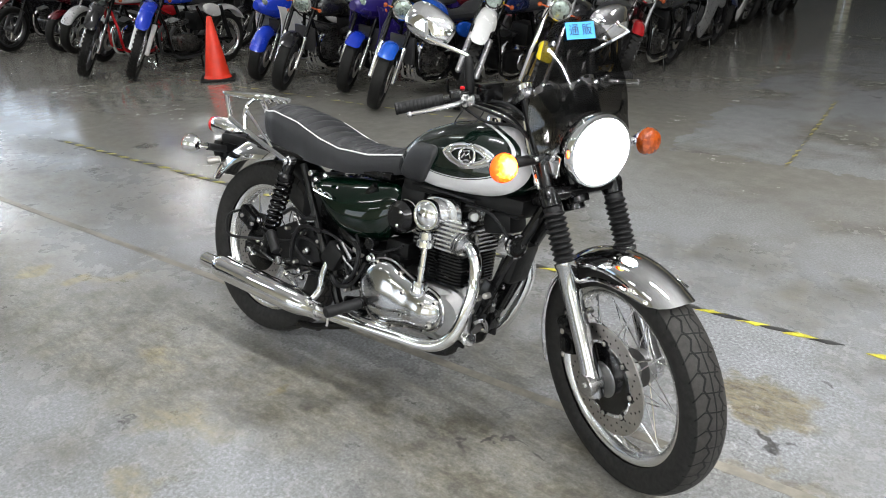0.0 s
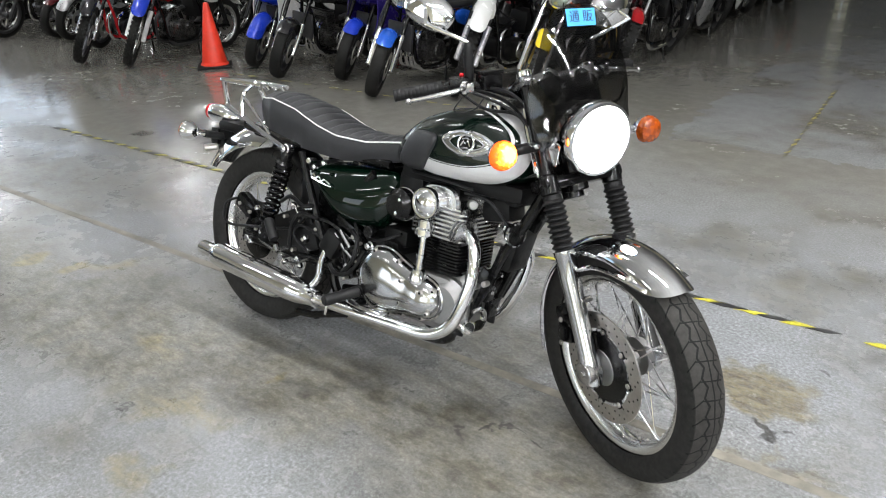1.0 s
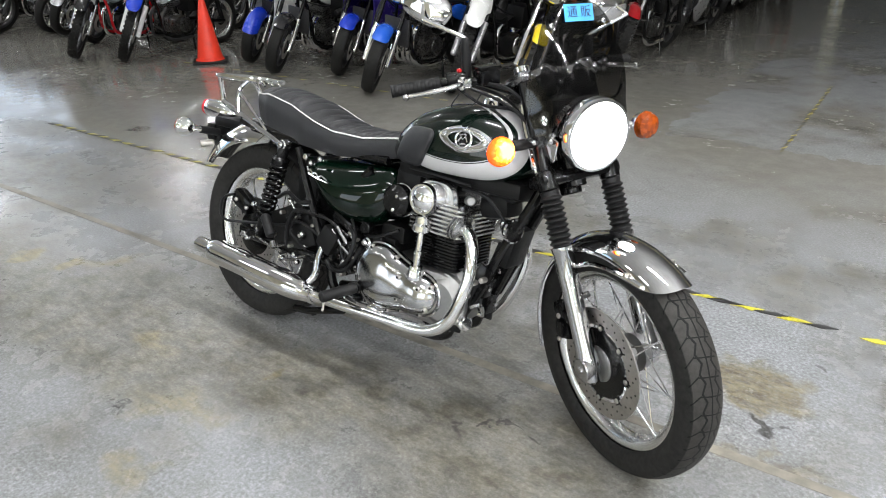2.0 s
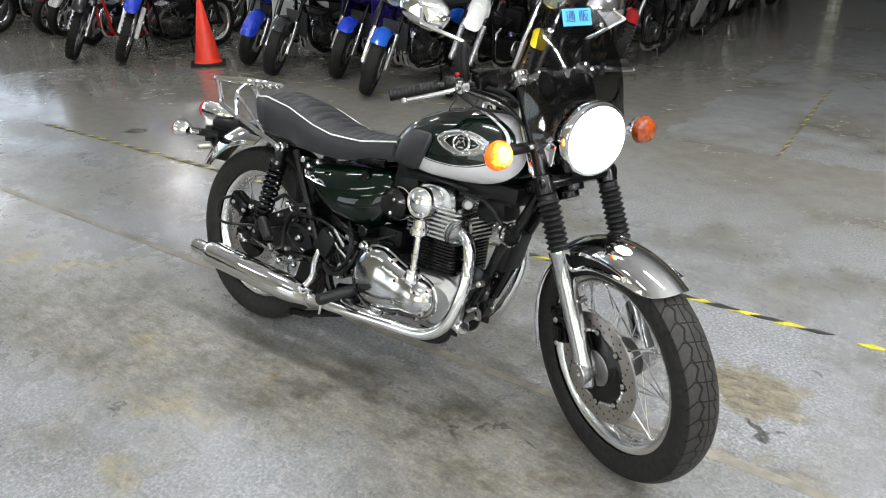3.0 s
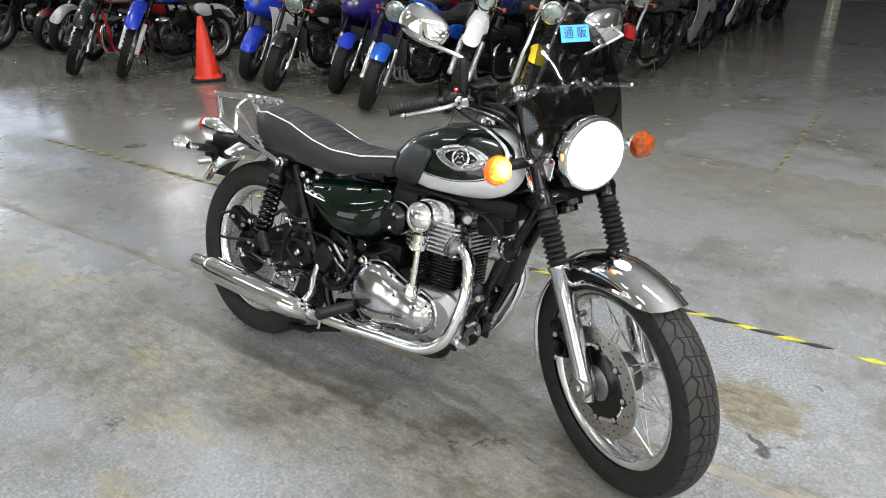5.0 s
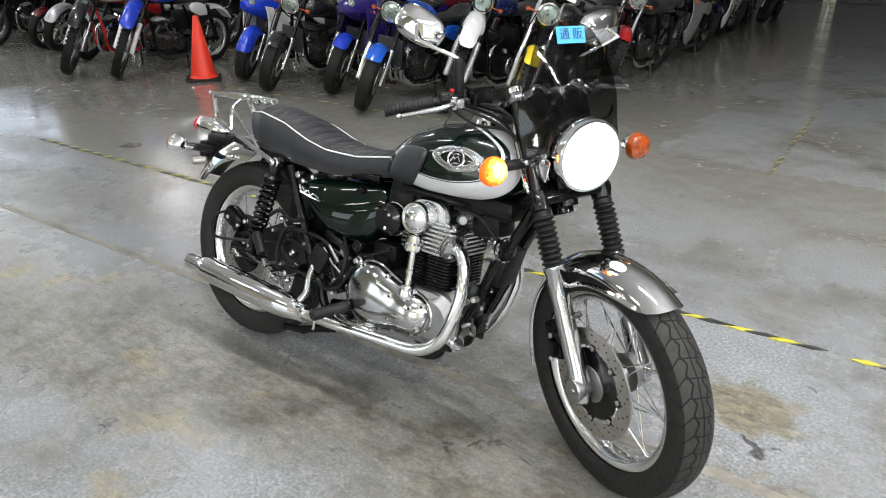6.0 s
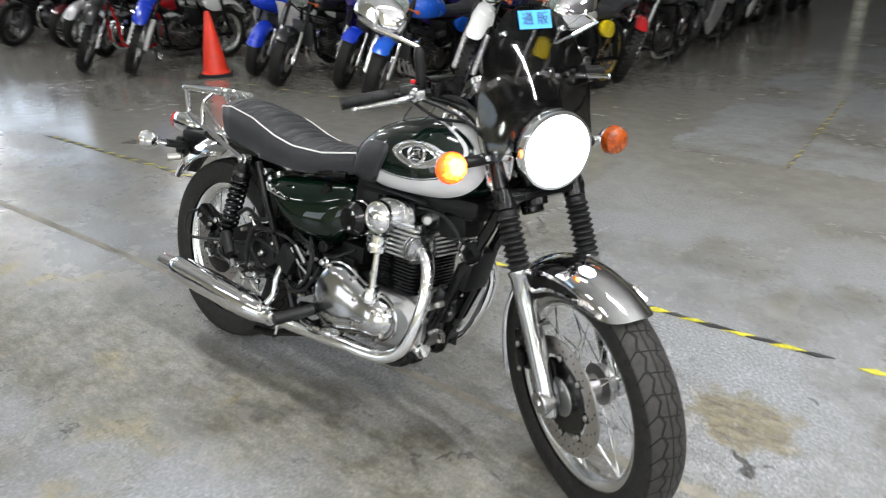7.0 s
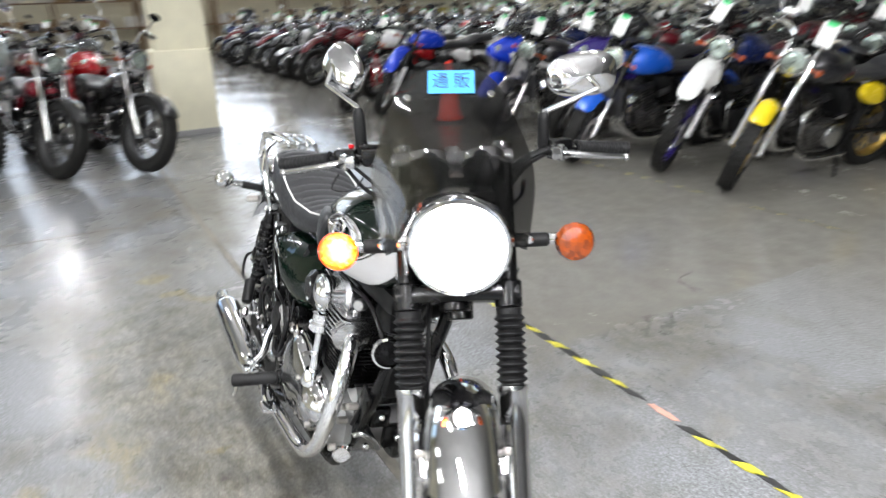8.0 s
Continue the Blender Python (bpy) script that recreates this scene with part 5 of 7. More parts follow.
for f in (1.0, 1.0, 0.995, 0.985, 0.97, 0.945, 0.91, 0.86, 0.78, 0.66, 0.5, 0.34, 0.16, 0.02):
    ring = []
    for p, m_ in ol:
        x, z = m_.x + (p.x - m_.x) * f, m_.y + (p.y - m_.y) * f
        h = 0.027 * (1 - f ** 9) ** 0.5 + 0.016 * (1 - f ** 2)
        h += (0.01 * math.exp(-((x - 0.66) ** 2 + (z - 0.366) ** 2) / 0.007) + 0.012 * math.exp(-((x - 0.845) ** 2 + (z - 0.352) ** 2) / 0.0022)) * (1 - f ** 6)
        ring.append((x, -0.122 - h, z))
    prof.append(ring)
prof[0] = [(x, -0.1, z) for x, y, z in prof[0]]
part("crankcase_cover", [loft(prof)], POLISH, eng, "polished aluminium engine cover", sharp=60)
part("cover_rim", [tube([(p.x, -0.119, p.y) for p, m_ in ol], 0.007, 8, closed=True)], POLISH, eng)
parts("cover_screw", [cyl((m_.x + (p.x - m_.x) * 0.93, -0.12, m_.y + (p.y - m_.y) * 0.93), (m_.x + (p.x - m_.x) * 0.93, -0.146, m_.y + (p.y - m_.y) * 0.93), 0.0085, 10) for p, m_ in ol[3::7]] + [cyl((0.85, -0.15, 0.385), (0.85, -0.168, 0.385), 0.008, 10), cyl((0.88, -0.15, 0.325), (0.88, -0.166, 0.325), 0.008, 10), cyl((0.77, -0.15, 0.4), (0.77, -0.168, 0.4), 0.008, 10), cyl((0.77, -0.15, 0.33), (0.77, -0.166, 0.33), 0.008, 10)], STEEL, eng)
parts("screw_socket", [cyl((x, y - 0.0005, z), (x, y - 0.0015, z), 0.0045, 6) for x, y, z in ((0.85, -0.168, 0.385), (0.88, -0.166, 0.325), (0.77, -0.168, 0.4), (0.77, -0.166, 0.33))] + [cyl((m_.x + (p.x - m_.x) * 0.93, -0.1462, m_.y + (p.y - m_.y) * 0.93), (m_.x + (p.x - m_.x) * 0.93, -0.1472, m_.y + (p.y - m_.y) * 0.93), 0.0048, 6) for p, m_ in ol[3::7]], BLACKM, eng)
lrings = []
for f, y in ((1.0, 0.11), (0.98, 0.14), (0.85, 0.16), (0.02, 0.165)):
    lrings.append([(m_.x + (p.x - m_.x) * f, y, m_.y + (p.y - m_.y) * f) for p, m_ in reversed(ol)])
part("left_cover", loft(lrings), ALU, eng)
part("cylinder_block", finned(0.845, 0.17, 0.2, 0.44, 0.56, 12, 0.009), BLACK, eng, "black finned cylinder block")
head = part("cylinder_head", finned(0.848, 0.2, 0.25, 0.548, 0.64, 7, 0.02), ALU, eng, "finned aluminium cylinder head")
def rocker_piece():
    """A rounded box across the bike, smooth at its ends and ribbed in the middle."""
    rings = []
    for i in range(81):
        y = -0.11 + 0.22 * i / 80
        end = max(0.0, (abs(y) - 0.098) / 0.012)
        rib = -0.009 if abs(y) < 0.058 and int((y + 0.06) * 150) % 2 else 0.0
        hx, top = 0.075 - 0.008 * end + rib, 0.712 - 0.008 * end + rib
        ring = []
        for a in np.linspace(0, 2 * math.pi, 33)[:-1]:
            c, q = math.cos(a), math.sin(a)
            ring.append((0.835 + hx * math.copysign(abs(c) ** 0.62, c), y, 0.636 + (top - 0.636) * (q ** 0.75 if q > 0 else -0.1 * abs(q))))
        rings.append(ring)
    return loft([r[::-1] for r in rings])


part("head_cover", rocker_piece(), ALU, head, "polished ribbed rocker cover")
part("cover_gasket", [box(0.838, 0, 0.643, 0.168, 0.224, 0.012, 0.004)], ALU, head)
parts("cover_bolt", [lathe([(0.011, 0), (0.013, 0.003), (0.013, 0.01), (0.007, 0.014), (0.0001, 0.014)], 12, m=along((0.918, y, 0.64), (1.2, y * 1.4, 0.64))) for y in (-0.085, 0.085)] + [cyl((0.8, -0.03, 0.708), (0.8, -0.03, 0.724), 0.009, 8), cyl((0.87, -0.05, 0.706), (0.87, -0.05, 0.72), 0.009, 8)], ALU, head)
part("bevel_cover", [lathe([(0.036, 0), (0.044, 0.003), (0.0445, 0.036), (0.0475, 0.038), (0.0475, 0.052), (0.045, 0.056), (0.041, 0.056), (0.039, 0.053), (0.036, 0.056), (0.028, 0.063), (0.016, 0.068), (0.006, 0.0695), (0.0001, 0.07)], 40, m=along((0.814, -0.092, 0.65), (0.814, -1, 0.65)))], CHROME, head, "chrome bevel drive cover")
part("bevel_shaft", [cyl((0.818, -0.13, 0.61), (0.815, -0.138, 0.43), 0.0115, 20), lathe([(0.028, 0), (0.032, 0.004), (0.032, 0.02), (0.026, 0.026), (0.026, 0.045), (0.031, 0.05)], 24, m=along((0.817, -0.132, 0.552), (0.818, -0.128, 0.8))), lathe([(0.012, 0), (0.0145, 0.002), (0.0145, 0.012), (0.012, 0.014)], 20, m=along((0.816, -0.136, 0.48), (0.818, -0.128, 0.8))), lathe([(0.028, 0), (0.03, 0.01), (0.02, 0.04)], 20, m=along((0.815, -0.138, 0.405), (0.818, -0.128, 0.8)))], CHROME, eng, "chrome bevel drive shaft tube")
parts("exhaust_flange", [lathe([(0.034, 0), (0.046, 0.003), (0.046, 0.007), (0.035, 0.01), (0.045, 0.013), (0.045, 0.017), (0.034, 0.02), (0.042, 0.023), (0.042, 0.027), (0.03, 0.032), (0.024, 0.035)], 24, m=along((0.918, y, 0.588), (0.98, y * 1.15, 0.572))) for y in (-0.094, 0.094)], ALU, eng)
part("black_canister", [box(1.005, -0.012, 0.66, 0.1, 0.1, 0.07, 0.024, Matrix.Rotation(radians(-12), 4, "Y")), box(1.03, 0, 0.71, 0.09, 0.12, 0.06, 0.02)], BLACKM, bike)
parts("plug_cap", [cyl((0.93, y * 0.075, 0.665), (0.955, y * 0.1, 0.67), 0.014, 12) for y in (-1, 1)], CAST, head)
hm = along((1.085, -0.068, 0.612), (1.185, -0.1, 0.61))
horn = part("horn", [lathe([(0.0001, -0.02), (0.026, -0.018), (0.031, 0.0), (0.03, 0.006), (0.022, 0.004), (0.0001, 0.008)], 24, m=hm)], BLACK, bike, "black horn with a chrome ring")
part("horn_ring", lathe([(0.0315, 0), (0.036, 0.001), (0.036, 0.009), (0.0315, 0.01)], 28, ring=True, m=hm), CHROME, horn)

part("engine_hanger", [box(0.985, 0, 0.45, 0.03, 0.12, 0.035, 0.008), box(0.995, -0.02, 0.4, 0.02, 0.05, 0.05, 0.006), box(0.985, 0.03, 0.34, 0.02, 0.06, 0.06, 0.006)], BLACK, bike, "black engine hanger")
parts("hanger_bolt", [cyl((1.0, y, z), (1.014, y, z), 0.008, 8) for y, z in ((-0.04, 0.452), (0.03, 0.452), (-0.02, 0.405), (0.03, 0.345), (-0.05, 0.33))], CHROME, bike)
part("oil_line", tube(smooth_path([(0.985, -0.075, 0.35), (1.0, -0.06, 0.36), (1.0, -0.03, 0.34), (0.99, -0.01, 0.31)], 5), 0.007, 8), ALU, bike)
part("regulator", [box(1.065, 0, 0.55, 0.04, 0.11, 0.12, 0.012, Matrix.Rotation(radians(12), 4, "Y"))], BLACKM, bike, "black finned regulator behind the down tubes")
for k, pts in enumerate((((0.99, -0.05, 0.46), (1.0, -0.06, 0.42), (0.99, -0.045, 0.37), (0.985, -0.02, 0.33)), ((1.03, -0.03, 0.56), (1.015, -0.05, 0.48), (1.0, -0.075, 0.43), (0.985, -0.085, 0.38)))):
    part("wiring", tube(smooth_path(pts, 6), 0.0055, 7), CABLE, bike)

# exhausts
def pipe_points(y):
    if y > 0:
        return smooth_path([(0.93, 0.096, 0.585), (0.975, 0.11, 0.58), (1.012, 0.13, 0.545), (1.024, 0.155, 0.483), (1.01, 0.16, 0.412), (0.98, 0.163, 0.336), (0.937, 0.166, 0.268), (0.87, 0.17, 0.222), (0.76, 0.175, 0.212), (0.55, 0.182, 0.23), (0.42, 0.186, 0.244)], 6)
    return smooth_path([(0.93, y * 0.096, 0.585), (0.968, y * 0.108, 0.576), (0.996, y * 0.126, 0.54), (1.01, y * 0.143, 0.475), (1.0, y * 0.154, 0.4), (0.978, y * 0.16, 0.335), (0.94, y * 0.165, 0.292), (0.88, y * 0.17, 0.268), (0.76, y * 0.175, 0.26), (0.55, y * 0.182, 0.248), (0.42, y * 0.186, 0.244)], 6)


for y in (-1, 1):
    ex = part("exhaust_pipe", [tube(pipe_points(y), 0.0188, 16)], CHROME, bike, "chrome exhaust pipe")
    f, b = Vector((0.44, y * 0.185, 0.243)), Vector((-0.2, y * 0.187, 0.262))
    L = (b - f).length
    part("silencer", lathe([(0.023, 0), (0.03, 0.02), (0.042, 0.08), (0.0465, 0.13), (0.0465, L - 0.13), (0.044, L - 0.1), (0.034, L - 0.08), (0.027, L - 0.075), (0.0265, L), (0.022, L), (0.022, L - 0.08), (0.0001, L - 0.08)], 30, m=along(f, b)), CHROME, ex, "chrome peashooter silencer")
    part("silencer_clamp", [lathe([(0.026, 0.0), (0.031, 0.001), (0.031, 0.014), (0.026, 0.015)], 20, m=along(f, b)), cyl(f + Vector((-0.01, y * 0.02, 0.025)), f + Vector((-0.01, y * 0.045, 0.03)), 0.007, 8)], CHROME, ex)
    parts("silencer_bracket", [tube(smooth_path([(0.418, y * 0.14, 0.405), (0.414, y * 0.155, 0.36), (0.418, y * 0.166, 0.31), (0.405, y * 0.182, 0.278)], 4), 0.0115, 12), cyl((0.395, y * 0.19, 0.272), (0.4, y * 0.215, 0.285), 0.01, 10)], CHROME, ex)
    pegb = part("footpeg", lathe([(0.012, 0), (0.017, 0.004), (0.019, 0.02), (0.017, 0.026), (0.019, 0.04), (0.017, 0.046), (0.019, 0.06), (0.017, 0.066), (0.019, 0.08), (0.017, 0.086), (0.019, 0.1), (0.018, 0.122), (0.014, 0.126)], 18, m=along((0.605, y * 0.165, 0.318), (0.569, y * 0.288, 0.298))), RUBBER, bike, "black rubber rider footpeg")
    part("peg_bracket", [tube([(0.5, y * 0.12, 0.29), (0.56, y * 0.13, 0.305), (0.605, y * 0.167, 0.317)], 0.013, 10), cyl((0.597, y * 0.158, 0.318), (0.603, y * 0.172, 0.317), 0.02, 14)], BLACK, pegb)
    part("peg_feeler", tube([(0.573, y * 0.272, 0.284), (0.574, y * 0.274, 0.262), (0.577, y * 0.28, 0.255)], 0.004, 7), STEEL, pegb)
    pp = part("passenger_peg", lathe([(0.014, 0), (0.0175, 0.004), (0.0175, 0.08), (0.014, 0.085)], 16, m=along((0.145, y * 0.165, 0.448), (0.222, y * 0.19, 0.378))), RUBBER, bike, "folded passenger footpeg")
    part("peg_bracket", [cyl((0.222, y * 0.19, 0.378), (0.24, y * 0.196, 0.358), 0.011, 10), tube([(0.24, y * 0.12, 0.37), (0.235, y * 0.18, 0.365)], 0.008, 8)], ALU, pp)
part("brake_pedal", [tube(smooth_path([(0.52, -0.13, 0.3), (0.58, -0.19, 0.29), (0.66, -0.215, 0.293), (0.735, -0.22, 0.3)], 5), 0.008, 8), box(0.742, -0.222, 0.304, 0.05, 0.038, 0.014, 0.005)], CHROME, bike, "chrome brake pedal")
part("side_stand", [tube([(0.62, 0.13, 0.19), (0.68, 0.25, 0.06), (0.69, 0.285, 0.068)], 0.012, 10)], BLACK, bike, "black side stand")
parts("centre_stand", [tube([(0.5, s * 0.1, 0.19), (0.36, s * 0.13, 0.15), (0.3, s * 0.14, 0.145)], 0.013, 8) for s in (-1, 1)] + [tube([(0.38, -0.13, 0.15), (0.38, 0.13, 0.15)], 0.012, 8)], BLACK, bike)
part("oil_filter", [cyl((0.955, -0.085, 0.302), (1.0, -0.105, 0.308), 0.023, 24, 0.005), cyl((0.9, -0.06, 0.295), (0.955, -0.085, 0.302), 0.02, 16)], CHROME, bike)

# tail
rf = part("rear_fender", [fender_geo(-0.015, 0.334, 0.436, 82, 149, 0.088, 0.092, 28, 14)], CHROME, bike, "chrome rear mudguard")
part("inner_fender", [fender_geo(-0.01, 0.334, 0.39, 20, 84, 0.07, 0.035, 20, 10)], BLACKM, bike)
tl = part("tail_lamp_housing", [lathe([(0.026, 0.0), (0.03, 0.008), (0.033, 0.04), (0.034, 0.08), (0.03, 0.12), (0.018, 0.16), (0.0001, 0.175)], 28, m=along((-0.435, 0, 0.752), (0.1, 0, 0.735)) @ Matrix.Diagonal((1.0, 1.15, 1, 1)))], CHROME, bike, "chrome tail lamp housing")
part("tail_lens", lathe([(0.029, 0.0), (0.028, 0.012), (0.021, 0.02), (0.0001, 0.023)], 28, m=along((-0.434, 0, 0.752), (-1, 0, 0.772)) @ Matrix.Diagonal((1.0, 1.15, 1, 1))), RED, tl, "red tail lamp lens")
part("tail_bracket", [box(-0.3, 0, 0.7, 0.09, 0.07, 0.08, 0.018, Matrix.Rotation(radians(20), 4, "Y")), box(-0.335, 0, 0.635, 0.04, 0.06, 0.05, 0.012), box(-0.25, 0, 0.715, 0.16, 0.1, 0.04, 0.016), box(-0.36, 0, 0.665, 0.05, 0.09, 0.07, 0.014)], BLACKM, tl)
for s in (-1, 1):
    im = Matrix.Translation((-0.3, s * 0.2, 0.694)) @ Matrix.Rotation(radians(-90), 4, "Y")
    ind = part("rear_indicator", lathe([(0.0001, -0.05), (0.014, -0.047), (0.027, -0.032), (0.035, -0.008), (0.036, 0.0)], 24, m=im), CHROME, bike, "chrome rear indicator with an amber lens")
    part("indicator_lens", lathe([(0.036, 0), (0.035, 0.008), (0.025, 0.018), (0.0001, 0.022)], 24, m=im), ORANGE, ind)
    part("indicator_stalk", [cyl((-0.31, s * 0.04, 0.67), (-0.295, s * 0.135, 0.685), 0.015, 14)], RUBBER, ind)
    parts("stalk_ferrule", [cyl((-0.295, s * 0.135, 0.685), (-0.288, s * 0.175, 0.69), 0.012, 12)], CHROME, ind)
part("seat_lock", [cyl((-0.31, -0.06, 0.63), (-0.34, -0.1, 0.62), 0.014, 14)], STEEL, bike)

# rack
rk = []
loopp = smooth_path([(-0.06, -0.06, 0.893), (-0.16, -0.075, 0.893), (-0.255, -0.082, 0.893), (-0.278, -0.06, 0.893), (-0.278, 0.06, 0.893), (-0.255, 0.082, 0.893), (-0.16, 0.075, 0.893), (-0.06, 0.06, 0.893)], 5)
rk.append(tube(loopp, 0.0082, 10))
for y in (-0.035, 0.0, 0.035):
    rk.append(tube(smooth_path([(-0.05, y, 0.878), (-0.09, y, 0.895), (-0.276, y, 0.895)], 3), 0.0055, 8))
rk.append(tube([(-0.11, -0.07, 0.888), (-0.11, 0.07, 0.888)], 0.006, 8))
for y in (-1, 1):
    rk.append(tube(smooth_path([(-0.262, y * 0.076, 0.89), (-0.215, y * 0.092, 0.82), (-0.19, y * 0.096, 0.797), (0.0, y * 0.112, 0.745), (0.18, y * 0.13, 0.7)], 4), 0.0095, 10))
    rk.append(tube(smooth_path([(-0.1, y * 0.072, 0.89), (-0.118, y * 0.095, 0.85), (-0.105, y * 0.104, 0.775)], 4), 0.0075, 10))
    rk.append(tube([(-0.11, y * 0.1, 0.85), (0.07, y * 0.115, 0.735)], 0.005, 8))
part("luggage_rack", rk, CHROME, bike, "chrome tubular luggage rack")

# the paper note on the screen
NOTE = thing("paper_note", "blue paper note with two handwritten characters, stuck on the fly screen", "note", m=BIKE)
nm = STEER @ Matrix.Translation((1.2285, 0.005, 1.207)) @ Matrix.Rotation(radians(90), 4, "Z") @ Matrix.Rotation(radians(73), 4, "X") @ Matrix.Rotation(radians(-2), 4, "Z")
part("paper", box(0, 0, 0, 0.086, 0.042, 0.0012, 0), PAPER_BLUE, NOTE, xf=nm)
part("writing", moved(text_geo("通 販", 0.031, 0.0003), Matrix.Translation((0, 0, 0.0012))), INK, NOTE, xf=nm)


# ---- the hall ----
def flat(name, geo, mat, label, category="", parent=None, m=HALL):
    ob = part(name, geo, mat, parent)
    if m is not None:
        ob.matrix_basis = m
    tagged(ob, label, category, kind="structure")
    return ob


CARDW = surface("white_enamel", (0.75, 0.75, 0.73), 0.4)
W0, W1, N0, N1 = -26.0, 14.0, -8.0, 21.0
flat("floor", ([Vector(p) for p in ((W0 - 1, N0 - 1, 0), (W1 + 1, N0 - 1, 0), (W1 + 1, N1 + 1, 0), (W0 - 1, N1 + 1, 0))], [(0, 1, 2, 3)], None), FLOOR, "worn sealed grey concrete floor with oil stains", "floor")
flat("ground", ([Vector(p) for p in ((-300, -300, -0.05), (300, -300, -0.05), (300, 300, -0.05), (-300, 300, -0.05))], [(0, 1, 2, 3)], None), GREYWALL, "grey paved yard outside", "ground")
flat("ceiling", box((W0 + W1) / 2, (N0 + N1) / 2, CEIL + 0.1, W1 - W0 + 1, N1 - N0 + 1, 0.2, 0), CEILP, "pale ceiling boards", "ceiling")


def wall_with_windows(name, s0, s1, at, axis, mat, openings, label, thick=0.2):
    """A wall along s (axis 0) or n (axis 1), with openings (from, to, sill, head)."""
    pcs, cur = [], s0
    for a, b, z0, z1 in openings + [(s1, s1, 0, 0)]:
        spans = [(cur, a, 0, CEIL)]
        if b > a:
            spans += [(a, b, 0, z0), (a, b, z1, CEIL)]
        for p, q, lo, hi in spans:
            if q - p > 0.01 and hi - lo > 0.01:
                c, l, h, zc = (p + q) / 2, q - p, hi - lo, (lo + hi) / 2
                pcs.append(box(c, at, zc, l, thick, h, 0) if axis == 0 else box(at, c, zc, thick, l, h, 0))
        cur = b
    ob = flat(name, pcs, mat, label, "wall")
    k = 0
    for a, b, z0, z1 in openings:
        k += 1
        wob = new("window")
        wob.matrix_basis = HALL
        tagged(wob, "bright steel-framed window", "window", kind="structure")
        n = max(1, round((b - a) / 1.2))
        bars = []
        for i in range(n + 1):
            p = a + (b - a) * i / n
            bars.append(box(p, at, (z0 + z1) / 2, 0.05, 0.06, z1 - z0, 0.004) if axis == 0 else box(at, p, (z0 + z1) / 2, 0.06, 0.05, z1 - z0, 0.004))
        for z in (z0 + 0.025, (z0 + z1) / 2, z1 - 0.025):
            bars.append(box((a + b) / 2, at, z, b - a, 0.05, 0.05, 0.004) if axis == 0 else box(at, (a + b) / 2, z, 0.05, b - a, 0.05, 0.004))
        part("window_frame", bars, STEEL, wob)
    return ob


wall_with_windows("wall_west", N0, N1, W0, 1, WALLP, [(-6.5, -3.6, 1.9, 7.0), (-3.0, 3.2, 1.9, 7.0), (4.0, 7.6, 1.9, 7.0), (8.6, 12.2, 1.9, 7.0), (13.4, 19.0, 1.9, 5.0)], "cream wall with a band of windows")
wall_with_windows("wall_north", W0, W1, N1, 0, WALLP, [(-24.0, -17.5, 1.9, 4.2), (-2.6, -2.53, 0.02, 1.8)], "cream end wall with windows and roller shutters")
wall_with_windows("wall_south", W0, W1, N0, 0, WALLP, [(-9.0, -5.5, 0.9, 3.8), (-2.0, 2.5, 0.9, 3.8), (5.0, 9.5, 0.9, 3.8)], "cream wall with windows")
wall_with_windows("wall_east", N0, N1, W1, 1, GREYWALL, [(-5.0, -1.0, 1.0, 3.4)], "grey sheet wall")

# ceiling lamps: battens with two tubes, hung on rods
batten = thing("ceiling_light", "white twin-tube fluorescent batten on rods, switched on", "ceiling light", "ceiling lights")
part("housing", [box(0, 0, -0.035, 1.3, 0.14, 0.07, 0.01)], CARDW, batten)
for y in (-0.04, 0.04):
    part("tube", [cyl((-0.6, y, -0.088), (0.6, y, -0.088), 0.016, 12)], TUBE_ON, batten)
for x in (-0.5, 0.5):
    part("rod", [cyl((x, 0, 0), (x, 0, CEIL - LAMP_H), 0.008, 8)], STEEL, batten)
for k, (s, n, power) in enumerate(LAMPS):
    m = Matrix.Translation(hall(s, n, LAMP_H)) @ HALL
    if k == 0:
        batten.matrix_basis = m
    else:
        copy_thing(batten, m)
    ld = bpy.data.lights.new("tube_light", "AREA")
    ld.shape, ld.size, ld.size_y, ld.energy, ld.color = "RECTANGLE", 1.25, 0.14, power, (0.99, 1.0, 1.01)
    lo = new("tube_light", ld)
    lo.matrix_world = Matrix.Translation(hall(s, n, LAMP_H - 0.13)) @ HALL
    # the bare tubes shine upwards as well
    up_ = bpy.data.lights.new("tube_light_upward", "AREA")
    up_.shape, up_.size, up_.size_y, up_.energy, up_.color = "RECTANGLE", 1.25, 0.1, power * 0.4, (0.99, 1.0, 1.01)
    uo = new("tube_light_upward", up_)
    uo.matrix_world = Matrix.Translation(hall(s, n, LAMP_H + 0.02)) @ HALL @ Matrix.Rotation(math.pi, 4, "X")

# daylight in the west windows
for n0, n1, power in ((-3.0, 3.2, 125), (4.0, 7.6, 125), (8.6, 12.2, 50)):
    ld = bpy.data.lights.new("window_daylight", "AREA")
    ld.shape, ld.size, ld.size_y, ld.energy, ld.color = "RECTANGLE", n1 - n0, 5.0, power, (0.95, 0.98, 1.0)
    lo = new("window_daylight", ld)
    lo.matrix_world = HALL @ Matrix.Translation((W0 + 0.14, (n0 + n1) / 2, 4.45)) @ Matrix.Rotation(radians(-90), 4, "Y") @ Matrix.Rotation(radians(90), 4, "Z")

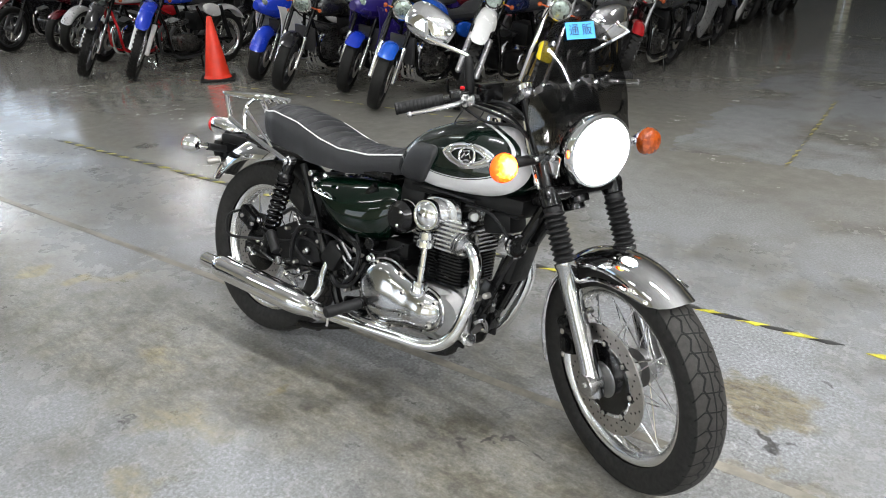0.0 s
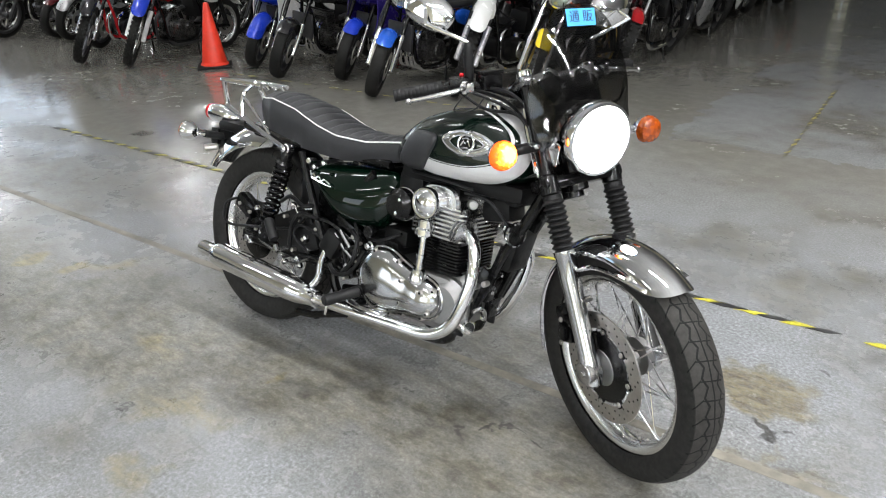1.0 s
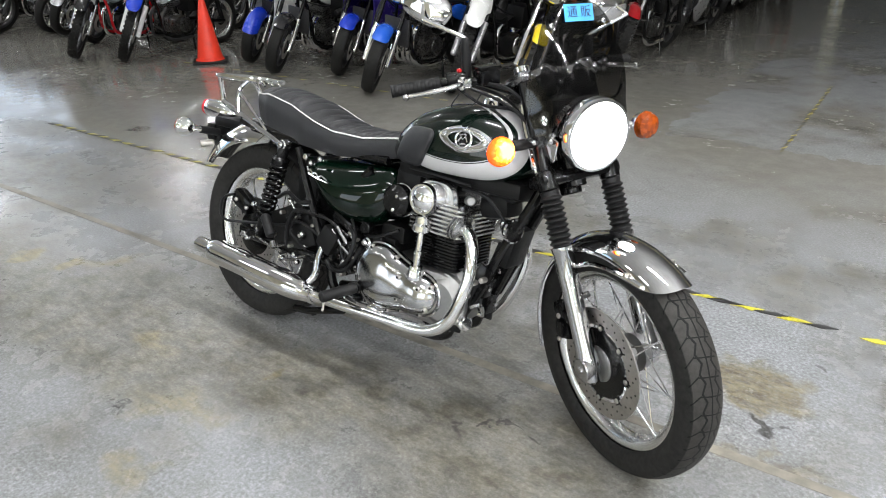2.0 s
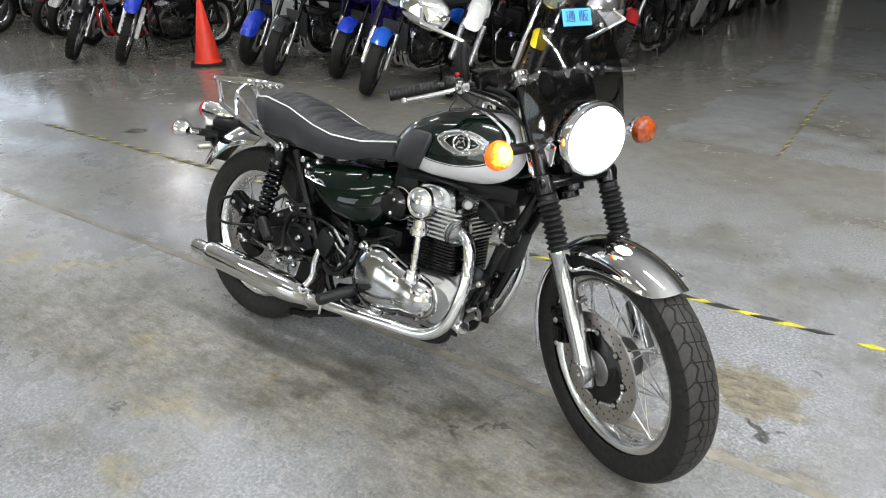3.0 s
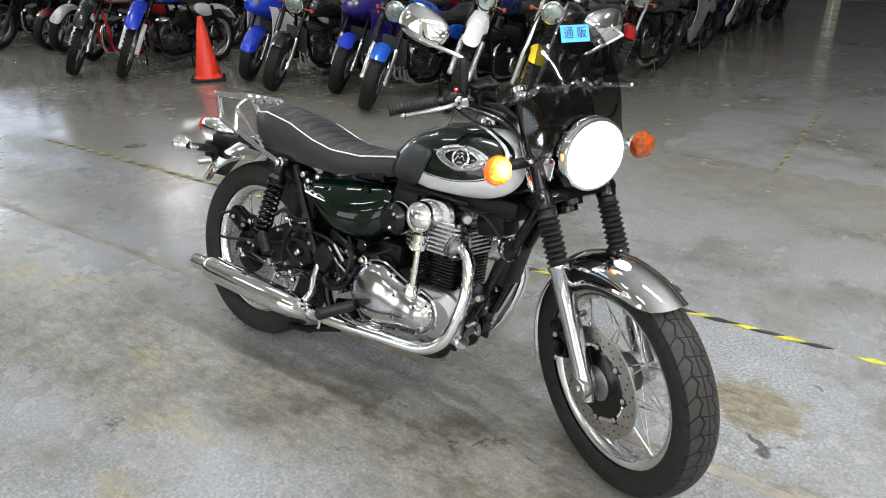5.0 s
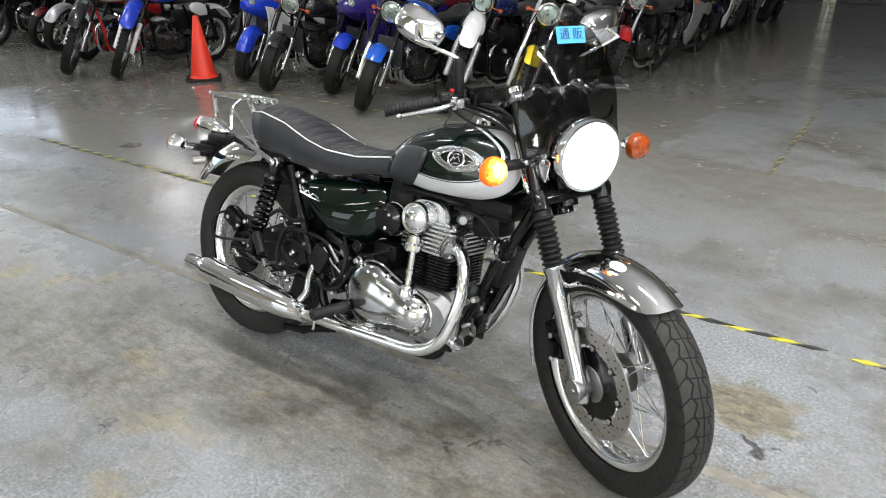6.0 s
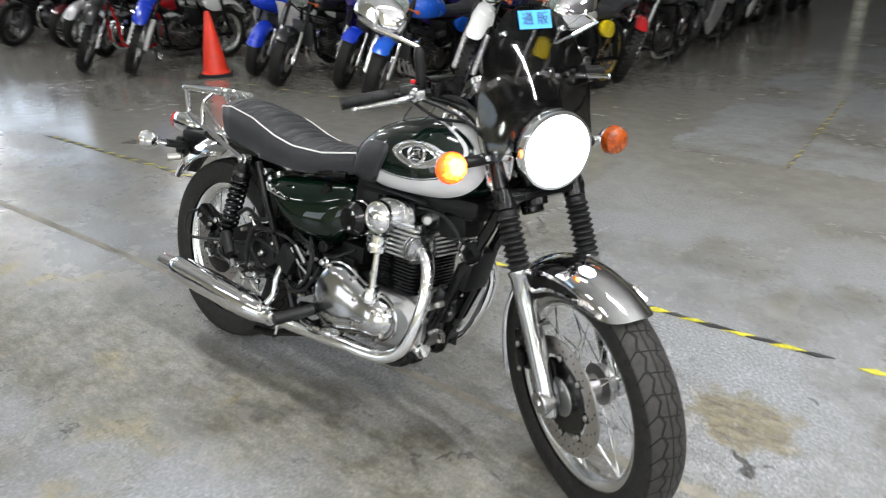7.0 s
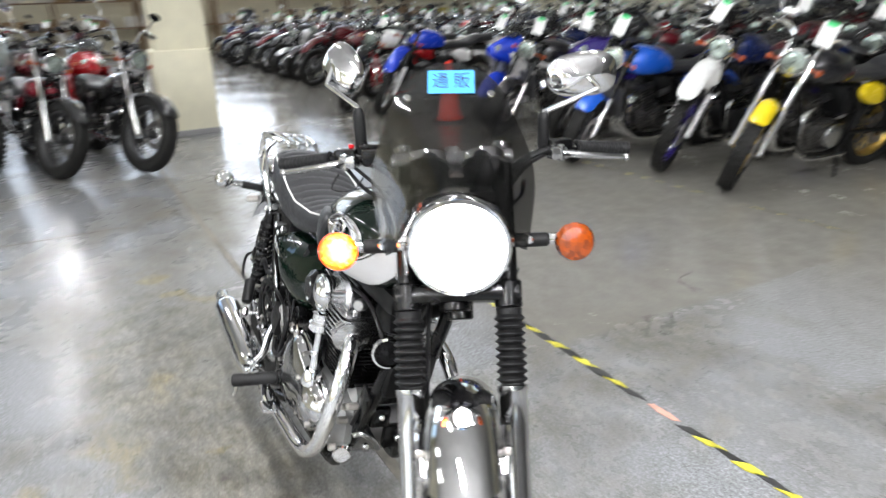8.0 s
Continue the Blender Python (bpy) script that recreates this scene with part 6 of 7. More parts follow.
for s0, s1, power in ((-9.0, -5.5, 55), (-2.0, 2.5, 70), (5.0, 9.5, 40)):
    ld = bpy.data.lights.new("window_daylight", "AREA")
    ld.shape, ld.size, ld.size_y, ld.energy, ld.color = "RECTANGLE", s1 - s0, 2.8, power, (0.95, 0.98, 1.0)
    lo = new("window_daylight", ld)
    lo.matrix_world = HALL @ Matrix.Translation(((s0 + s1) / 2, N0 + 0.14, 2.35)) @ Matrix.Rotation(radians(90), 4, "X")

# roller shutters between white posts on the north wall
SHUTTER = surface("grey_shutter_steel", (0.1, 0.104, 0.11), 0.45, 0.3, 0.12, 6)
for s0, s1 in ((-15.6, -10.4), (-9.4, -2.7), (-2.4, 4.6), (5.2, 13.6)):
    sh = thing("roller_shutter", "closed grey steel roller shutter in the end wall", "roller shutter", "roller shutters", m=HALL @ Matrix.Translation(((s0 + s1) / 2, N1 - 0.13, 0)))
    tagged(sh, kind="structure")
    for k in range(12):
        part("slat", box(0, 0, 0.15 + k * 0.3, s1 - s0, 0.03, 0.288, 0.012), SHUTTER, sh)
for s0 in (-16.0, -9.9):
    flat("post", box(s0, N1 - 0.2, CEIL / 2, 0.32, 0.16, CEIL, 0.012), CARDW, "white painted steel post", "post")

# storage racks along the west wall
RACKW = surface("brown_board", (0.2, 0.12, 0.06), 0.6, 0.0, 0.25, 9)
BOXES = [surface("brown_cardboard", (0.3, 0.2, 0.11), 0.75, 0.0, 0.12, 8), surface("pale_carton", (0.6, 0.58, 0.53), 0.7, 0.0, 0.1, 8), surface("dark_crate", (0.03, 0.035, 0.05), 0.5, 0.0, 0.2, 10), surface("yellow_crate", (0.5, 0.4, 0.05), 0.5, 0.0, 0.15, 10)]
rack_rng = random.Random(4)
for n0 in np.arange(-6.4, 18.0, 2.45):
    rack = thing("storage_rack", "open brown board rack by the window wall", "storage rack", "storage racks", m=HALL @ Matrix.Translation((W0 + 0.75, float(n0), 0)))
    for z in (0.12, 0.95, 1.78):
        part("shelf", box(0, 1.2, z, 0.6, 2.4, 0.04, 0.004), RACKW, rack)
    for x in (-0.27, 0.27):
        for y in (0.04, 2.36):
            part("upright", box(x, y, 0.9, 0.05, 0.05, 1.8, 0.004), RACKW, rack)
    for z in (0.97, 1.8):
        y = 0.1
        while y < 2.1:
            w_, h_ = rack_rng.uniform(0.2, 0.5), rack_rng.uniform(0.16, 0.42)
            if rack_rng.random() < 0.8:
                bx = thing("carton", "closed storage carton standing on the rack", "carton", "cartons", m=HALL @ Matrix.Translation((W0 + 0.8, float(n0) + y + w_ / 2, z + 0.001)) @ Matrix.Rotation(radians(rack_rng.uniform(-8, 8)), 4, "Z"))
                part("body", box(0, 0, h_ / 2, 0.4, w_, h_, 0.008), BOXES[rack_rng.choice((0, 0, 1, 2, 3) if h_ < 0.3 else (0, 1, 2))], bx)
                part("packing_tape", box(0, 0, h_ + 0.001, 0.402, 0.05, 0.002, 0), BOXES[1], bx)
            y += w_ + 0.06

# pillar with a padded foot
pil = thing("pillar", "cream painted square pillar with a thicker padded foot", "pillar", m=Matrix.Translation(hall(-8.22, 2.44)) @ HALL)
tagged(pil, kind="structure")
part("shaft", box(0, 0.02, CEIL / 2, 0.6, 0.56, CEIL, 0.01), WALLP, pil)
part("padding", box(0, 0, 0.5, 0.66, 0.62, 0.9, 0.02), WALLP, pil)
part("skirting", box(0, 0, 0.03, 0.68, 0.64, 0.06, 0.006), GREYWALL, pil)

# floor markings
tape = thing("hazard_tape", "worn black and yellow striped floor tape", "floor tape", m=HALL @ Matrix.Rotation(radians(1.37), 4, "Z"))


def tape_run(s0, s1, n, gaps, seedn, along_n=False, wear=0.12, faded=False):
    rng = random.Random(seedn)
    p, k = s0, 0
    while p < s1:
        L = (0.066 if k % 2 else 0.088) + rng.uniform(-0.012, 0.014)
        if not any(a < p < b for a, b in gaps) and rng.random() > wear:
            h, sl = (0.021 if p < -3 else 0.015), 0.05
            j = [rng.uniform(-0.011, 0.011) for _ in range(8)]
            h *= rng.uniform(0.72, 1.0)
            if faded:
                L, h = L * rng.uniform(0.35, 0.9), h * (rng.uniform(0.7, 1.0) if along_n else rng.uniform(0.35, 0.8))
            c = [(p + j[0], -h + j[1] * 0.6), (p + L * 0.5 + j[7] * 0.5, -h + j[6] * 0.6), (p + L + j[2], -h + j[3] * 0.6), (p + L + sl + j[4], h + j[5] * 0.6), (p + L * 0.5 + sl, h + j[0] * 0.6), (p + sl + j[6], h + j[7] * 0.6)]
            v = [Vector((a, n + b, z)) if not along_n else Vector((n + b, a, z)) for z in (0.0015, 0.0035) for a, b in c]
            f = [(6, 7, 8, 9, 10, 11)] + [(i, (i + 1) % 6, (i + 1) % 6 + 6, i + 6) for i in range(6)]
            if along_n:
                f = [q[::-1] for q in f]
            part("yellow_stripe" if k % 2 else "black_stripe", (v, f, None), (TAPE_OLD if faded else TAPE_WORN if p < -2.2 else TAPE_Y) if k % 2 else (TAPE_DIM if faded else TAPE_K), tape)
        p += 0.085 if faded else L
        k += 1


tape_run(-5.6, 1.6, 2.974, [(-1.07, -0.95), (-0.04, 0.05), (-3.3, -3.2)], 3, wear=0.07)
PINK = surface("faded_pink_tape", (0.62, 0.33, 0.26), 0.6, 0.0, 0.2, 80)
scrap = [(-1.0, 2.968), (-0.95, 2.962), (-0.885, 2.966), (-0.865, 2.984), (-0.92, 2.99), (-0.985, 2.986)]
part("tape_scrap", ([Vector((a, b, z)) for z in (0.0012, 0.003) for a, b in scrap], [(6, 7, 8, 9, 10, 11)] + [(i, (i + 1) % 6, (i + 1) % 6 + 6, i + 6) for i in range(6)], None), PINK, tape, "faded pink scrap of tape")
tape_run(-7.0, -1.7, 5.22, [], 5, wear=0.35, faded=True)
tape_run(5.15, 7.4, -0.56, [], 8, True, wear=0.06, faded=True)
flat("floor_joint", [box(-3.0, 1.985, 0.0006, 12.0, 0.036, 0.0012, 0, Matrix.Rotation(radians(2.0), 4, "Z")), box(-4.4, -2.0, 0.0006, 0.02, 7.0, 0.0012, 0)], surface("joint_filler", (0.19, 0.175, 0.145), 0.6, 0, 0.4, 20), "dark filled joint in the floor", "joint")


def cone_thing():
    c = thing("traffic_cone", "orange plastic traffic cone on a black foot", "traffic cone", m=Matrix.Translation((-2.99, 8.03, 0)) @ Matrix.Rotation(radians(20), 4, "Z"))
    part("cone", [lathe([(0.16, 0.03), (0.15, 0.05), (0.14, 0.06), (0.03, 0.69), (0.022, 0.7), (0.016, 0.7), (0.014, 0.66)], 32)], CONE, c)
    part("foot", [box(0, 0, 0.016, 0.38, 0.38, 0.03, 0.01)], RUBBER, c, "black rubber foot")
    return c


cone_thing()


# ---- parked motorcycles ----
def paint(name, col, metal=0.1, rough=0.25):
    return surface(name, col, rough, metal, 0.04, 14, coat=0.8, rvary=0.03)


P_BLUE = paint("blue_paint", (0.01, 0.045, 0.52))
P_SKY = paint("bright_blue_paint", (0.01, 0.1, 0.56))
P_RED = paint("red_paint", (0.45, 0.01, 0.015))
P_WHITE = paint("white_paint", (0.75, 0.75, 0.74))
P_SILVER = surface("silver_paint", (0.5, 0.5, 0.51), 0.3, 0.7, 0.08, 40, coat=0.5)
P_BLACK = paint("black_paint", (0.012, 0.012, 0.014))
P_YELLOW = paint("yellow_paint", (0.8, 0.6, 0.01))
P_PURPLE = paint("purple_paint", (0.025, 0.014, 0.14))
P_MAROON = paint("maroon_paint", (0.16, 0.01, 0.02))
P_GOLD = surface("gold_rim", (0.6, 0.42, 0.12), 0.3, 0.9, 0.1, 40)
ENGD = surface("dark_cast_engine", (0.1, 0.098, 0.095), 0.26, 0.9, 0.45, 60)
P_GREY = surface("grey_wheel", (0.05, 0.05, 0.052), 0.4, 0.5, 0.2, 40)
GLASSY = surface("lamp_glass", (0.42, 0.5, 0.46), 0.1, 0.7, 0.5, 60, coat=1.0)
CARD = surface("white_card", (0.8, 0.8, 0.79), 0.6, 0.0, 0.04, 20)
AMBER = surface("dull_amber_lens", (0.36, 0.06, 0.006), 0.25, 0.0, 0.3, 60, coat=0.4)
P_NAVY = paint("navy_paint", (0.006, 0.014, 0.07))
P_WINE = paint("wine_paint", (0.09, 0.006, 0.01))
P_PINE = paint("pine_paint", (0.006, 0.03, 0.016))
TINT = surface("clear_windshield", (0.5, 0.56, 0.56), 0.08, 0.0, 0.05, 20, coat=0.6)
TINT.node_tree.nodes["Principled BSDF"].inputs["Transmission Weight"].default_value = 0.75
CARD_G = surface("green_sticker", (0.06, 0.6, 0.2), 0.6)
OLDTYRE = surface("worn_tyre", (0.013, 0.0127, 0.012), 0.6, 0.0, 0.35, 40, bumpy=0.3, bscale=120, spec=0.2)

SPEC = {  # front radius, rear radius, half widths, rim inset, fork rake, bar height, seat height, wheelbase
    "naked": (0.3, 0.31, 0.058, 0.075, 0.085, 25, 1.04, 0.78, 1.42),
    "sport": (0.295, 0.31, 0.058, 0.085, 0.08, 24, 0.98, 0.79, 1.38),
    "trail": (0.345, 0.32, 0.042, 0.055, 0.075, 27, 1.12, 0.87, 1.4),
    "cruiser": (0.34, 0.33, 0.062, 0.075, 0.095, 32, 1.12, 0.7, 1.62),
    "classic": (0.32, 0.32, 0.048, 0.058, 0.08, 27, 1.05, 0.78, 1.4),
}


def small_wheel(parent, name, x, R, half, inset, rim_mat, wires, xf, lite):
    w = Matrix.Translation((x, 0, R)) @ AXY
    rin = R - inset
    hub = part(name, [lathe([(0.03, -0.06), (0.045, -0.05), (0.035, 0), (0.045, 0.05), (0.03, 0.06)], 14, m=w)], P_GREY, parent, xf=xf)
    part("tyre", moved(tyre_geo(R, rin, half, 36 if lite else 56), w), OLDTYRE, hub, xf=xf)
    spk = []
    if wires:
        for i in range(20):
            spk.append(moved(spoke(2 * math.pi * i / 20, rin - 0.012, 0.04, 0.04 * (1 if i % 2 else -1), 0.5 if i % 4 < 2 else -0.5, 0.0025), w))
    else:
        for i in range(5):
            a = 2 * math.pi * i / 5
            spk.append(box(0, 0, 0, rin - 0.02, 0.035, 0.028, 0.006, w @ Matrix.Rotation(a, 4, "Z") @ Matrix.Translation(((rin + 0.02) / 2, 0, 0))))
    part("rim", [moved(rim_geo(rin, half * 0.7, 28 if lite else 40), w)] + spk, rim_mat, hub, xf=xf)
    if not lite and wires and half < 0.05:
        knobs = []
        for i in range(40):
            for y, rr_ in ((-0.75, 0.007), (0.0, 0.0), (0.75, 0.007)):
                a = 2 * math.pi * (i + (0.5 if y == 0 else 0)) / 40
                knobs.append(box(0, 0, 0, 0.024, 0.026, 0.03, 0, w @ Matrix.Rotation(a, 4, "Z") @ Matrix.Translation((R - rr_ - 0.004, 0, half * y))))
        part("tread", knobs, OLDTYRE, hub, "black knobbly tread", xf=xf)
    if not lite:
        for s in (-1, 1) if not wires else (-1,):
            part("brake_disc", lathe([(0.075, -0.002), (0.13, -0.002), (0.13, 0.002), (0.075, 0.002)], 30, ring=True, m=w @ Matrix.Translation((0, 0, s * (half + 0.005)))), DISC, hub, xf=xf)
    return hub


def parked_bike(kind, col, label, fender=None, fork=ALU, rim=P_GREY, lamp="round", steer=31.0, plate=None, panel=None, lite=False, card=True, tall_bar=0.0, seed=0, seat_mat=VINYL, tail=None, shield=False):
    rf, rr, hf, hr, inset, rake, bar, seat_h, wb = SPEC[kind]
    rng = random.Random(seed)
    b = thing("motorcycle", label, "motorcycle", "parked motorcycles")
    ra = radians(rake)
    ax = Vector((-math.sin(ra), 0, math.cos(ra)))
    st = Matrix.Translation((wb, 0, rf)) @ Matrix.Rotation(radians(steer), 4, ax) @ Matrix.Translation((-wb, 0, -rf))
    fender = fender or col
    wires = kind in ("trail", "classic", "cruiser")
    small_wheel(b, "front_wheel", wb, rf, hf, inset, rim, wires, st, lite)
    small_wheel(b, "rear_wheel", 0, rr, hr, inset, rim, wires, None, lite)
    fa = Vector((wb, 0, rf))
    reach = (bar - 0.06 - rf) / math.cos(ra)
    gap = hf + 0.045

    def up(s, y=0.0, fw=0.0):
        return fa + ax * s + Vector((math.cos(ra) * fw, y, math.sin(ra) * fw))

    for s in (-1, 1):
        leg = part("fork_leg", [lathe([(0.014, 0), (0.027, 0.01), (0.0265, reach * 0.3), (0.029, reach * 0.42), (0.029, reach * 0.45), (0.023, reach * 0.46)], 14, m=along(up(-0.04, s * gap), up(1, s * gap)))], fork, b, xf=st)
        part("fork_tube", [cyl(up(reach * 0.4, s * gap), up(reach, s * gap), 0.019, 12), cyl(up(reach * 0.68, s * gap), up(reach * 0.9, s * gap), 0.026, 12)], CHROME if kind in ("classic", "cruiser") and not lite else BLACK, leg, xf=st)
    if not lite:
        parts("fork_yoke", [box(0, 0, 0, 0.07, gap * 2.5, 0.03, 0.008, Matrix.Translation(up(reach * 0.72, 0, -0.02))), box(0, 0, 0, 0.07, gap * 2.5, 0.03, 0.008, Matrix.Translation(up(reach * 0.97, 0, -0.02)))], BLACK, b, xf=st)
    if kind == "trail":
        part("front_fender", [fender_geo(wb - 0.1, rf, rf + 0.2, 40, 120, 0.075, 0.03, 14, 8)], fender, b, xf=st)
    elif kind == "sport" and not lite:
        part("front_fender", [fender_geo(wb, rf, rf + 0.035, 22, 185, hf + 0.03, 0.085, 20, 10)], fender, b, xf=st)
    else:
        part("front_fender", [fender_geo(wb, rf, rf + 0.03, 30 if kind == "cruiser" else 48, 160, hf + 0.018, 0.04, 14, 8)], fender, b, xf=st)
    lz = up(reach * 0.8, 0, 0.1 if kind != "sport" else 0.14)
    lm = Matrix.Translation(lz) @ Matrix.Rotation(radians(92), 4, "Y")
    if lamp == "round":
        h = part("headlight", lathe([(0.0001, -0.12), (0.06, -0.1), (0.085, -0.04), (0.09, 0.0), (0.088, 0.012), (0.08, 0.012)], 24, m=lm), CHROME if kind != "trail" else P_BLACK, b, "round headlight, off", st)
        if not lite:
            part("headlight_rim", lathe([(0.086, 0.0), (0.094, 0.002), (0.094, 0.012), (0.082, 0.018), (0.08, 0.012)], 24, m=lm), CHROME, h, xf=st)
        part("headlight_lens", lathe([(0.081, 0.008), (0.05, 0.02), (0.0001, 0.024)], 24, m=lm), GLASSY, h, xf=st)
    elif lamp == "fairing":
        rings = []
        for i in range(11):
            t = i / 10
            x = lz.x + 0.16 - 0.34 * t
            hw, zt, zb = 0.05 + 0.14 * t ** 0.6, lz.z + 0.02 + 0.14 * t ** 0.8, lz.z - 0.07 - 0.14 * t ** 0.7
            rings.append([(x, hw * math.cos(a) * (1 if math.sin(a) < 0 else 0.9), (zt + zb) / 2 + (zt - zb) / 2 * math.sin(a)) for a in np.linspace(0, 2 * math.pi, 21)[:-1]])
        f = part("nose_fairing", loft(rings), col, b)
        for s in (-1, 1):
            part("headlight_lens", lathe([(0.045, 0), (0.035, 0.02), (0.0001, 0.03)], 18, m=Matrix.Translation((lz.x + 0.09, s * 0.06, lz.z + 0.015)) @ Matrix.Rotation(radians(70), 4, "Y") @ Matrix.Diagonal((0.8, 1.2, 1, 1))), GLASSY, f)
        part("windscreen", [fender_geo(lz.x - 0.28, lz.z - 0.03, 0.3, 32, 78, 0.12, 0.07, 10, 8)], SMOKE, f)
        for s in (-1, 1):
            rg = []
            for i in range(9):
                t = i / 8
                x = lz.x - 0.02 - 0.55 * t
                zt, zb = lz.z - 0.02 - 0.1 * t, lz.z - 0.25 - 0.35 * math.sin(math.pi * min(1, t + 0.12)) ** 0.7
                rg.append([(x, s * (0.16 + 0.05 * math.sin(math.pi * k / 8) ** 0.6), zb + (zt - zb) * k / 8) for k in range(9)] + [(x, s * (0.145 + 0.05 * math.sin(math.pi * k / 8) ** 0.6), zb + (zt - zb) * k / 8) for k in reversed(range(9))])
            part("side_fairing", loft(rg) if s < 0 else loft([r[::-1] for r in rg]), panel or col, b)
    if plate is not None:
        pg = []
        for i in range(9):
            t = i / 8
            hw = 0.1 * (math.sin(math.pi * (0.12 + 0.76 * t)) ** 0.5)
            pg.append([(lz.x + 0.03 + 0.03 * math.sin(math.pi * t) - 0.35 * (k / 6 - 0.5) ** 2 * 0.3, hw * (k / 3 - 1), lz.z - 0.11 - 0.24 * t) for k in range(7)] + [(lz.x + 0.02 + 0.03 * math.sin(math.pi * t) - 0.35 * (k / 6 - 0.5) ** 2 * 0.3, hw * (k / 3 - 1), lz.z - 0.11 - 0.24 * t) for k in reversed(range(7))])
        part("front_plate", loft(pg), plate, b, "white plastic front plate", st)
    # bars
    bc = up(reach + 0.03, 0, -0.03)
    wid = 0.3 if kind == "sport" else 0.36
    half = smooth_path([bc, bc + Vector((0, -0.07, 0.0)), bc + Vector((-0.03, -0.17, 0.06 + tall_bar)), bc + Vector((-0.12, -wid, 0.05 + tall_bar))], 4)
    part("handlebar", [tube([Vector((v.x, -v.y, v.z)) for v in reversed(half)] + half[1:], 0.012, 8)], CHROME if kind in ("cruiser", "classic") else BLACK, b, xf=st)
    for s in (-1, 1):
        e = bc + Vector((-0.12, s * wid, 0.05 + tall_bar))
        m0 = bc + Vector((-0.06, s * (wid - 0.13), 0.057 + tall_bar))
        part("grip", [cyl(m0, e, 0.018, 10)], RUBBER, b, xf=st)
        if not lite or rng.random() < 0.6:
            mc = m0 + Vector((-0.02, s * 0.08, 0.17))
            part("mirror", [tube([m0, m0 + Vector((0.02, s * 0.02, 0.08)), mc], 0.006, 6), lathe([(0.0001, 0.02), (0.04, 0.012), (0.05, 0), (0.045, -0.006), (0.0001, -0.006)], 16, m=Matrix.Translation(mc) @ Matrix.Rotation(radians(85), 4, "Y") @ Matrix.Diagonal((0.75, 1.25, 1, 1)))], CHROME if rng.random() < 0.3 else BLACK, b, xf=st)
        if not lite:
            ip = lz + Vector((-0.06, s * 0.17, -0.03))
            part("indicator", [lathe([(0.0001, -0.025), (0.014, -0.02), (0.021, 0), (0.016, 0.012), (0.0001, 0.016)], 14, m=Matrix.Translation(ip) @ Matrix.Rotation(radians(90), 4, "Y")), cyl(ip + Vector((-0.01, -s * 0.1, 0)), ip + Vector((-0.01, -s * 0.02, 0)), 0.007, 8)], AMBER, b, "dull amber indicator", st)
            part("lever", [tube([m0 + Vector((0.05, 0, 0)), m0.lerp(e, 0.5) + Vector((0.05, 0, -0.005)), e + Vector((0.035, 0, -0.01))], 0.007, 6)], ALU, b, xf=st)
    if not lite:
        parts("instrument", [lathe([(0.035, -0.03), (0.045, 0), (0.04, 0.01), (0.0001, 0.01)], 14, m=along(bc + Vector((0.07, s * 0.05, 0.02)), bc + Vector((-0.3, s * 0.05, 0.6)))) for s in (-1, 1)], BLACK, b, xf=st)
    # frame, engine
    hx, hz = wb - 0.28, rf + 0.5
    part("frame", [tube(smooth_path([(hx, s * 0.03, hz), (hx - 0.06, s * 0.09, 0.55), (hx - 0.14, s * 0.11, 0.26), (hx - 0.55, s * 0.12, 0.24), (hx - 0.66, s * 0.12, 0.5), (hx - 0.55, s * 0.1, seat_h - 0.1)], 4), 0.017, 8) for s in (-1, 1)] + [tube([(hx, 0, hz), (hx - 0.5, 0, seat_h - 0.08), (-0.15, 0, seat_h - 0.06)], 0.025, 8), tube([(hx - 0.62, 0.12, 0.36), (0, 0.12, rr)], 0.022, 8), tube([(hx - 0.62, -0.12, 0.36), (0, -0.12, rr)], 0.022, 8)], P_RED if panel is P_RED and kind == "trail" else BLACK, b)
    ex = hx - 0.36
    em = ENGD if rng.random() < 0.6 else BLACKM
    en = part("engine", [loft([[(ex + (0.19 * f) * math.copysign(abs(math.cos(t)) ** 0.6, math.cos(t)), y, 0.36 + 0.11 * f * math.copysign(abs(math.sin(t)) ** 0.7, math.sin(t)) + 0.03 * math.cos(t)) for t in np.linspace(0, 2 * math.pi, 19)[:-1]] for y, f in ((0.15, 0.5), (0.135, 0.72), (0.12, 0.8), (0.11, 1.0), (-0.11, 1.0), (-0.12, 0.8), (-0.135, 0.72), (-0.15, 0.5))])], em, b)
    wide = 0.3 if kind in ("naked", "sport") else 0.15
    part("cylinder_block", moved(finned(0, 0.14, wide, 0.0, 0.2, 8, 0.014), Matrix.Translation((ex + 0.08, 0, 0.43)) @ Matrix.Rotation(radians(14), 4, "Y")), em, en)
    part("engine_cover", dome((ex - 0.07, -0.135, 0.36), (ex - 0.07, -1, 0.36), 0.085, 0.035), em if rng.random() < 0.5 else ALU, en)
    exm = CHROME if rng.random() < 0.75 else P_GREY
    run = smooth_path([(ex + 0.16, -0.08, 0.56), (ex + 0.24, -0.09, 0.48), (ex + 0.24, -0.1, 0.3), (ex + 0.14, -0.11, 0.2), (ex - 0.3, -0.14, 0.21), (0.3, -0.18, 0.27), (0.22, -0.185, 0.285 if kind != "trail" else 0.34), (-0.2, -0.21, 0.38 if kind != "trail" else 0.6)], 4)
    part("exhaust_pipe", tube(run, [0.02 if i < 21 else min(0.047, 0.02 + 0.009 * (i - 20)) for i in range(len(run))], 10), exm, b)
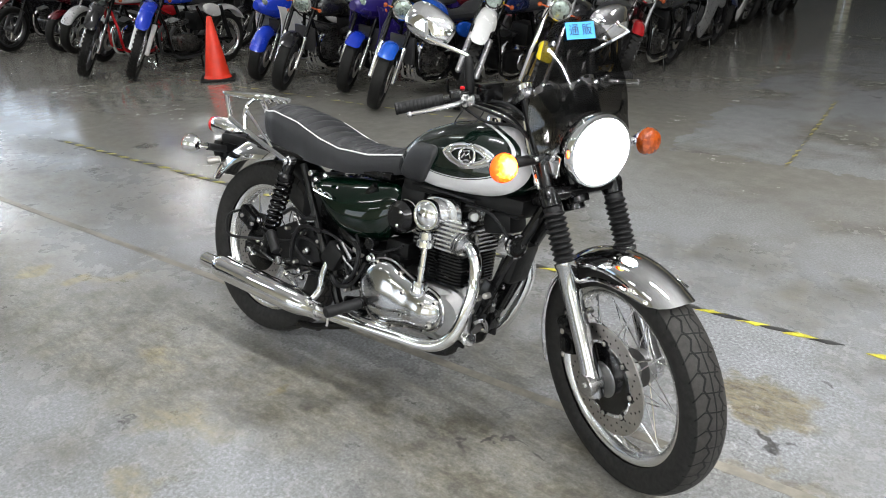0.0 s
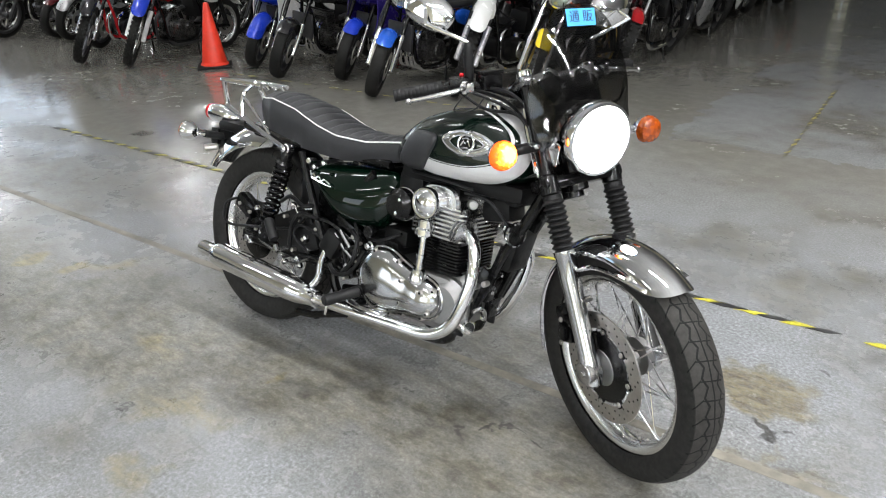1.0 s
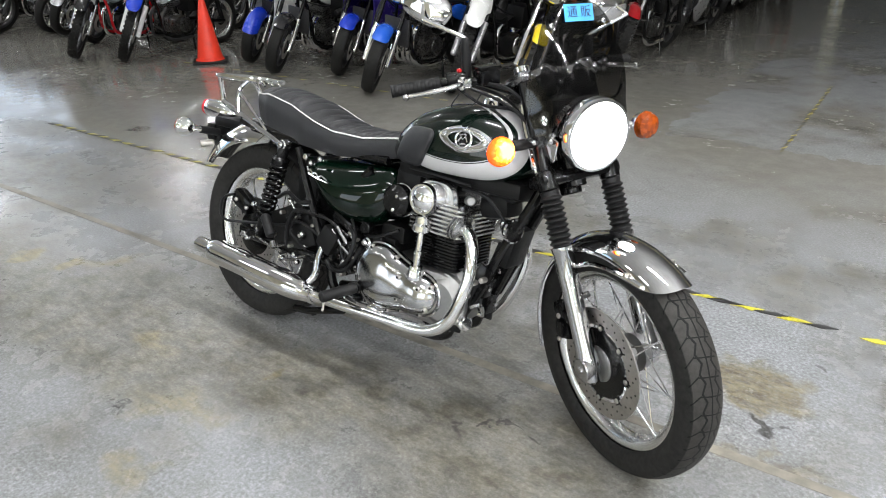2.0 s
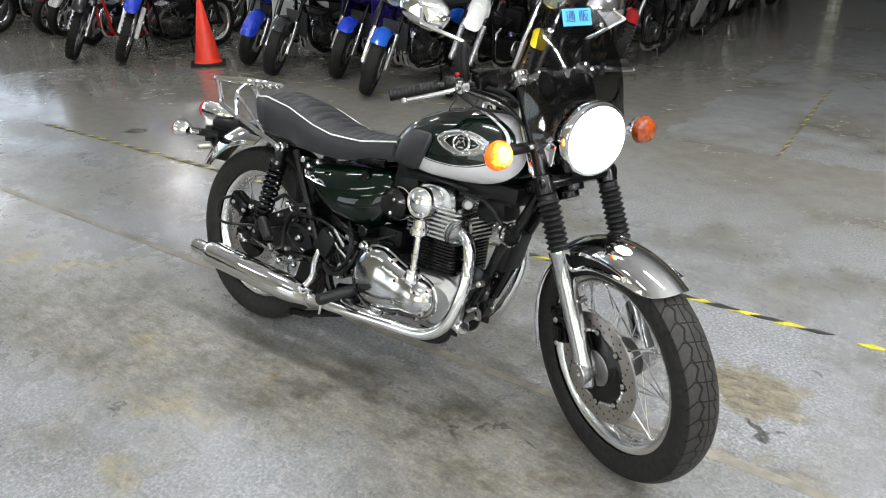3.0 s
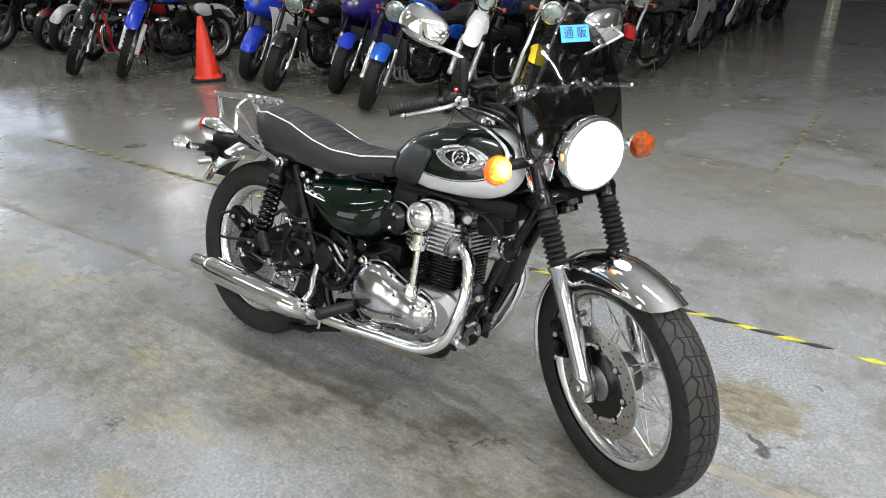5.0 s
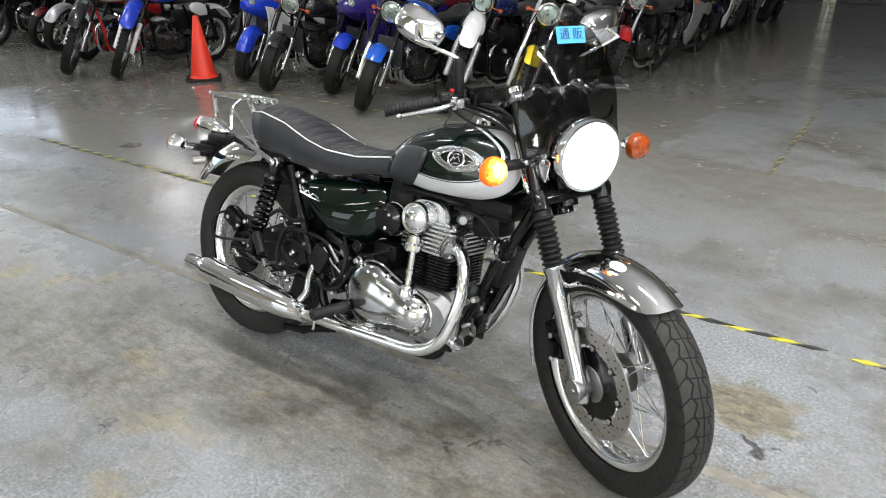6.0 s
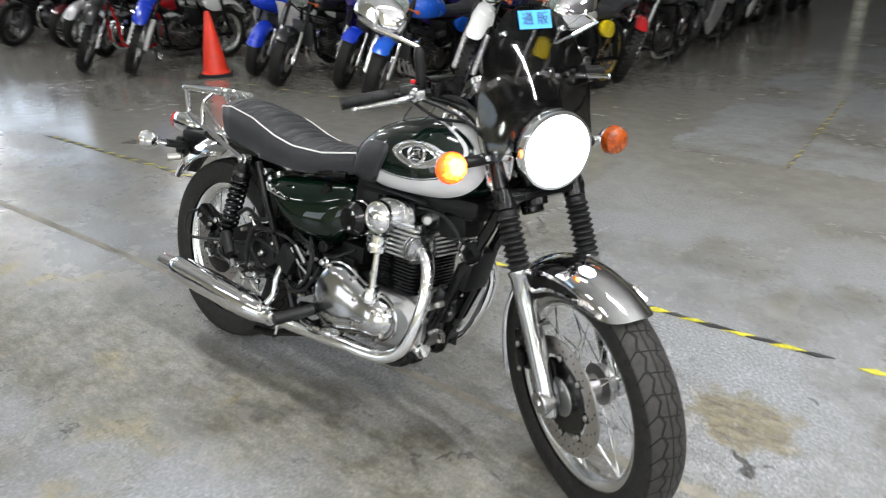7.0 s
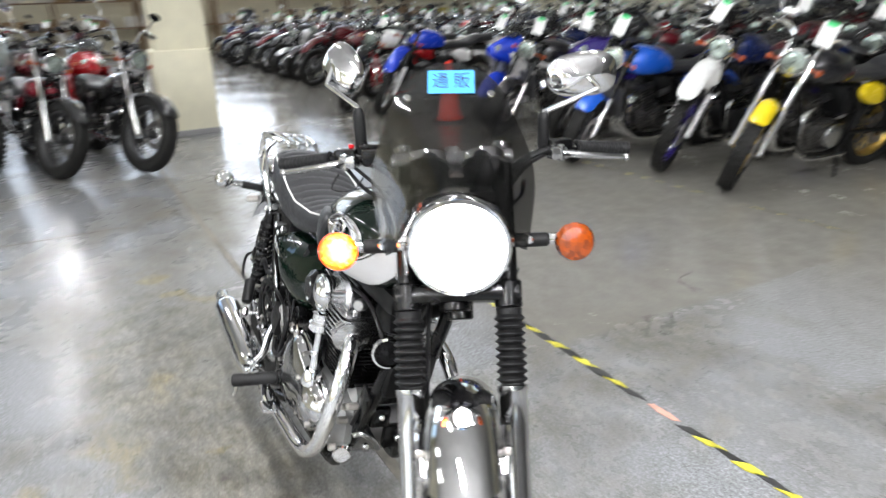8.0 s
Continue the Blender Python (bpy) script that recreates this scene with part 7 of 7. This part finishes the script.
    if kind in ("naked", "sport") and not lite:
        for y in (-0.03, 0.03, 0.08):
            part("header_pipe", tube(smooth_path([(ex + 0.16, y, 0.56), (ex + 0.24, y, 0.48), (ex + 0.24, y, 0.3), (ex + 0.14, y * 0.9 - 0.02, 0.2), (ex - 0.1, -0.06, 0.2)], 4), 0.018, 8), exm, b)
    if not lite:
        parts("carburettor", [cyl((ex - 0.06, y, 0.56), (ex - 0.16, y, 0.58), 0.028, 12) for y in ((-0.1, 0.1) if kind in ("naked", "sport") else (-0.04,))], P_GREY, en)
        parts("bolt", [cyl((ex + bx, -0.12, bz), (ex + bx, -0.16, bz), 0.01, 6) for bx, bz in ((-0.22, 0.3), (-0.15, 0.44), (0.02, 0.29), (0.1, 0.4), (0.05, 0.52))], STEEL, en)
        part("brake_pedal", tube([(ex - 0.3, -0.16, 0.27), (ex - 0.18, -0.18, 0.24), (ex - 0.08, -0.18, 0.25)], 0.008, 6), ALU, b)
        part("brake_hose", tube(smooth_path([up(reach * 0.95, -0.06, 0.03), up(reach * 0.6, -gap - 0.02, 0.06), up(0.1, -gap - 0.02, -0.04)], 5), 0.006, 6), CABLE, b, xf=st)
        part("caliper", box(0, 0, 0, 0.05, 0.04, 0.09, 0.012, Matrix.Translation(up(0.1, -gap + 0.01, -0.06))), P_GREY, b, xf=st)
        part("left_cover", dome((ex - 0.05, 0.135, 0.36), (ex - 0.05, 1, 0.36), 0.09, 0.04), ALU if rng.random() < 0.5 else em, en)
        part("left_pipe", tube(smooth_path([(ex + 0.16, 0.08, 0.56), (ex + 0.25, 0.09, 0.47), (ex + 0.24, 0.1, 0.3), (ex + 0.13, 0.12, 0.2), (ex - 0.25, 0.14, 0.2)], 4), 0.02, 10), exm, b)
        part("air_box", box(ex - 0.28, 0, 0.58, 0.22, 0.2, 0.22, 0.04), BLACKM, b)
        part("wiring_loom", [tube(smooth_path([up(reach * 0.95, q * 0.05, 0.04), up(reach * 0.75, q * 0.09, 0.06), (hx - 0.05, q * 0.07, hz - 0.1), (ex, q * 0.1, 0.62)], 5), 0.007, 6) for q in (-1, 1)], CABLE, b)
        part("gear_case", dome((ex - 0.28, -0.12, 0.33), (ex - 0.28, -1, 0.33), 0.05, 0.03), BLACK, en)
        part("footpeg", cyl((ex - 0.3, -0.12, 0.3), (ex - 0.3, -0.27, 0.3), 0.014, 8), RUBBER, b)
        part("hose", tube(smooth_path([(ex - 0.16, -0.1, 0.5), (ex - 0.02, -0.14, 0.52), (ex + 0.12, -0.14, 0.5), (hx - 0.02, -0.09, 0.66)], 4), 0.009, 6), CABLE, b)
    if not lite:
        part("radiator", [box(hx + 0.02, 0, 0.52, 0.03, 0.28, 0.24, 0.006)], P_GREY, b) if kind in ("naked", "sport") else None
        for s in (-1, 1):
            part("shock_absorber", [cyl((0.05, s * 0.13, rr + 0.03), (0.2, s * 0.13, seat_h - 0.12), 0.028, 10), lathe([(0.03, 0.05 + 0.02 * i) if i % 2 else (0.024, 0.05 + 0.02 * i) for i in range(12)], 12, m=along((0.05, s * 0.13, rr + 0.03), (0.2, s * 0.13, seat_h - 0.12)))], BLACKM, b)
        part("side_stand", [tube([(hx - 0.55, 0.12, 0.26), (hx - 0.5, 0.2, 0.05)], 0.012, 6)], BLACK, b)
    # tank, seat, tail
    tl_, x0 = (0.5, hx - 0.5) if kind != "cruiser" else (0.56, hx - 0.55)
    tw = 1.0 if kind != "trail" else 0.8
    tm = Matrix.Translation((x0, 0, seat_h - 0.02)) @ Matrix.Diagonal((tl_ / 0.47, tw, 1.05 if kind != "cruiser" else 0.85, 1)) @ Matrix.Translation((-0.69, 0, -0.76))
    tx = [0.69 + 0.47 * (0.5 - 0.5 * math.cos(math.pi * i / 14)) for i in range(15)]
    part("fuel_tank", moved(loft([tank_ring(x, *smoothed(tank_size, x), n=18) for x in tx]), tm), col, b)
    sr = []
    for i in range(15):
        t = i / 14
        x = -0.22 + (x0 + 0.22 + 0.02) * t
        tp = seat_h + (0.06 if t < 0.45 else 0.0) * (1 - max(0, (t - 0.3) / 0.15) if t > 0.3 else 1) + 0.01
        hw = 0.07 + 0.05 * math.sin(math.pi * min(1, 0.15 + 0.8 * t))
        sr.append([(x, hw * math.cos(a), tp - 0.045 + 0.05 * math.copysign(abs(math.sin(a)) ** 0.7, math.sin(a))) for a in np.linspace(0, 2 * math.pi, 15)[:-1]])
    part("seat", loft(sr), seat_mat, b)
    for s in (-1, 1):
        g = lathe([(0.165, -0.02), (0.17, 0.0), (0.155, 0.014), (0.1, 0.024), (0.0001, 0.028)], 18, m=Matrix.Translation((0.31, -0.115, seat_h - 0.16)) @ Matrix.Rotation(radians(-14), 4, "Y") @ AXY @ Matrix.Diagonal((1.0, 0.46, 1, 1)))
        part("side_panel", g if s < 0 else mirror(g), panel or col, b)
    part("tail", [fender_geo(0, rr, rr + 0.1, 70, 150, hr + 0.02, 0.05, 12, 8), box(-0.26, 0, seat_h - 0.02, 0.22, 0.16, 0.09, 0.03)], tail or (col if kind != "cruiser" else CHROME), b)
    if not lite:
        part("tail_lamp", [box(-0.38, 0, seat_h - 0.02, 0.04, 0.11, 0.06, 0.015)], RED, b)
    if shield:
        part("windshield", [fender_geo(lz.x - 0.42, lz.z - 0.02, 0.5, 12, 62, 0.24, 0.12, 14, 12, 0.004)], TINT, b, "large clear windshield", st)
    if card:
        cp = lz + Vector((0.06, rng.uniform(-0.1, 0.1), 0.24 + rng.uniform(-0.02, 0.06)))
        cm = Matrix.Translation(cp) @ Matrix.Rotation(radians(rng.uniform(-25, 25)), 4, "Z") @ Matrix.Rotation(radians(-20), 4, "Y")
        c = part("price_card", box(0, 0, 0, 0.003, 0.1, 0.15, 0, cm), CARD, b, "white price card", st)
        part("sticker", box(0, 0, 0, 0.002, 0.06, 0.03, 0, cm @ Matrix.Translation((0.003, 0, 0.065))), CARD_G, c, xf=st)
    return b


def stand(b, s, n, heading, lean=8.0):
    """Sets a bike with its front wheel on the hall's (s, n), heading in degrees from the s direction."""
    wb = 1.4
    h = GA + radians(heading)
    p = hall(s, n) - Vector((math.cos(h), math.sin(h), 0)) * wb
    return Matrix.Translation((p.x, p.y, 0.0)) @ Matrix.Rotation(h, 4, "Z") @ Matrix.Rotation(radians(-lean), 4, "X")


def put(b, s, n, heading, lean=8.0):
    b.matrix_basis = stand(b, s, n, heading, lean)
    return b


# the near row, facing the aisle
put(parked_bike("trail", P_WHITE, "white trail bike with a red tubular frame and black mudguard", fender=P_BLACK, rim=P_GREY, panel=P_RED, seed=1, card=False, steer=44), -8.34, 4.57, -82)
put(parked_bike("trail", P_BLUE, "blue motocross bike with white fork guards", fender=P_BLUE, fork=P_WHITE, rim=RIMALU, lamp="none", plate=None, panel=P_WHITE, tail=P_WHITE, seed=2, card=False, steer=42), -7.64, 4.78, -80)
put(parked_bike("sport", P_BLUE, "blue, white and red sports bike", fender=P_BLUE, rim=P_GREY, lamp="fairing", panel=P_WHITE, seed=3), -6.3, 5.45, -88)
put(parked_bike("naked", P_BLACK, "black naked bike with silver forks and a round lamp", fender=P_BLACK, fork=CHROME, seed=4, steer=33), -5.58, 5.22, -90)
put(parked_bike("naked", P_PURPLE, "blue and purple naked bike with a small fairing", fender=P_BLUE, lamp="fairing", panel=P_PURPLE, seed=5), -4.93, 5.5, -90)
put(parked_bike("naked", P_SKY, "bright blue naked bike with a round lamp", fender=P_SKY, fork=CHROME, seed=6, steer=32), -4.14, 5.08, -90)
put(parked_bike("trail", P_NAVY, "navy trail bike with a white front plate and round lamp", fender=P_WHITE, rim=P_PURPLE, plate=P_WHITE, panel=P_BLACK, seed=7, fork=P_SILVER), -3.48, 5.46, -90)
put(parked_bike("classic", P_BLACK, "black motorcycle with a yellow front mudguard and gold rims", fender=P_YELLOW, rim=P_GOLD, panel=P_YELLOW, fork=CHROME, seed=8, steer=32), -2.8, 5.42, -90)
put(parked_bike("classic", P_BLACK, "black motorcycle with a red mudguard and round lamp", fender=P_RED, panel=P_BLACK, seed=9), -2.75, 7.25, -90)
put(parked_bike("sport", P_BLACK, "black and silver sports bike", lamp="fairing", panel=P_SILVER, seed=10), -2.8, 9.05, -90)
put(parked_bike("naked", P_BLACK, "black naked bike with a silver front mudguard", fender=P_SILVER, seed=11), -9.3, 5.3, -90)
put(parked_bike("cruiser", P_BLACK, "black cruiser with chrome pipes", fender=P_SILVER, seed=12, rim=CHROME, card=False), -10.4, 5.7, -90)
# the cruisers beside the pillar
put(parked_bike("cruiser", P_BLACK, "black cruiser with high bars and chrome forks", fender=P_BLACK, rim=P_GREY, fork=CHROME, seed=13, tall_bar=0.12, card=False, steer=20), -6.3, 1.74, 14)
put(parked_bike("cruiser", P_MAROON, "dark red cruiser with chrome bars", fender=P_BLACK, rim=P_GREY, fork=CHROME, seed=14, tall_bar=0.05, card=False, steer=22), -6.5, 1.06, 12)
put(parked_bike("classic", P_SILVER, "silver touring roadster with a large clear windshield", fender=P_BLACK, rim=P_GREY, seed=15, card=False, steer=15, shield=True), -6.85, 0.5, 10)

put(parked_bike("sport", P_RED, "red and white sports bike behind the cruisers", fender=P_WHITE, rim=P_GREY, lamp="fairing", panel=P_RED, seed=16, card=False, steer=12), -8.15, 1.42, 8)
# far rows share a few plain makes
MAKES = []
for i, (kind, col, lamp, pan, label) in enumerate((
        ("naked", P_BLACK, "round", P_BLACK, "black naked bike in a far row"), ("sport", P_NAVY, "fairing", P_WHITE, "navy and white sports bike in a far row"),
        ("trail", P_WINE, "none", P_BLACK, "dark red trail bike in a far row"), ("classic", P_BLACK, "round", P_SILVER, "black and silver classic bike in a far row"),
        ("naked", P_RED, "round", P_BLACK, "red naked bike in a far row"), ("sport", P_BLACK, "fairing", P_GREY, "black sports bike in a far row"),
        ("cruiser", P_BLACK, "round", None, "black cruiser in a far row"), ("trail", P_BLACK, "round", P_WHITE, "black and white trail bike in a far row"),
        ("naked", P_PINE, "round", P_BLACK, "dark green naked bike in a far row"), ("classic", P_MAROON, "round", P_BLACK, "maroon classic bike in a far row"),
        ("naked", P_SILVER, "round", P_BLACK, "silver naked bike in a far row"), ("sport", P_WINE, "fairing", P_BLACK, "dark red sports bike in a far row"))):
    MAKES.append(parked_bike(kind, col, label, lamp=lamp, panel=pan, lite=True, seed=30 + i, steer=24, fork=(ALU, CHROME, P_GREY)[i % 3], rim=(P_GREY, RIMALU)[i % 2], card=i % 2 == 0))
spots = []
rng = random.Random(11)
for s in np.arange(-21.5, -10.8, 0.66):
    spots.append((s, 5.25 + rng.uniform(-0.2, 0.25), -90))
for n in (7.3, 9.15, 11.0, 13.0, 15.0):
    for s in np.arange(-22.0, -3.2 if n < 10 else -2.5, 0.66):
        spots.append((s + rng.uniform(-0.1, 0.1), n + rng.uniform(-0.2, 0.2), -90 + rng.uniform(-8, 8)))
for row, (s, h) in enumerate(((-8.9, 0), (-11.6, 180), (-14.0, 0), (-17.0, 0))):
    for n in np.arange(-4.5, 2.2, 0.75):
        if row or abs(n - 1.42) > 0.5:
            spots.append((s + rng.uniform(-0.15, 0.15), n + rng.uniform(-0.08, 0.08), h + rng.uniform(-8, 8)))
for n in (-0.3, -1.0, -1.7):
    spots.append((-6.4 + rng.uniform(-0.1, 0.1), n, 0))
used = set()
for k, (s, n, h) in enumerate(spots):
    i = rng.randrange(len(MAKES))
    m = stand(MAKES[i], s, n, h, 8 + rng.uniform(-2, 2))
    if i in used:
        copy_thing(MAKES[i], m)
    else:
        MAKES[i].matrix_basis = m
        used.add(i)
for i, b in enumerate(MAKES):
    if i not in used:
        b.matrix_basis = stand(b, -22.3, 6.0 + i, -90)
